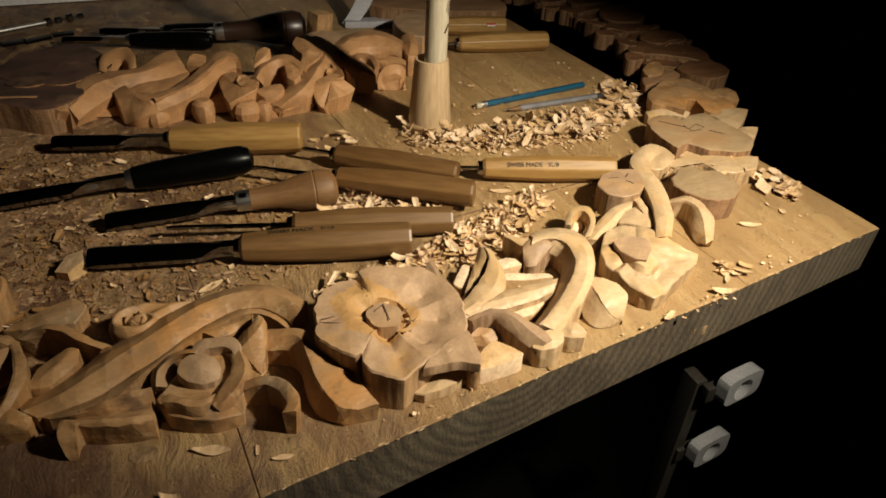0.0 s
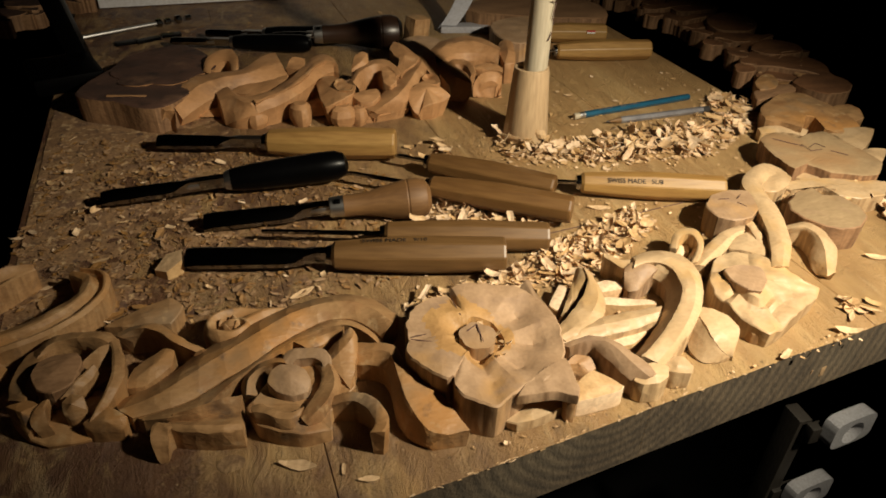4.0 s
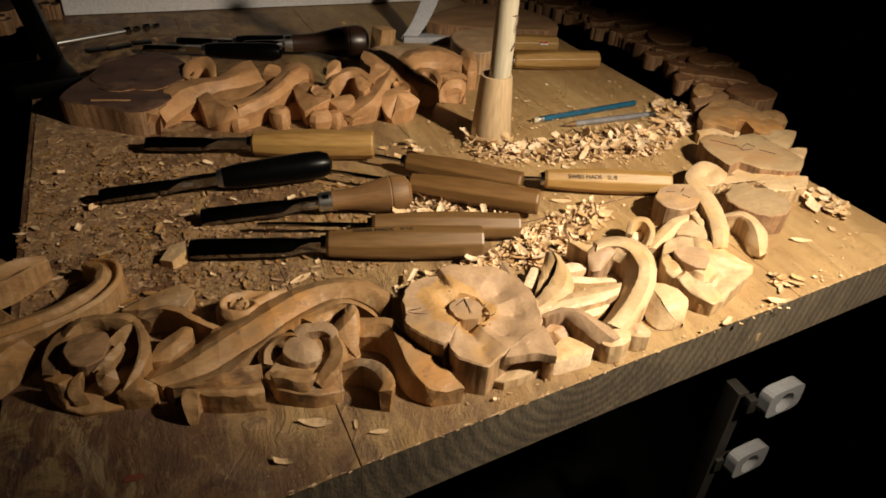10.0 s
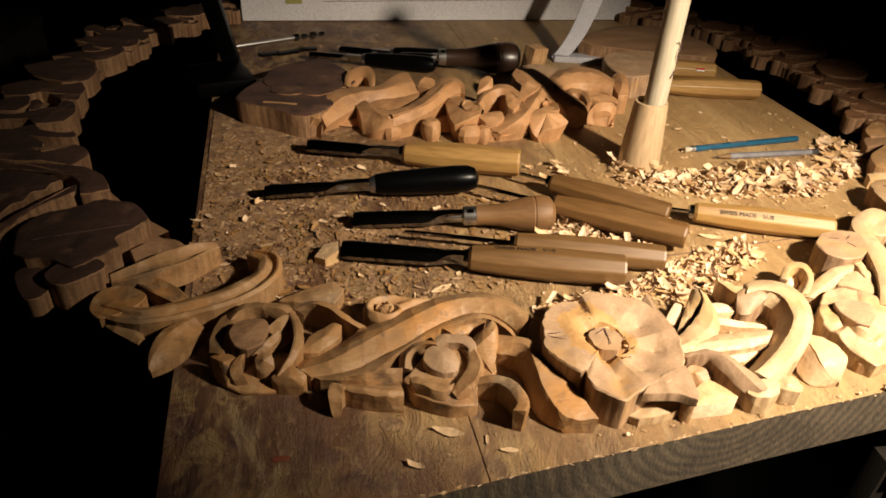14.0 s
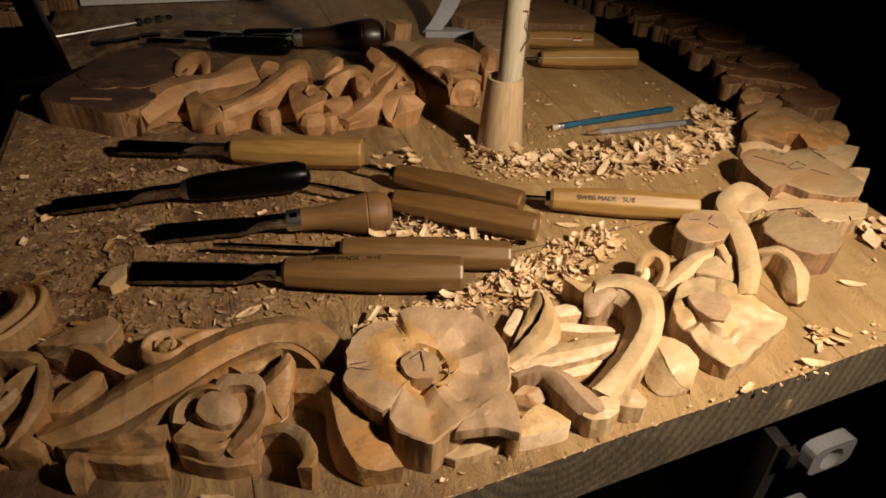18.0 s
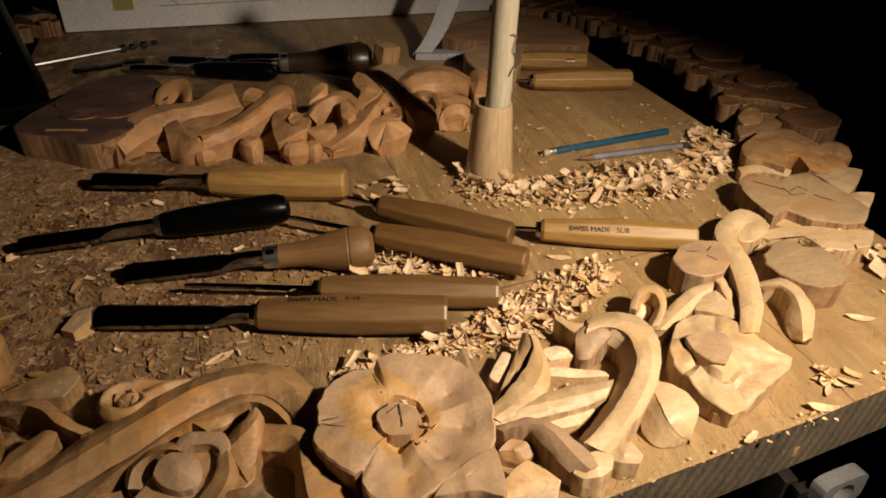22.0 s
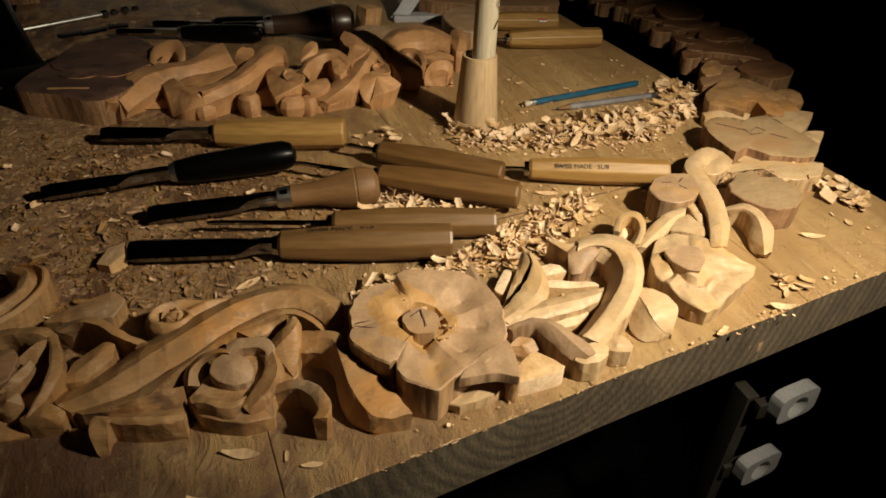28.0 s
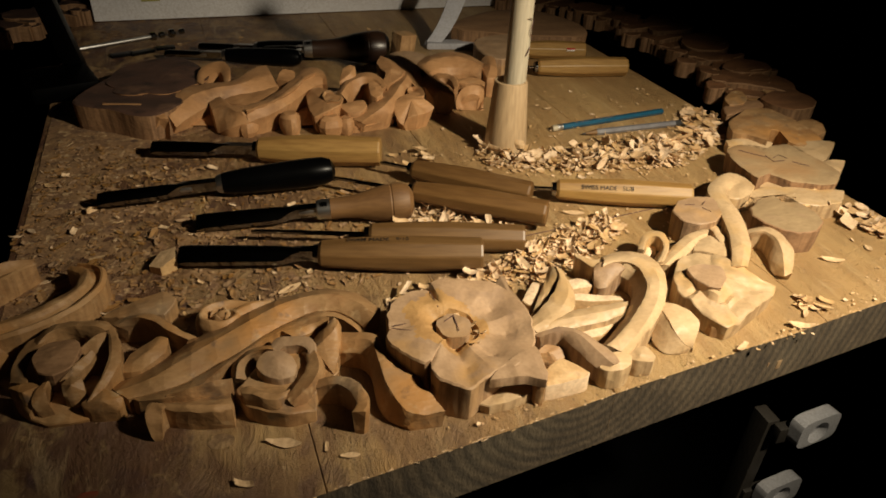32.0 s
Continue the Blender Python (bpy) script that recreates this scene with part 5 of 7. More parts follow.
cap("sawn_band", carving, M_BLANK, [(-326.2, 335.2, 22), (-285.4, 326.5, 24), (-264.2, 317.4, 25), (-246.2, 301.0, 25), (-234.0, 275.9, 24), (-243.9, 267.9, 24), (-255.7, 266.2, 24), (-263.1, 288.4, 24), (-275.1, 302.3, 24), (-294.4, 313.3, 22), (-317.2, 322.1, 21), (-349.6, 329.1, 20), (-373.2, 337.8, 18), (-352.9, 344.7, 19)], (-259.7, 300.1, 25), face=M_DARKTOP, label="s-shaped band sawn out between two roses")
cap("sawn_blank", carving, M_BLANK, [(-364.9, 321.4, 18), (-349.7, 328.8, 19), (-322.5, 322.6, 20), (-302.0, 314.8, 21), (-284.2, 304.1, 20), (-289.9, 296.9, 20), (-292.2, 287.4, 18), (-302.1, 281.6, 19), (-302.3, 263.8, 19), (-311.9, 259.1, 18), (-317.4, 242.8, 16), (-335.1, 248.4, 14), (-321.4, 256.3, 16), (-340.4, 273.8, 17), (-358.2, 300.8, 17)], (-317.9, 287.4, 20), face=M_DARKTOP)
cap("rose_blank", carving, M_BLANK, [(-411.2, 394.9, 22), (-397.1, 411.4, 23), (-362.4, 412.4, 24), (-338.9, 391.6, 25), (-322.3, 376.1, 25), (-317.7, 354.8, 25), (-302.0, 361.5, 25), (-288.8, 370.7, 25), (-272.8, 351.5, 24), (-283.1, 330.1, 23), (-310.5, 334.5, 24), (-342.5, 339.3, 23), (-377.4, 354.1, 22), (-396.4, 371.1, 22)], (-334.7, 362.7, 25), face=M_DARKTOP)
cap("sawn_knob", carving, M_BLANK, [(-351.8, 429.2, 22), (-338.6, 410.2, 24), (-320.5, 402.1, 25), (-300.4, 401.0, 25), (-297.0, 392.1, 24), (-314.0, 390.5, 24), (-326.4, 392.2, 24), (-348.0, 400.8, 22), (-370.9, 419.0, 21)], (-324.5, 397.3, 25), face=M_DARKTOP)
cap("sawn_band", carving, M_BLANK, [(-422.1, 450.9, 20), (-390.8, 444.2, 22), (-360.8, 440.7, 24), (-346.6, 423.7, 25), (-321.3, 431.1, 25), (-316.2, 457.8, 25), (-327.9, 488.7, 24), (-343.2, 496.8, 23), (-341.2, 476.4, 24), (-368.2, 463.0, 24), (-383.2, 455.6, 23), (-404.3, 461.8, 21)], (-340.2, 448.8, 25.5), face=M_DARKTOP)
cap("sawn_knob", carving, M_BLANK, [(-433.3, 497.0, 19), (-415.3, 504.6, 21), (-386.4, 516.6, 22), (-375.9, 488.4, 22), (-383.8, 472.7, 21), (-407.4, 472.7, 20)], (-399.9, 489.1, 22), face=M_DARKTOP)
cap("sawn_knob", carving, M_BLANK, [(-379.8, 499.8, 21), (-373.9, 506.0, 21), (-364.1, 495.4, 20), (-362.1, 477.9, 20), (-373.0, 474.9, 20)], (-369.5, 488.4, 21), face=M_DARKTOP)
cap("sawn_knob", carving, M_BLANK, [(-368.5, 522.7, 22), (-351.6, 513.4, 24), (-328.5, 510.7, 24), (-327.4, 496.9, 23), (-346.6, 500.1, 23)], (-342.5, 503.8, 24.5), face=M_DARKTOP)
cap("rose_blank", carving, M_BLANK, [(-432.9, 555.7, 20), (-403.0, 567.4, 23), (-385.7, 558.4, 24), (-368.6, 540.4, 24), (-340.1, 553.5, 25), (-330.8, 537.5, 24), (-328.5, 510.7, 24), (-355.1, 516.8, 24), (-375.8, 522.7, 23), (-392.3, 515.8, 22), (-417.1, 522.2, 20)], (-372.4, 533.0, 25), face=M_DARKTOP)
cap("sawn_blank", carving, M_BLANK, [(-432.9, 627.4, 21), (-406.8, 641.8, 23), (-376.6, 654.9, 25), (-344.8, 625.9, 25), (-334.0, 597.5, 25), (-337.0, 565.3, 24), (-364.1, 557.3, 24), (-400.7, 579.4, 22)], (-374.6, 600.4, 25), face=M_DARKTOP)
cap("sawn_blank", carving, M_BLANK, [(-410.3, 665.4, 21), (-382.5, 680.5, 24), (-356.6, 671.1, 25), (-329.7, 699.7, 25), (-320.4, 672.1, 25), (-335.8, 645.2, 24), (-348.2, 638.3, 24), (-376.0, 656.8, 23)], (-354.0, 661.3, 25), face=M_DARKTOP)
cap("sawn_band", carving, M_BLANK, [(-386.3, 708.4, 22), (-365.4, 721.7, 24), (-341.8, 725.3, 25), (-325.0, 725.6, 25), (-332.7, 705.5, 24), (-354.9, 686.2, 23), (-377.1, 685.8, 22)], (-351.7, 703.9, 25), face=M_DARKTOP)
a, step = math.radians(171), 0
while a > math.radians(-16):
    # each step: one rose disc or lobe, a sawn band across it, knobs at the rims
    a -= math.radians(rng.uniform(4.4, 5.8))
    big = step % 4 == 0 and a > math.radians(27)
    face = M_DARKTOP if math.cos(a) < 0.25 else M_BROWNTOP
    c = ring_at(a, rng.uniform(0.525, 0.55))
    pts = lobed(c, rng.uniform(0.036, 0.044) if big else rng.uniform(0.028, 0.038), 5 if big else rng.choice((3, 4)), rng.uniform(0.10, 0.24), rng.uniform(0, 6), 44, rng.uniform(0.75, 0.95), a + rng.uniform(-0.5, 0.5))
    top_face(part("rose_blank" if big else "sawn_blank", slab_bm(pts, rng.uniform(0.023, 0.027) if big else rng.uniform(0.016, 0.022), 0, None, (1.0, 0.975, 0.6), 0.0006), M_BLANK, carving), face)
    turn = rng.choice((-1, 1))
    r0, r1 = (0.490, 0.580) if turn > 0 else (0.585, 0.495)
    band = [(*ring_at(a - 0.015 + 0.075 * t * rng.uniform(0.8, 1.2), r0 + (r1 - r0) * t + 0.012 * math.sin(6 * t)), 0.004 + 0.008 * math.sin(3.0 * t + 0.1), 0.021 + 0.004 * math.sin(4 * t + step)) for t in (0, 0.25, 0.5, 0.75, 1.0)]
    top_face(ribbon("sawn_band", band, carving, M_BLANK, "flat", per=5), face)
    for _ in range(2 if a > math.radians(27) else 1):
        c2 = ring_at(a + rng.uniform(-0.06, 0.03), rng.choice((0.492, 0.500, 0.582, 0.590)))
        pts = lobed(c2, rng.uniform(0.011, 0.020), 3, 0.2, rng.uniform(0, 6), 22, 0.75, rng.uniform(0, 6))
        top_face(part("sawn_knob", slab_bm(pts, rng.uniform(0.015, 0.025), 0, None, (1.0, 0.95, 0.5), 0.0007), M_BLANK, carving), face)
    step += 1
bm = bmesh.new()
n = 120
loops = [[bm.verts.new((RC[0] + r * math.cos(2 * math.pi * k / n), RC[1] + r * math.sin(2 * math.pi * k / n), z)) for k in range(n)] for r, z in ((0.508, 0.0), (0.508, 0.010), (0.562, 0.010), (0.562, 0.0))]
for i in range(4):
    for k in range(n):
        ang = math.degrees(2 * math.pi * k / n)
        if 226 < ang < 333:
            continue
        bm.faces.new((loops[i][k], loops[i][(k + 1) % n], loops[(i + 1) % 4][(k + 1) % n], loops[(i + 1) % 4][k]))
part("ring_web", bm, M_BLANK, carving)


# ---- carving tools ----
def octagon_handle(length, w0, w1, w2, material, parent, label=""):
    """Eight-sided handle along +x with a slight belly and chamfered ends."""
    bm = bmesh.new()
    loops = []
    for x, r in ((0, w0 * 0.8), (0.0025, w0), (length * 0.25, w0 * 0.4 + w1 * 0.6), (length * 0.5, w1), (length * 0.8, w1 * 0.4 + w2 * 0.6), (length - 0.0022, w2), (length - 0.0006, w2 * 0.96), (length, w2 * 0.90)):
        loops.append([bm.verts.new((x, r * math.cos(math.pi / 8 + k * math.pi / 4 + s), r * math.sin(math.pi / 8 + k * math.pi / 4 + s))) for k in range(8) for s in (-0.055, 0.055)])
    for a, b in zip(loops, loops[1:]):
        for k in range(16):
            bm.faces.new((a[k], a[(k + 1) % 16], b[(k + 1) % 16], b[k]))
    bm.faces.new(loops[0][::-1])
    bm.faces.new(loops[-1])
    return part("handle", bm, material, parent, label, 14)


def gouge_blade(length, w_root, w_tip, parent, material, curve=0.8, shank=0.3):
    """Blade along -x: a stout shank that spreads into a deep trough lying back up, ground to a bevel at its edge."""
    bm = bmesh.new()
    rows = []
    slim = w_tip < 0.004
    for i in range(17):
        t = i / 16
        x = -length * t
        s = min(1.0, max(0.0, (t - shank) / 0.16))
        s = s * s * (3 - 2 * s)
        w = w_root * (1 - s) + w_tip * (0.86 + 0.14 * t) * s
        th = (0.0011 if slim else 0.0046) * (1 - s) + 0.0020 * s
        if t > 0.94:
            th *= 0.45
        line = []
        for side in (1, -1):
            for k in range(9):
                u = (-1 + k / 4) * side
                arch = curve * w * (0.55 - u * u) * s
                line.append(bm.verts.new((x, w * u * (1.0 if side > 0 else 0.86), arch + th * side)))
        rows.append(line)
    for r, q in zip(rows, rows[1:]):
        for k in range(len(r)):
            bm.faces.new((r[k], r[(k + 1) % len(r)], q[(k + 1) % len(q)], q[k]))
    bm.faces.new(rows[0])
    bm.faces.new(rows[-1][::-1])
    return part("blade", bm, material, parent)


def brand_text(body, parent, x, z, size, rot=0.0):
    cu = bpy.data.curves.new("brand_text", "FONT")
    cu.body, cu.size, cu.extrude = body, size, 0.0001
    ob = new("brand_text_curve", cu)
    me = bpy.data.meshes.new_from_object(ob.evaluated_get(bpy.context.evaluated_depsgraph_get()))
    bpy.data.objects.remove(ob)
    t = new("stamped_text", me)
    me.materials.clear()
    me.materials.append(M_INK)
    t.parent = parent
    t.matrix_basis = pose(x, 0, 0, rot, 0, 0) @ pose(0, -size * 0.33, z, 0, -1.5, 0)
    return t


def carving_tool(label, tip, root, butt, z_tip, z_root, z_butt, style, wood, blade_w, brand="", roll=0.0, shank=0.3, radius=0.0125, group="carving tools on the board"):
    m, ln = along(root, butt, z_root, z_butt)
    tool = thing("carving_tool", label, "carving tool", group, m=m @ pose(0, 0, 0, roll, 0, 0))
    if style == "octagon":
        octagon_handle(ln, radius * 0.74, radius, radius * 0.92, wood, tool)
        part("ferrule", lathe_bm([(-0.004, radius * 0.5), (0.0, radius * 0.55), (0.002, radius * 0.55)], 16), M_STEEL, tool)
    elif style == "black":
        r = radius
        part("handle", lathe_bm([(0, r * 0.62), (0.004, r * 0.72), (ln * 0.2, r * 0.86), (ln * 0.5, r * 0.95), (ln * 0.75, r), (ln * 0.9, r * 0.96), (ln * 0.97, r * 0.75), (ln, r * 0.35)], 24), wood, tool)
        part("ferrule", lathe_bm([(-0.003, r * 0.55), (0.001, r * 0.66), (0.004, r * 0.70)], 20), M_BRIGHT, tool)
    else:
        r = radius
        part("handle", lathe_bm([(0, r * 0.62), (ln * 0.1, r * 0.60), (ln * 0.3, r * 0.68), (ln * 0.55, r * 0.98), (ln * 0.72, r * 1.12), (ln * 0.735, r * 1.09), (ln * 0.75, r * 1.13), (ln * 0.86, r * 1.14), (ln * 0.95, r * 0.98), (ln, r * 0.6)], 28), wood, tool, "turned bulb-shaped handle")
        ferrule = part("ferrule", lathe_bm([(-0.012, r * 0.50), (-0.011, r * 0.56), (0.0, r * 0.60), (0.002, r * 0.60)], 20), M_BRIGHT, tool, "worn steel ferrule")
        part("slot", box_bm(0.005, 0.0035, 0.004, 0.0006, pose(-0.005, -r * 0.30, r * 0.46, 30, 0, 0)), M_BLACK, ferrule)
    d = math.hypot(tip[0] - root[0], tip[1] - root[1])
    gouge_blade(d, 0.0042 if shank < 0.8 else 0.0020, blade_w if shank < 0.8 else 0.0014, tool, M_STEEL, shank=shank)
    if style != "octagon":
        at = -0.040 if style == "black" else -0.026
        # swelling in brighter steel than the blade, added to carry the glint there
        part("shoulder", lathe_bm([(at - 0.012, 0.0006, 0.0006), (at - 0.006, 0.0026, 0.0020), (at, 0.0044, 0.0034), (at + 0.008, 0.0050, 0.0046), (at + 0.016, 0.0044, 0.0046)], 14), M_BRIGHT, tool)
    if brand:
        brand_text(brand, tool, 0.022, radius * 0.875, 0.0058, 45 if "5L" in brand else 0)
    return tool


carving_tool("gouge with oiled yellow octagonal handle and dark blade", (-0.064, 0.391), (0.037, 0.362), (0.155, 0.327), 0.011, 0.015, 0.018, "octagon", M_HANDLE, 0.0095, radius=0.0155)
carving_tool("chisel with black lacquered handle lying over another handle", (-0.100, 0.302), (0.001, 0.290), (0.104, 0.290), 0.008, 0.016, 0.021, "black", M_BLACK, 0.0085, radius=0.0135)
carving_tool("broad gouge with turned brown bulb handle", (-0.019, 0.232), (0.092, 0.229), (0.163, 0.222), 0.008, 0.014, 0.018, "bulb", M_HANDLE_BULB, 0.010, radius=0.0150, shank=0.25)
carving_tool("gouge with pale octagonal stamped handle", (-0.0285, 0.187), (0.0743, 0.163), (0.1985, 0.134), 0.009, 0.0125, 0.014, "octagon", M_HANDLE_PALE, 0.0105, "SWISS MADE   9/10", shank=0.12, radius=0.0145)
carving_tool("slim gouge with pale octagonal handle behind another", (0.0235, 0.200), (0.1175, 0.184), (0.2405, 0.152), 0.010, 0.012, 0.012, "octagon", M_HANDLE_PALE, 0.003, shank=0.9, radius=0.0125)
carving_tool("gouge with brown octagonal handle resting on shavings", (0.102, 0.288), (0.168, 0.243), (0.271, 0.177), 0.013, 0.016, 0.018, "octagon", M_HANDLE_BROWN, 0.0042, shank=0.9)
carving_tool("gouge with weathered octagonal handle", (0.156, 0.316), (0.179, 0.291), (0.275, 0.222), 0.013, 0.014, 0.013, "octagon", M_HANDLE_BROWN, 0.0042, shank=0.9)
carving_tool("gouge with bright yellow stamped octagonal handle", (0.262, 0.246), (0.3014, 0.227), (0.421, 0.189), 0.013, 0.013, 0.013, "octagon", M_HANDLE, 0.0042, "SWISS MADE   5L/8", shank=0.9)
carving_tool("short gouge with yellow round-edged handle", (0.383, 0.582), (0.422, 0.571), (0.5505, 0.554), 0.014, 0.014, 0.014, "octagon", M_HANDLE, 0.005, shank=0.9, radius=0.014)
marked = carving_tool("brown handled gouge with a red and white mark, behind another", (0.385, 0.66), (0.420, 0.655), (0.524, 0.634), 0.014, 0.014, 0.014, "octagon", M_HANDLE, 0.005, shank=0.9, radius=0.014)
M_MARKRED = mat("red_mark_paint", (0.45, 0.03, 0.02), (0.38, 0.025, 0.02), 60, (1, 1, 1), 0.5, 0.02)
M_MARKWHITE = mat("white_mark_paint", (0.75, 0.73, 0.70), (0.68, 0.66, 0.62), 60, (1, 1, 1), 0.5, 0.02)
for dz, m in ((0.0062, M_MARKRED), (0.0040, M_MARKWHITE)):
    part("painted_mark", box_bm(0.012, 0.0016, 0.0022, 0.0003, pose(0.082, -0.0130, dz)), m, marked)

# ---- peg in its turned cup ----
cup = thing("wooden_peg_stand", "pale turned wooden cup holding an upright round dowel", "peg stand", m=pose(0.296, 0.350, 0))
part("cup", lathe_bm([(0, 0.0225), (0.004, 0.0230), (0.07, 0.0178), (0.076, 0.0170), (0.0765, 0.0150), (0.070, 0.0145)], 36), M_CUP, cup).matrix_basis = pose(0, 0, 0, 0, -90, 0)
part("dowel", lathe_bm([(0.0, 0.0115), (0.12, 0.0115), (0.188, 0.0112), (0.191, 0.009)], 28), M_DOWEL, cup).matrix_basis = pose(0.004, 0, 0.06, 0, -89, 0) @ pose(0, 0, 0, 0, 0, 2)


for a0, b0 in (((-25, 0.118), (-60, 0.126)), ((-60, 0.126), (-40, 0.138)), ((-40, 0.138), (-75, 0.141)), ((-70, 0.104), (-45, 0.112))):
    p, q = [Vector((0.004 + 0.018 * (h - 0.06) + 0.0117 * math.cos(radians(w)), 0.0117 * math.sin(radians(w)), h)) for w, h in (a0, b0)]
    d = q - p
    part("pencil_mark", box_bm(d.length, 0.0006, 0.0008, 0, Matrix.Translation((p + q) / 2) @ d.to_track_quat("X", "Z").to_matrix().to_4x4()), M_PENLINE, cup)


# ---- pencils ----
def pencil(label, a, b, body, tip_at_a):
    m, ln = along(a, b, 0.0038, 0.0038)
    p = thing("pencil", label, "pencil", "pencils on the board", m=m)
    r = 0.0037
    if tip_at_a:
        part("barrel", lathe_bm([(0.018, r), (ln - 0.008, r)], 6), body, p)
        part("sharpened_wood", lathe_bm([(0.004, 0.0011), (0.0178, r * 0.97)], 12), M_HANDLE_PALE, p)
        part("lead", lathe_bm([(0.0, 0.0003), (0.0042, 0.0011)], 10), M_GRAPHITE, p)
        part("end_cap", lathe_bm([(ln - 0.0078, r), (ln, r), (ln + 0.001, r * 0.8)], 12), M_GRAPHITE, p)
    else:
        part("barrel", lathe_bm([(0.014, r), (ln, r)], 6), body, p)
        part("ferrule", lathe_bm([(0.007, r), (0.009, r * 1.08), (0.011, r), (0.0138, r * 1.05)], 14), M_BRIGHT, p)
        part("eraser", lathe_bm([(0.0, r * 0.85), (0.001, r), (0.0068, r)], 14), M_DOWEL, p)
    return p


blue = pencil("blue hexagonal pencil with an eraser end", (0.366, 0.384), (0.526, 0.412), M_BLUE, False)
pencil("silver grey pencil with a sharpened tip", (0.395, 0.364), (0.528, 0.374), M_SILVER, True)
for x, ln in ((0.034, 0.004), (0.044, 0.012), (0.066, 0.008), (0.080, 0.014)):
    part("printed_bar", box_bm(ln, 0.0009, 0.0002, 0, pose(x, -0.0012, 0.00335)), M_SILVER, blue)

M_GREYLINE = mat("faint_graphite_line", (0.30, 0.29, 0.31), (0.22, 0.21, 0.23), 60, (1, 1, 1), 0.9, 0.02)
# ---- drawing board with paper at the back ----
sheet = thing("drawing_sheet", "white paper drawing taped to an upright board at the back", "drawing", m=pose(-0.196, 0.93, 0, 0, 0, 3.6))
part("backing", box_bm(0.72, 0.012, 0.30, 0.001, pose(0.36, 0.010, 0.15)), M_LEG, sheet)
part("paper", box_bm(0.715, 0.0012, 0.295, 0, pose(0.359, 0.002, 0.149)), M_PAPER, sheet)
part("tape", box_bm(0.028, 0.0008, 0.05, 0, pose(0.09, 0.0008, 0.055)), M_TAPE, sheet)
for x, z, ln, turn in ((0.34, 0.036, 0.40, -0.6), (0.15, 0.05, 0.05, 38), (0.32, 0.062, 0.36, 1.5), (0.20, 0.09, 0.16, -22), (0.46, 0.10, 0.2, 14), (0.58, 0.07, 0.15, -8)):
    part("drawn_line", box_bm(ln, 0.0006, 0.0012, 0, pose(x, 0.0010, z, 0, turn, 0)), M_GREYLINE, sheet)

# ---- bench leg with white holders ----
leg = thing("trestle", "dim wooden trestle leg carrying two white plastic holders", "trestle", m=pose(0.585, 0.150, -0.82))
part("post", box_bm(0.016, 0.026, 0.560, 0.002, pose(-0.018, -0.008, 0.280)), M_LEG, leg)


def holder(z):
    """White moulded block with a round socket through its outer face."""
    bm = bmesh.new()
    w, d, h, r, n = 0.0300, 0.0078, 0.0195, 0.0150, 32
    ring = []
    for k in range(n):
        a = 2 * math.pi * k / n + math.pi / n
        s = 1 / max(abs(math.cos(a)), abs(math.sin(a)))
        ring.append((math.cos(a), math.sin(a), min(s, 1.22)))
    loops = []
    for y, mode in ((d, 1), (-d, 1), (-d, 0), (d * 0.3, 0)):
        loops.append([bm.verts.new((x * s * w if mode else x * r, y, q * s * h if mode else q * r - 0.003)) for x, q, s in ring])
    for a, b in zip(loops, loops[1:]):
        for k in range(n):
            bm.faces.new((a[k], a[(k + 1) % n], b[(k + 1) % n], b[k]))
    bm.faces.new(loops[0][::-1])
    bm.faces.new(loops[-1])
    ob = part("holder", bm, M_WHITE, leg, "white plastic holder with a round socket")
    ob.matrix_basis = pose(0.020, -0.038 if z > 0.5 else -0.031, z, -2, 0, 8)
    arm = part("bracket", box_bm(0.036, 0.012, 0.022, 0.002, pose(-0.004, -0.030 if z > 0.5 else -0.020, z - 0.010)), M_LEG, leg)


holder(0.561)
holder(0.441)

frame_ob = thing("workbench_frame", "dark wooden bench frame standing in shadow under the board", "workbench")
for x, y in ((0.06, 0.55), (0.34, 0.55), (0.06, 0.88), (0.34, 0.88)):
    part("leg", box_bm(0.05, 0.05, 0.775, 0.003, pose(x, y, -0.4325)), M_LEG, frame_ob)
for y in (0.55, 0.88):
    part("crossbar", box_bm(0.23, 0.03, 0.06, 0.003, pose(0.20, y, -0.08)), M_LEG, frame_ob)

# ---- half-carved panel at the back ----
panel = thing("wood_carving", "half-carved linden scroll ornament with leaves and knobs", "wood carving")
top_face(slab("blank_end", [(-0.150, 0.488), (-0.110, 0.460), (-0.068, 0.434), (-0.036, 0.470), (-0.012, 0.555), (-0.050, 0.636), (-0.108, 0.605), (-0.126, 0.560)], 0.029, panel, M_BLANK, per=4, label="uncut square end of the blank"))
top_face(part("rose_outline", slab_bm(lobed((-0.066, 0.542), 0.058, 6, 0.20, 0.5, 48, 0.85, 0.4), 0.0030, 0.0272, None, (1.0, 0.96, 0.6, 0.3), 0.0012), M_PANEL, panel))
PW = M_PANEL
part("gouge_mark", box_bm(0.040, 0.0035, 0.0016, 0.0006, pose(-0.098, 0.470, 0.0292, 0, 0, -12)), PW, panel)
rails("ground", panel, M_PANEL, [[(-58.6, 468.8, 3), (-5.8, 459.9, 4), (50.6, 449.7, 4), (113.5, 441.2, 4), (186.1, 451.8, 4), (210.0, 447.5, 4)], [(-59.0, 495.0, 8), (-7.0, 491.6, 12), (51.1, 491.4, 13), (117.1, 491.1, 13), (177.9, 480.5, 13), (215.1, 476.5, 12)]], soft=0, inset=0.006)
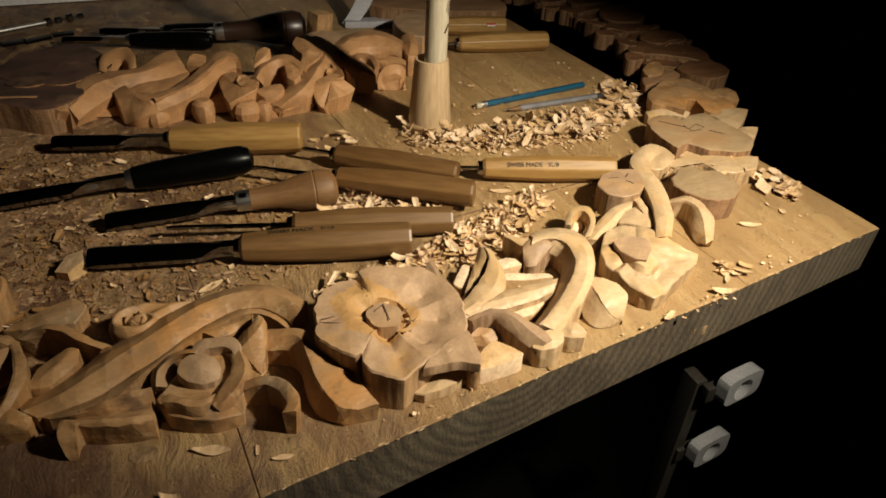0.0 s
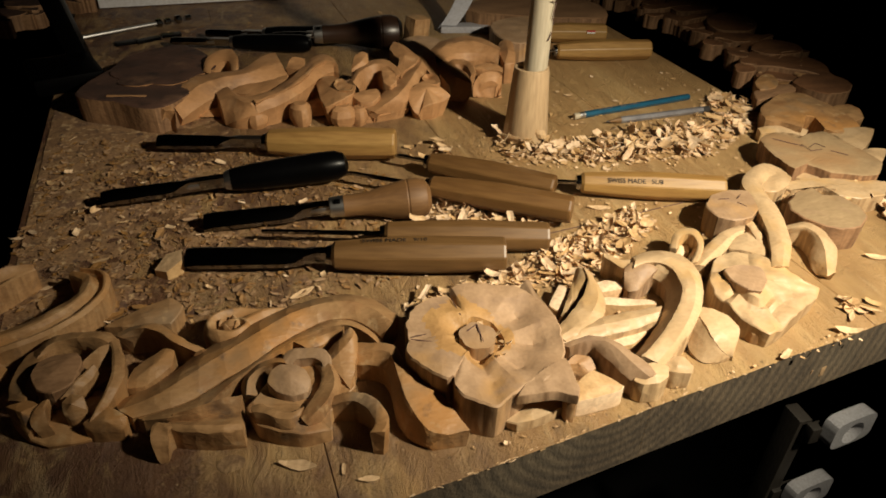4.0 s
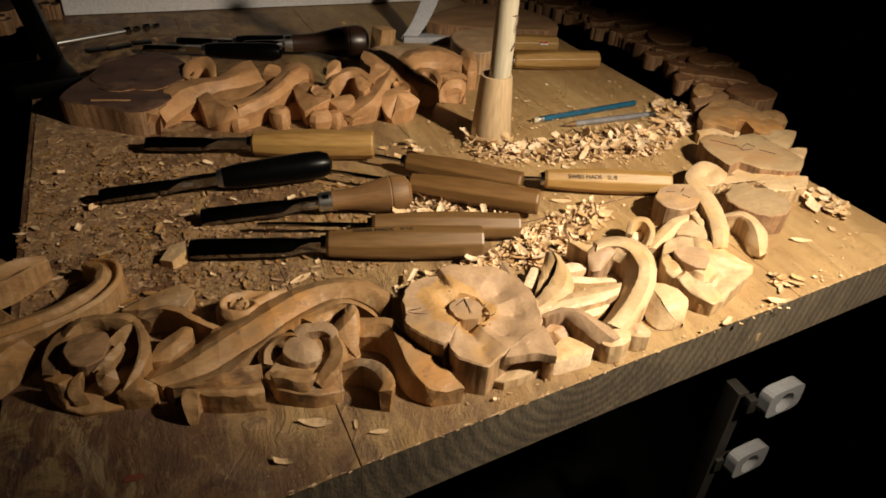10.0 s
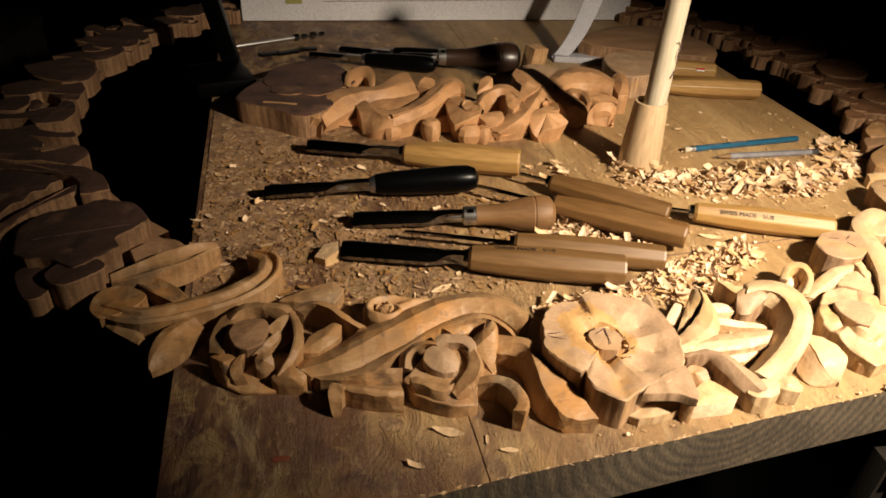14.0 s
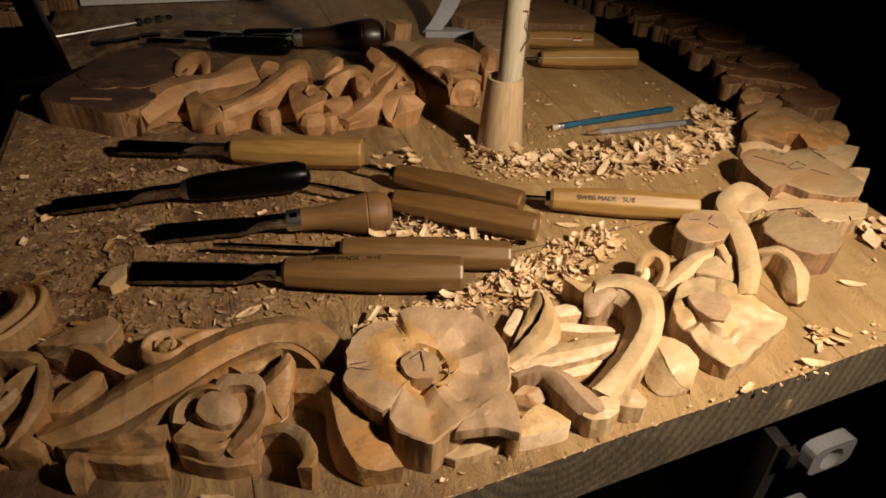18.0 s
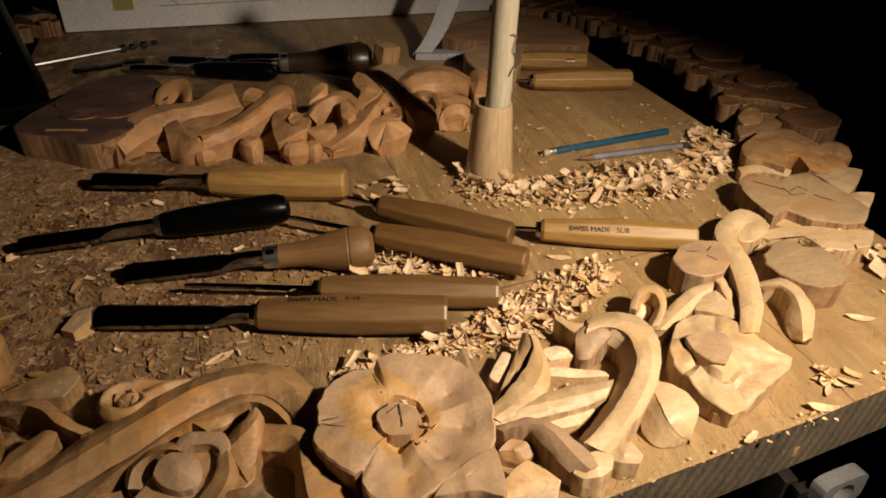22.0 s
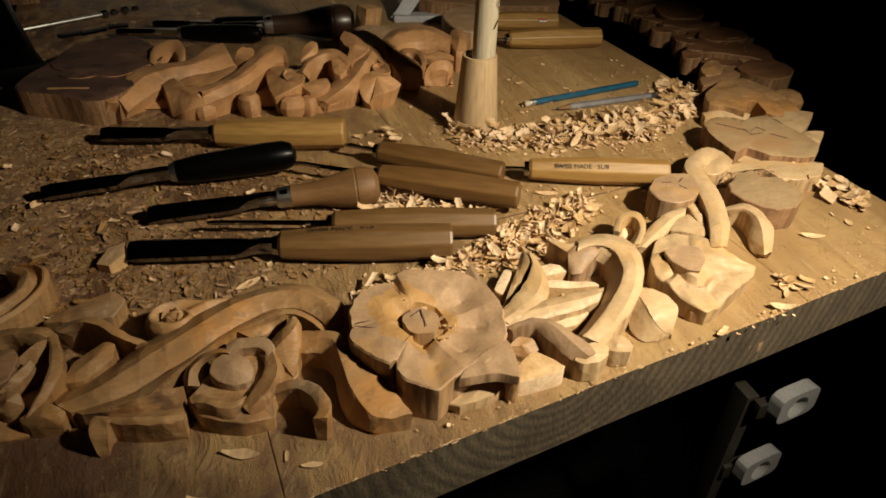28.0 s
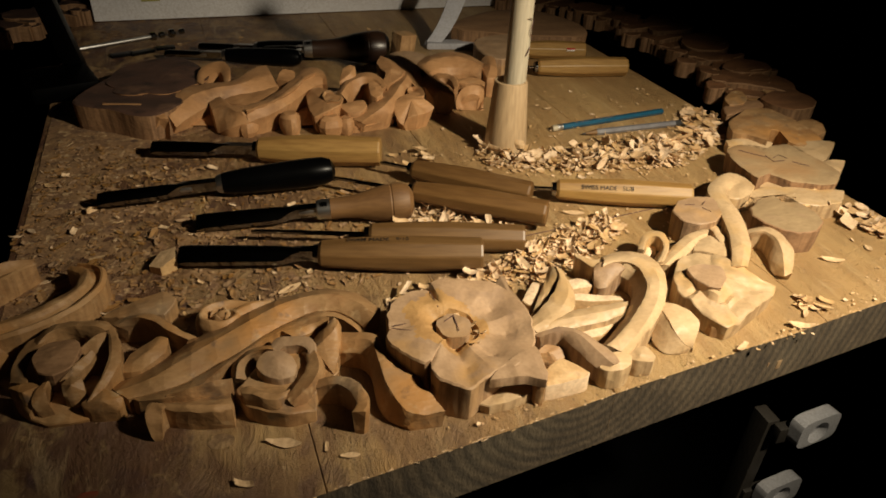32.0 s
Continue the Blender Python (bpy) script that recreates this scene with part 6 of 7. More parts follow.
cap("foot", panel, M_PANEL, [(-68.2, 441.4, 27), (-57.3, 445.4, 28), (-49.3, 434.0, 24), (-52.2, 441.5, 10), (-62.8, 444.7, 2), (-66.7, 437.9, 8)], (-58.2, 433.4, 25), inset=0.28)
rails("leaf", panel, M_PANEL, [[(-56.3, 458.8, 27), (-39.7, 503.6, 31), (-11.2, 516.7, 33), (17.9, 519.4, 34), (42.5, 547.4, 38), (57.3, 553.5, 39)], [(-50.1, 444.1, 22), (-32.4, 476.7, 30), (-8.0, 493.1, 33), (20.2, 498.7, 34), (42.0, 513.4, 36), (61.0, 525.1, 37)], [(-45.4, 445.6, 10), (-26.8, 462.6, 17), (-7.9, 478.7, 20), (18.7, 490.8, 22), (46.7, 497.7, 25), (68.1, 504.7, 26)]], label="long leaf sweeping across the ornament", inset=0.006)
rails("leaf_tip", panel, M_PANEL, [[(-23.7, 524.9, 32), (-21.0, 552.4, 36), (-7.2, 568.8, 40), (6.4, 569.5, 41), (14.8, 545.4, 39), (14.1, 523.5, 34)], [(-15.7, 513.4, 32), (-14.2, 538.0, 33), (-4.2, 547.9, 34), (3.2, 547.6, 35), (6.5, 531.8, 34), (6.3, 513.0, 32)]], inset=0.006)
rails("leaf", panel, M_PANEL, [[(-5.6, 495.0, 22), (17.7, 496.2, 25), (47.0, 499.1, 27), (66.0, 510.0, 28)], [(0.7, 483.3, 20), (21.8, 474.7, 22), (47.1, 477.7, 24), (68.0, 490.8, 25)]], inset=0.006)
rails("scroll", panel, M_PANEL, [[(-13.4, 493.2, 22), (-1.6, 494.7, 25), (17.1, 454.5, 27), (42.6, 457.1, 29), (68.2, 482.6, 32), (88.6, 515.3, 35), (97.9, 533.7, 37), (110.8, 540.0, 38), (121.4, 526.9, 38)], [(-7.0, 459.0, 22), (7.0, 455.7, 26), (22.9, 431.1, 28), (49.0, 436.5, 31), (74.2, 463.7, 34), (95.4, 494.8, 37), (104.6, 511.5, 38), (114.6, 514.2, 39), (123.5, 501.2, 38)], [(-3.2, 438.3, 3), (8.9, 426.1, 12), (29.2, 425.8, 19), (53.4, 433.1, 23), (78.9, 458.1, 26), (99.1, 485.0, 29), (109.2, 495.7, 30), (118.0, 500.1, 31), (123.8, 495.7, 31)]], label="grooved s-shaped scroll", inset=0.006)
rails("rib", panel, M_PANEL, [[(27.6, 431.7, 31), (54.5, 448.2, 33), (78.5, 473.7, 36), (97.2, 506.4, 39), (110.0, 519.5, 40)], [(30.0, 425.7, 31), (56.8, 441.9, 33), (80.7, 466.9, 36), (99.4, 499.0, 39), (112.1, 511.9, 40)]], z0=0.02, inset=0.006)
rails("horn", panel, M_PANEL, [[(66.5, 516.6, 32), (70.8, 524.3, 38), (76.1, 529.6, 41)], [(84.4, 503.2, 32), (88.8, 519.7, 36), (89.2, 528.6, 38)]], inset=0.006)
cap("cup", panel, M_PANEL, [(96.2, 480.1, 26), (101.5, 485.3, 30), (111.3, 485.1, 32), (120.6, 471.0, 33), (126.2, 457.3, 33), (135.5, 443.2, 33), (129.6, 428.1, 31), (118.8, 420.3, 29), (108.5, 417.8, 26), (99.2, 417.4, 22), (95.8, 439.0, 24)], (113.6, 442.8, 31), inset=0.28)
cap("ledge", panel, M_PANEL, [(128.6, 432.5, 28), (141.7, 437.3, 30), (156.9, 438.3, 31), (159.0, 427.2, 28), (148.7, 418.1, 24), (136.4, 420.3, 24)], (144.2, 427.4, 29), inset=0.06)
cap("post", panel, M_PANEL, [(168.1, 470.4, 39), (174.5, 473.4, 40), (181.3, 460.8, 38), (180.4, 446.0, 35), (172.3, 439.3, 32), (166.2, 447.2, 33)], (173.8, 453.9, 38), inset=0.06)
cap("hollow_bud", panel, M_CARVE, [(112.0, 450.9, 34), (116.2, 461.8, 35), (122.6, 461.3, 36), (126.4, 459.4, 34), (131.6, 457.6, 35), (134.1, 445.6, 34), (129.1, 433.7, 33), (121.3, 434.1, 34), (115.6, 437.0, 32)], (123.2, 463.4, 27), z0=0.02, inset=0.28)
rails("arch", panel, M_PANEL, [[(131.8, 473.5, 30), (143.2, 489.4, 36), (159.8, 500.3, 40), (176.6, 499.2, 42), (186.6, 481.7, 40), (188.3, 463.9, 37)], [(134.4, 459.3, 31), (144.2, 474.0, 36), (159.0, 487.3, 39), (173.6, 485.6, 40), (181.0, 472.5, 38), (181.8, 456.1, 36)], [(140.9, 458.3, 24), (148.3, 473.7, 25), (157.4, 479.4, 26), (166.2, 481.2, 26), (172.0, 467.8, 27), (174.9, 451.9, 28)]], inset=0.006)
cap("tab", panel, M_PANEL, [(136.9, 487.0, 36), (144.2, 509.8, 44), (153.6, 514.5, 47), (159.2, 509.0, 46), (157.0, 492.1, 38), (148.0, 488.6, 36)], (150.1, 493.6, 43), inset=0.28)
rails("stem", panel, M_PANEL, [[(139.3, 419.3, 18), (172.1, 448.6, 27), (198.6, 480.1, 36), (216.0, 501.9, 40)], [(148.3, 406.6, 18), (177.1, 424.0, 28), (201.0, 456.0, 36), (218.6, 486.9, 40)], [(157.1, 418.9, 8), (186.1, 423.6, 20), (206.4, 452.8, 28), (222.6, 481.4, 34)]], inset=0.006)
cap("wedge", panel, M_PANEL, [(187.7, 526.3, 45), (196.4, 541.8, 48), (203.9, 530.5, 48), (210.8, 508.1, 46), (216.1, 490.6, 44), (208.9, 481.5, 40), (194.8, 471.2, 37), (188.0, 458.5, 34), (186.0, 473.4, 38), (192.6, 492.9, 42), (189.2, 509.0, 43)], (202.8, 501.9, 46), inset=0.06)
cap("leaf_block", panel, M_PANEL, [(188.1, 432.3, 25), (197.2, 439.9, 30), (210.3, 446.9, 32), (223.6, 446.2, 32), (226.3, 431.8, 30), (235.0, 424.3, 23), (226.7, 418.8, 19), (212.8, 410.8, 21), (201.3, 412.8, 16), (197.0, 412.3, 9), (191.3, 416.3, 14)], (209.7, 429.1, 31), label="blunt leaf end", inset=0.28)
cap("lump", panel, M_PANEL, [(210.6, 455.6, 33), (216.5, 461.0, 35), (224.4, 457.0, 36), (228.1, 447.5, 35), (226.3, 435.2, 33), (218.1, 436.0, 32), (211.2, 445.1, 32)], (219.4, 460.2, 30), z0=0.02, inset=0.06)
rails("arch", panel, M_PANEL, [[(238.9, 550.0, 30), (261.4, 573.2, 35), (285.5, 576.7, 39), (302.5, 573.1, 40), (317.4, 558.5, 39), (329.3, 534.0, 36)], [(239.9, 526.4, 34), (258.5, 538.6, 39), (280.3, 544.6, 42), (296.2, 542.0, 42), (311.0, 529.1, 40), (320.9, 514.3, 37)], [(248.8, 510.6, 31), (267.1, 524.8, 33), (281.3, 527.5, 34), (294.4, 525.3, 34), (308.4, 518.0, 33), (318.7, 510.4, 31)], [(255.5, 511.0, 25), (271.1, 520.7, 26), (285.5, 524.1, 26), (297.4, 522.2, 26), (309.1, 514.4, 26), (317.4, 504.4, 25)]], label="broad ribbed fan of the ornament", inset=0.006)
rails("leaf", panel, M_PANEL, [[(251.5, 504.5, 29), (261.3, 507.6, 34), (272.4, 498.3, 36), (277.7, 481.8, 35), (277.4, 467.0, 32)], [(254.5, 487.7, 27), (261.4, 495.5, 31), (269.6, 491.4, 32), (272.1, 479.3, 31), (271.4, 465.6, 29)], [(260.7, 485.7, 18), (265.8, 491.0, 21), (269.8, 491.2, 22), (270.6, 483.2, 21), (269.2, 471.4, 19)]], inset=0.006)
rails("leaf", panel, M_PANEL, [[(280.4, 486.9, 31), (293.6, 487.4, 34), (305.7, 483.5, 34), (312.3, 473.4, 32)], [(278.7, 477.4, 30), (290.3, 474.5, 31), (301.9, 469.0, 31), (308.1, 462.8, 29)], [(282.1, 482.1, 22), (291.9, 474.3, 23), (302.8, 470.7, 23), (308.2, 466.3, 21)]], inset=0.006)
rails("c_scroll", panel, M_PANEL, [[(275.6, 466.5, 3), (275.3, 469.4, 14), (281.1, 472.7, 23), (289.6, 471.2, 29), (300.5, 468.4, 30), (307.4, 462.2, 26), (309.2, 463.6, 14), (307.7, 460.9, 3)], [(282.4, 464.5, 2), (282.2, 467.3, 9), (285.3, 465.2, 17), (293.2, 463.8, 21), (300.7, 462.5, 19), (304.5, 465.1, 11), (305.1, 466.4, 5), (303.7, 460.7, 2)]], inset=0.006)
cap("leaf_back", panel, M_PANEL, [(211.4, 573.9, 36), (225.3, 574.1, 38), (236.8, 553.3, 38), (242.9, 528.0, 36), (239.9, 505.5, 32), (241.2, 485.6, 26), (230.3, 482.2, 24), (223.9, 496.4, 31), (219.0, 520.3, 36)], (231.6, 517.3, 35), inset=0.06)
cap("leaf_back", panel, M_PANEL, [(240.0, 506.4, 29), (251.4, 513.9, 31), (259.1, 496.8, 30), (269.1, 472.1, 28), (269.1, 455.4, 24), (266.8, 449.7, 12), (259.0, 453.5, 3), (247.5, 459.5, 4), (244.2, 462.4, 19), (239.1, 481.6, 25)], (253.9, 467.0, 27), inset=0.28)
cap("tip", panel, M_PANEL, [(335.6, 560.6, 31), (345.8, 566.3, 35), (351.2, 550.3, 35), (344.9, 521.7, 31), (338.7, 504.6, 25), (325.2, 503.1, 25), (327.2, 530.4, 29)], (336.1, 523.6, 35), inset=0.06)
rails("strip", panel, M_PANEL, [[(147.6, 425.8, 12), (169.6, 434.0, 13), (189.7, 441.6, 12)], [(149.6, 413.1, 10), (170.1, 420.5, 10), (190.1, 428.4, 10)]], inset=0.006)
part("knob", knob_bm((0.0281, 0.4359), 0.0135, 0.0200), M_PANEL, panel)
part("knob", knob_bm((0.0745, 0.4302), 0.0120, 0.0250), M_PANEL, panel)
part("knob", knob_bm((0.1167, 0.4198), 0.0140, 0.0240), M_PANEL, panel)
part("knob", knob_bm((0.1337, 0.4195), 0.0100, 0.0200), M_PANEL, panel)
part("knob", knob_bm((0.1518, 0.4386), 0.0090, 0.0150), M_PANEL, panel)
slab("plug", [(0.208, 0.566), (0.228, 0.548), (0.256, 0.558), (0.262, 0.586), (0.238, 0.602), (0.212, 0.590)], 0.033, panel, M_TOP, per=3, top=lambda f, a: 1.0 + 0.06 * f * math.cos(a - 0.6))
slab("blank_block", [(0.350, 0.640), (0.386, 0.672), (0.440, 0.676), (0.428, 0.630), (0.400, 0.570), (0.352, 0.566)], 0.031, panel, M_TOP, per=3)
block = thing("wood_block", "sawn pine offcut with a round disc shape lying flat", "wood block")
slab("offcut", [(0.345, 0.740), (0.420, 0.690), (0.528, 0.660), (0.560, 0.735), (0.510, 0.830), (0.420, 0.820)], 0.028, block, M_BLANK, per=3)
chunk = thing("wood_block", "small upright wedge of pale wood standing among the tools", "wood block")
part("wedge", box_bm(0.026, 0.022, 0.050, 0.002, pose(0.244, 0.632, 0.025, 4, 6, 25)), M_CARVE, chunk)

M_DARKWOOD = mat("dark_stained_wood", (0.035, 0.017, 0.010), (0.02, 0.01, 0.006), 50, GRAIN_X, 0.35, 0.08)
# ---- tools and oddments at the back ----
carving_tool("black chisel lying in the dark behind the carving", (-0.030, 0.742), (0.050, 0.718), (0.150, 0.684), 0.010, 0.012, 0.014, "black", M_BLACK, 0.006, radius=0.013)
carving_tool("second dark chisel with black handle", (-0.072, 0.716), (0.006, 0.690), (0.108, 0.660), 0.010, 0.012, 0.013, "black", M_BLACK, 0.006, radius=0.012)
carving_tool("dark brown bulb-handled gouge at the back", (0.060, 0.690), (0.125, 0.676), (0.232, 0.664), 0.016, 0.020, 0.022, "bulb", M_DARKWOOD, 0.008, radius=0.020)
rod = thing("steel_rod", "thin bright steel rod with small clamping fittings", "steel rod", m=along((-0.202, 0.758), (-0.050, 0.846), 0.006, 0.006)[0])
part("shaft", lathe_bm([(0, 0.0022), (0.001, 0.0030), (0.118, 0.0030)], 12), M_BRIGHT, rod)
for x, r in ((0.120, 0.006), (0.134, 0.0045), (0.150, 0.006), (0.166, 0.004)):
    part("fitting", lathe_bm([(x - 0.004, r * 0.8), (x - 0.003, r), (x + 0.003, r), (x + 0.004, r * 0.8)], 10), M_STEEL, rod)
for c, turn, sx in (((-0.134, 0.744), 20, 0.03), ((-0.108, 0.752), 30, 0.034), ((-0.078, 0.770), 12, 0.026)):
    bit = thing("metal_plate", "small flat black metal plate lying on the board", "metal plate", "black plates", m=pose(*c, 0.002, 0, 0, turn))
    part("plate", box_bm(sx, 0.012, 0.004, 0.0008), M_BLACK, bit)
strip = thing("saw_blade", "pale grey curved blade rising from a flat grey handle", "saw blade")
bm = bmesh.new()
rows = []
for i in range(11):
    t = i / 10
    p = Vector((0.310 + 0.075 * t, 0.722 + 0.03 * t + 0.03 * t * t, 0.006 + 0.13 * t - 0.02 * math.sin(t * 3.1)))
    w = 0.011 + 0.004 * t
    rows.append([bm.verts.new(p + Vector(d)) for d in ((-w, 0.003, 0), (w, -0.003, 0), (w, -0.0045, 0), (-w, 0.0015, 0))])
for r, q in zip(rows, rows[1:]):
    for k in range(4):
        bm.faces.new((r[k], r[(k + 1) % 4], q[(k + 1) % 4], q[k]))
bm.faces.new(rows[0])
bm.faces.new(rows[-1][::-1])
part("blade", bm, M_SLATE, strip)
part("handle", box_bm(0.085, 0.024, 0.010, 0.003, pose(0.345, 0.722, 0.005, 0, 0, -8)), M_SLATE, strip)
clamp = thing("bench_clamp", "black iron clamp gripping the side of the board", "clamp")
part("foot", box_bm(0.075, 0.085, 0.020, 0.006, pose(-0.186, 0.610, 0.010, 0, 0, 20)), M_BLACK, clamp)
part("arm", box_bm(0.024, 0.020, 0.36, 0.005, pose(-0.216, 0.690, 0.17, -10, -14, 0)), M_BLACK, clamp)
for m, size in ((pose(-0.86, 0.75, -0.56), (0.5, 0.55, 0.52)), (pose(-1.35, 1.75, -0.56), (0.7, 0.7, 0.52))):
    crate = thing("storage_box", "plain dark grey box standing in the dark", "box", "boxes on the floor", m=m)
    part("carton", box_bm(*size, 0.004), M_LEG, crate)
    part("lid", box_bm(size[0] + 0.012, size[1] + 0.012, 0.03, 0.003, pose(0, 0, size[2] / 2 - 0.012)), M_LEG, crate)

# loose wedge chip by the gouge's edge
wedge = thing("wood_wedge", "small pale cut wedge of wood beside a gouge", "wood wedge", m=pose(-0.041, 0.184, 0))
slab("cut_wedge", [(-0.011, -0.002), (-0.002, -0.009), (0.009, -0.004), (0.009, 0.008), (-0.003, 0.010)], 0.014, wedge, M_CHIP, per=1, top=lambda f, a: 0.72 + 0.30 * math.cos(a - 0.5) * f)


# ---- shavings, chips and dust ----
def curl_chip(rr, length, width, bend, thick=0.0004, pointed=False):
    """Vertices and faces of one curled shaving, lying at the origin."""
    nl, nw = 6, 3
    top, low = [], []
    radius = length / max(bend, 0.05)
    taper, lean, skew = rr.choice((0.3, 0.65, 0.9, 1.0)), rr.uniform(0.3, 0.7), rr.uniform(-0.6, 0.6)
    if pointed:
        taper, skew = 0.2, 0.1
    for i in range(nl):
        t = i / (nl - 1)
        a = (t - 0.5) * bend
        wd = width * (taper + (1 - taper) * math.sin(math.pi * (t ** (0.6 + lean)))) * rr.uniform(0.85, 1.1)
        for k in range(nw):
            u = (k / (nw - 1) - 0.5) * wd
            x, z = radius * math.sin(a), radius * (1 - math.cos(a))
            z += u * u / max(width, 0.001) * 0.5 + rr.uniform(-1, 1) * 0.0002
            top.append((x + u * skew, u, z + thick))
            low.append((x + u * skew, u, z))
    v = top + low
    f = []
    n = nl * nw
    for i in range(nl - 1):
        for k in range(nw - 1):
            a, b, c, d = i * nw + k, i * nw + k + 1, (i + 1) * nw + k + 1, (i + 1) * nw + k
            f += [(a, b, c, d), (n + d, n + c, n + b, n + a)]
        for k in (0, nw - 1):
            a, b = i * nw + k, (i + 1) * nw + k
            f.append((a, b, n + b, n + a))
    for i in (0, nl - 1):
        for k in range(nw - 1):
            a, b = i * nw + k, i * nw + k + 1
            f.append((a, b, n + b, n + a))
    return v, f


def inside(p, poly):
    hit = False
    for (x1, y1), (x2, y2) in zip(poly, poly[1:] + poly[:1]):
        if (y1 > p[1]) != (y2 > p[1]) and p[0] < (x2 - x1) * (p[1] - y1) / (y2 - y1) + x1:
            hit = not hit
    return hit


def pile(label, poly, count, size, high, seed, name="wood_shavings", material=None, bend=(0.2, 1.5), tilt=25, slim=(0.35, 0.9)):
    rr = random.Random(seed)
    xs, ys = [p[0] for p in poly], [p[1] for p in poly]
    verts, faces = [], []
    done = 0
    while done < count:
        p = (rr.uniform(min(xs), max(xs)), rr.uniform(min(ys), max(ys)))
        if not inside(p, poly) or math.hypot(p[0] - 0.302, p[1] - 0.352) < 0.024:
            continue
        done += 1
        s = rr.uniform(*size) * (0.6 if rr.random() < 0.35 else 1.0)
        v, f = curl_chip(rr, s, s * rr.uniform(*slim), rr.uniform(*bend))
        e = Euler((radians(rr.gauss(0, tilt)), radians(rr.gauss(0, tilt * 0.6)), rr.uniform(0, 6.28))).to_matrix()
        w = [e @ Vector(q) for q in v]
        base = min(q.z for q in w)
        lift = high * rr.random() ** 1.6
        n0 = len(verts)
        verts += [(q.x + p[0], q.y + p[1], q.z - base + 0.0006 + lift) for q in w]
        faces += [tuple(n0 + k for k in q) for q in f]
    me = bpy.data.meshes.new(name)
    me.from_pydata(verts, [], faces)
    me.materials.append(material or M_CHIP)
    return tagged(new(name, me), label, "shavings", kind="stuff")


pile("heap of pale curled wood shavings round the peg stand", [(0.262, 0.318), (0.268, 0.362), (0.290, 0.335), (0.350, 0.325), (0.420, 0.342), (0.480, 0.335), (0.470, 0.275), (0.350, 0.278), (0.270, 0.300)], 360, (0.006, 0.018), 0.009, 1, bend=(0.2, 1.9), tilt=36, slim=(0.2, 0.7))
pile("pale shavings strewn beside the pencils", [(0.450, 0.330), (0.530, 0.352), (0.545, 0.400), (0.570, 0.425), (0.588, 0.390), (0.560, 0.330), (0.500, 0.290)], 170, (0.007, 0.018), 0.004, 2, bend=(0.1, 1.0), slim=(0.25, 0.7))
pile("small pale shavings between the tool handles", [(0.130, 0.212), (0.168, 0.240), (0.200, 0.238), (0.246, 0.196), (0.262, 0.178), (0.180, 0.196)], 80, (0.006, 0.015), 0.006, 3, bend=(0.2, 1.9), tilt=34, slim=(0.2, 0.7))
pile("narrow curled shavings in front of the gouge handles", [(0.120, 0.108), (0.200, 0.128), (0.262, 0.160), (0.335, 0.190), (0.345, 0.165), (0.290, 0.130), (0.235, 0.105), (0.180, 0.108)], 300, (0.005, 0.014), 0.008, 4, bend=(0.2, 1.9), tilt=34, slim=(0.2, 0.7))
pile("few shavings under the yellow handle", [(0.145, 0.350), (0.185, 0.310), (0.240, 0.330), (0.220, 0.352)], 12, (0.006, 0.013), 0.006, 5)
pile("shavings scattered at the corner of the board", [(0.575, 0.180), (0.596, 0.135), (0.570, 0.098), (0.545, 0.135)], 36, (0.007, 0.016), 0.004, 6)
pile("small knot of curled chips near the front edge of the board", [(0.415, 0.024), (0.440, 0.024), (0.448, 0.040), (0.424, 0.046)], 9, (0.007, 0.015), 0.001, 41, bend=(0.5, 1.5), tilt=22)
pile("torn shavings caught between the sawn blanks", [(0.455, 0.168), (0.500, 0.170), (0.545, 0.172), (0.560, 0.150), (0.520, 0.140), (0.505, 0.160), (0.470, 0.164)], 26, (0.005, 0.014), 0.016, 42, bend=(0.2, 1.0), tilt=30, slim=(0.15, 0.5))
pile("white raw crumbs in the cut ground of the frame", [(0.200, 0.060), (0.235, 0.095), (0.262, 0.070), (0.280, 0.062), (0.270, 0.040), (0.225, 0.030)], 60, (0.002, 0.008), 0.009, 43, "wood_crumbs", M_CHIP, (0.1, 0.8), 25, (0.2, 0.7))
pile("scattered single chips over the board", [(0.0, 0.03), (0.58, 0.05), (0.58, 0.5), (0.45, 0.52), (-0.14, 0.40)], 52, (0.004, 0.010), 0.0, 7, tilt=12)
DUST = [(-0.145, 0.10), (0.02, 0.12), (0.12, 0.14), (0.14, 0.30), (0.03, 0.38), (-0.165, 0.45), (-0.160, 0.25)]
pile("brown trodden chips and splinters covering the board", DUST, 2300, (0.0012, 0.0060), 0.0002, 8, "chip_litter", M_DUST, (0.02, 0.3), 4, (0.15, 0.7))
pile("larger brown flakes trodden into the board", DUST, 240, (0.005, 0.012), 0.001, 14, "chip_litter", M_DUST, (0.1, 0.8), 12, (0.2, 0.7))
pile("pale crumbs lying at the back of the board", [(-0.10, 0.78), (0.26, 0.80), (0.30, 0.86), (-0.05, 0.86)], 16, (0.003, 0.007), 0, 15, "wood_crumbs", M_CHIP, (0.1, 0.5), 8)
pile("pale crumbs beside the carved ornament", [(0.25, 0.40), (0.56, 0.42), (0.54, 0.52), (0.36, 0.48)], 34, (0.002, 0.007), 0, 16, "wood_crumbs", M_CHIP, (0.1, 0.5), 8)
pile("pale splinters and crumbs among the litter", DUST, 80, (0.004, 0.012), 0.002, 9, "chip_litter", M_CHIP, (0.1, 1.2), 20, (0.15, 0.6))
pile("fine crumbs of wood round the shavings", [(0.10, 0.10), (0.38, 0.14), (0.58, 0.15), (0.58, 0.42), (0.20, 0.36)], 420, (0.0015, 0.004), 0.0005, 10, "wood_crumbs", M_CHIP, (0.1, 0.6), 10)
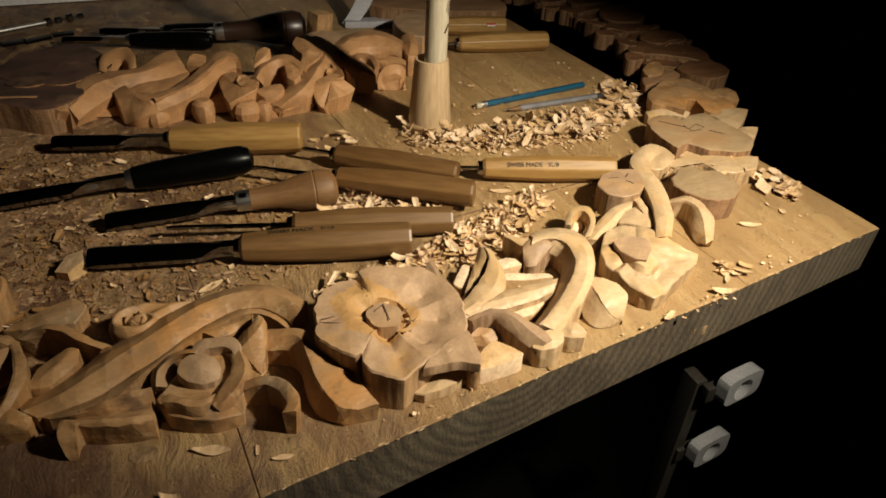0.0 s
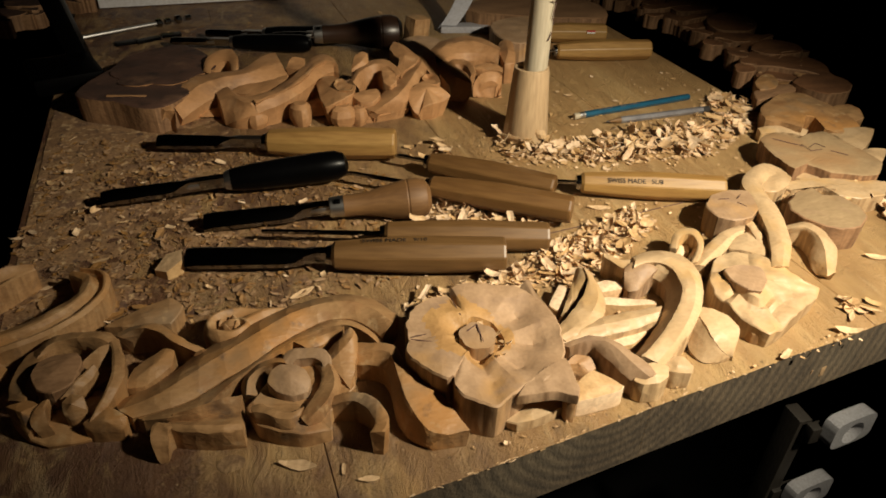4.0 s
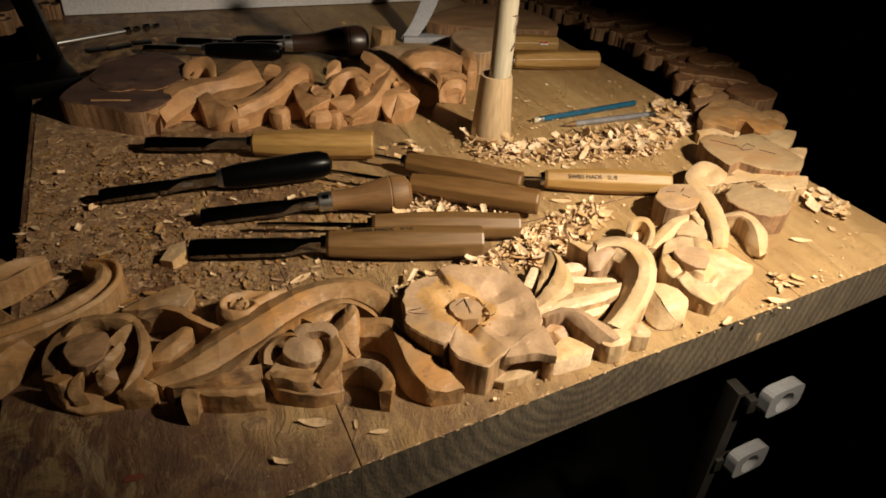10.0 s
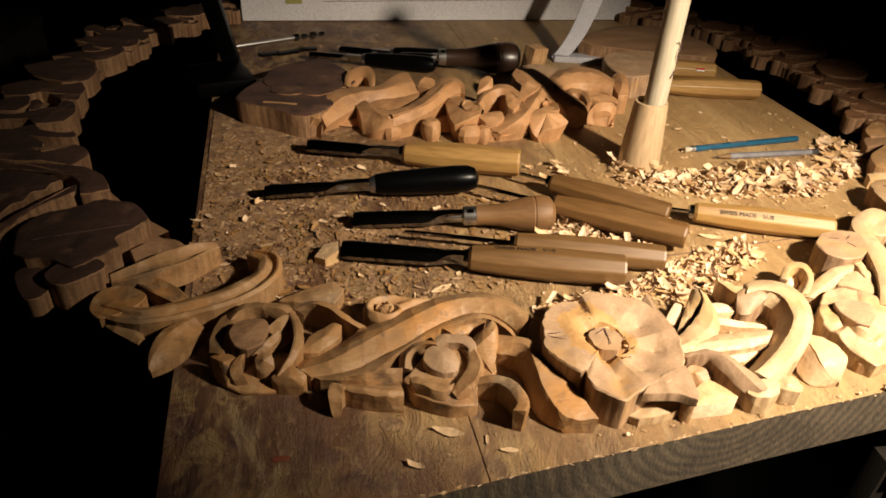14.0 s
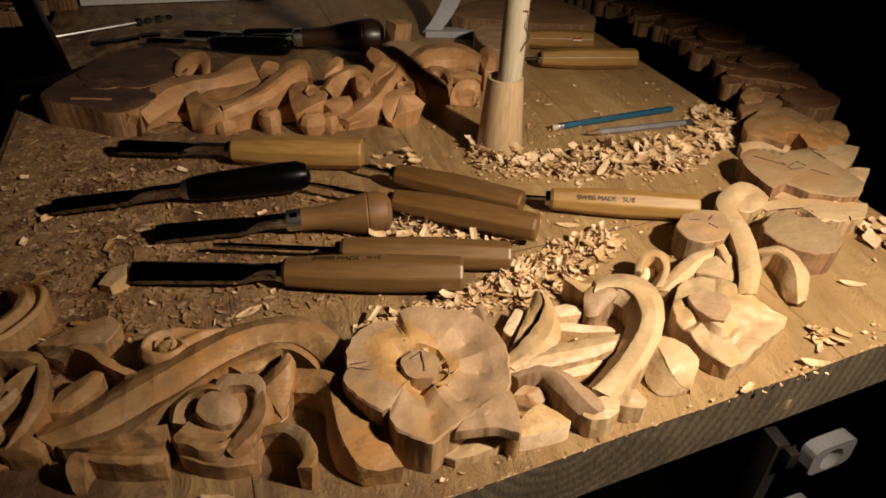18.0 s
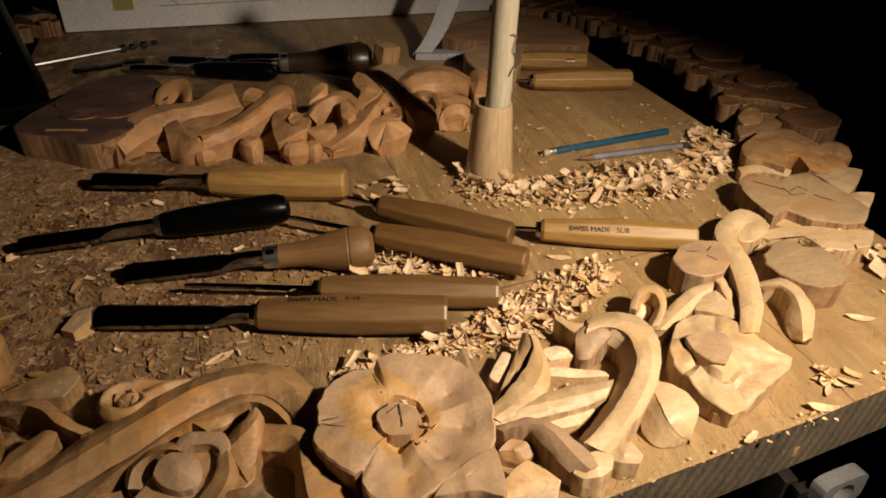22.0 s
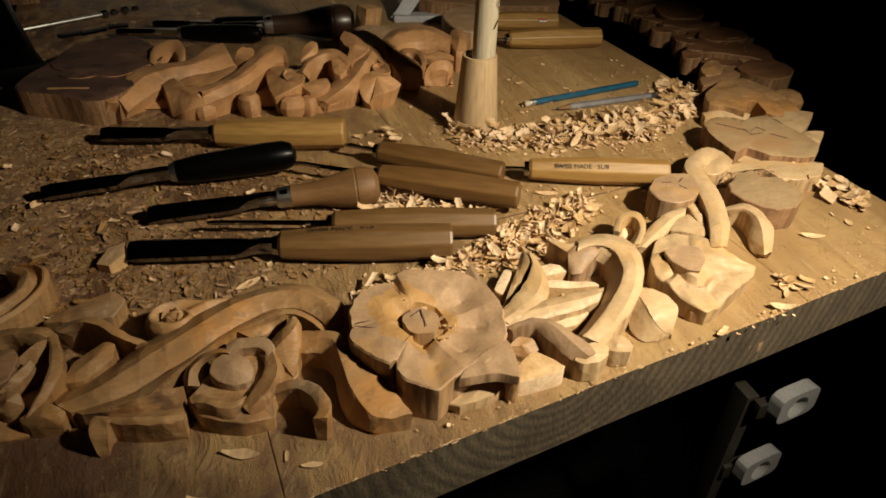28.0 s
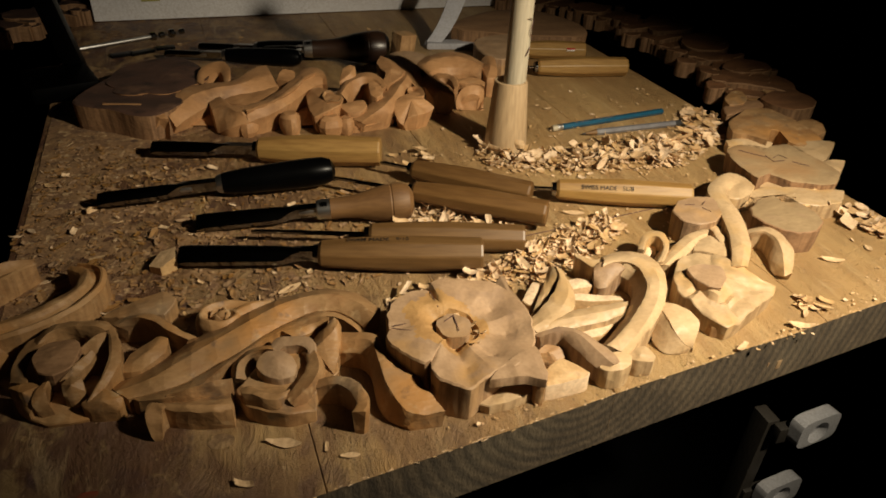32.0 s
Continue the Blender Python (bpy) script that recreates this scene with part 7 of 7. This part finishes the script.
pile("fine crumbs along the front of the board", [(0.10, -0.03), (0.50, 0.03), (0.58, 0.10), (0.40, 0.0), (0.1, -0.02)], 60, (0.001, 0.003), 0.0003, 11, "wood_crumbs", M_CHIP, (0.1, 0.6), 10)

for k, poly in enumerate(([(0.258, 0.320), (0.266, 0.366), (0.350, 0.330), (0.480, 0.340), (0.540, 0.400), (0.585, 0.395), (0.560, 0.330), (0.470, 0.270), (0.350, 0.272), (0.260, 0.298)],
                          [(0.110, 0.105), (0.200, 0.132), (0.262, 0.165), (0.335, 0.195), (0.350, 0.165), (0.290, 0.128), (0.235, 0.100), (0.180, 0.104)],
                          [(0.130, 0.210), (0.168, 0.242), (0.200, 0.240), (0.250, 0.196), (0.266, 0.178), (0.180, 0.194)])):
    pile("bed of fine flat wood crumbs under the shavings", poly, (620, 700, 260)[k], (0.003, 0.008), 0.001, 30 + k, "wood_crumbs", M_CHIP, (0.1, 0.7), 12, (0.3, 0.9))

# thin trodden dust that lies in patches over the board, thickest at its left side
M_DUSTBED = mat("trodden_wood_dust", (0.40, 0.240, 0.112), (0.26, 0.146, 0.072), 55, (1, 1, 1), 0.9, 1.0, fleck=[((0.15, 0.082, 0.052), 24.0, (0.54, 0.68)), ((0.52, 0.350, 0.185), 130.0, (0.56, 0.66)), ((0.09, 0.050, 0.032), 95.0, (0.60, 0.70))])
nu, nv = 260, 330
verts, faces = [], []
for j in range(nv + 1):
    v = 0.008 + 0.984 * j / nv
    p, q = FL + (BL - FL) * v, FR + (BR - FR) * v
    for i in range(nu + 1):
        u = 0.008 + 0.984 * i / nu
        x, y = p + (q - p) * u
        thick = 0.08 + 1.0 * max(0.0, 1 - u / 0.45) * min(1.0, max(0.0, (v - 0.10) / 0.10)) * (1.0 if v < 0.5 else max(0.3, 1 - (v - 0.5) * 3)) + 0.30 * min(1.0, max(0.0, (v - 0.38) / 0.14)) * max(0.0, 1 - u / 0.7)
        z = -0.0017 + 0.0022 * thick + 0.0011 * noise.noise(Vector((x * 28, y * 28, 1))) + 0.0009 * noise.noise(Vector((x * 90, y * 90, 5))) + 0.0006 * noise.noise(Vector((x * 200, y * 200, 8)))
        verts.append((x, y, min(z, 0.0018)))
for j in range(nv):
    for i in range(nu):
        a = j * (nu + 1) + i
        if max(verts[k][2] for k in (a, a + 1, a + nu + 1, a + nu + 2)) > -0.0006:
            faces.append((a, a + 1, a + nu + 2, a + nu + 1))
me = bpy.data.meshes.new("wood_dust")
me.from_pydata(verts, [], faces)
me.polygons.foreach_set("use_smooth", [True] * len(faces))
me.materials.append(M_DUSTBED)
tagged(new("wood_dust", me), "thin brown wood dust trodden over the board in patches", "wood dust", kind="stuff")

rr = random.Random(21)
for x, y, s, turn in ((0.309, 0.201, 0.020, -20), (0.339, 0.179, 0.010, 10), (0.493, 0.083, 0.020, -25), (0.418, 0.026, 0.012, 40), (0.404, 0.014, 0.020, -20),
                      (0.346, 0.003, 0.013, 30), (0.388, 0.451, 0.011, 0), (0.333, 0.430, 0.010, 5), (0.049, 0.137, 0.020, 30), (0.034, -0.010, 0.021, -22), (0.057, -0.018, 0.007, 80), (0.012, -0.033, 0.011, -20), (0.069, -0.027, 0.011, -8), (0.430, 0.034, 0.010, 70)):
    v, f = curl_chip(rr, s, s * 0.33, rr.uniform(0.4, 1.3), pointed=s > 0.015)
    me = bpy.data.meshes.new("wood_chip")
    me.from_pydata([(a, b, c + 0.0006) for a, b, c in v], [], f)
    me.materials.append(M_CHIP)
    ob = tagged(new("wood_chip", me), "single pale curled wood chip lying on the board", "wood chip", "loose chips")
    ob.matrix_basis = pose(x, y, 0, 4, 0, turn)

# fibres torn up along the sawn front edge of the board
verts, faces = [], []
for k in range(190):
    u = rr.random()
    x, y = FL + (FR - FL) * (0.01 + 0.98 * u)
    ln, wd, turn = rr.uniform(0.0010, 0.0042), rr.uniform(0.0002, 0.0006), radians(9.5 + rr.gauss(0, 14))
    c, sn = math.cos(turn), math.sin(turn)
    dy, lift = rr.uniform(-0.0008, 0.0020), rr.uniform(0.0, 0.0003)
    n0 = len(verts)
    for px, py, pz in ((-0.5, -0.5, 0), (0.5, -0.3, 0), (0.5, 0.3, 0), (-0.5, 0.5, 0), (-0.4, -0.3, 1), (0.3, -0.1, 1), (0.3, 0.1, 1), (-0.4, 0.3, 1)):
        verts.append((x + px * ln * c - py * wd * sn, y + dy + px * ln * sn + py * wd * c, -0.0008 + (0.0004 + lift) * pz))
    faces += [tuple(n0 + q for q in f) for f in ((3, 2, 1, 0), (4, 5, 6, 7), (0, 1, 5, 4), (1, 2, 6, 5), (2, 3, 7, 6), (3, 0, 4, 7))]
me = bpy.data.meshes.new("frayed_fibres")
me.from_pydata(verts, [], faces)
me.materials.append(M_CHIP)
tagged(new("frayed_fibres", me), "pale torn fibres along the sawn front edge of the board", "wood fibres", kind="stuff")

# frayed slivers left standing round the boss of the flower
for k in range(26):
    ang = rr.uniform(0, 6.28)
    x, y = BC[0] + rr.uniform(0.0125, 0.019) * math.cos(ang), BC[1] + rr.uniform(0.0125, 0.019) * math.sin(ang)
    v, f = curl_chip(rr, rr.uniform(0.006, 0.013), 0.0022, rr.uniform(0.1, 0.9))
    bm = bmesh.new()
    vs = [bm.verts.new(q) for q in v]
    for q in f:
        bm.faces.new([vs[i] for i in q])
    bm.transform(pose(x, y, rr.uniform(0.019, 0.024), rr.uniform(-20, 20), rr.uniform(-50, -10), math.degrees(ang) + rr.uniform(-40, 40)))
    part("frayed_sliver", bm, M_CHIP, carving)
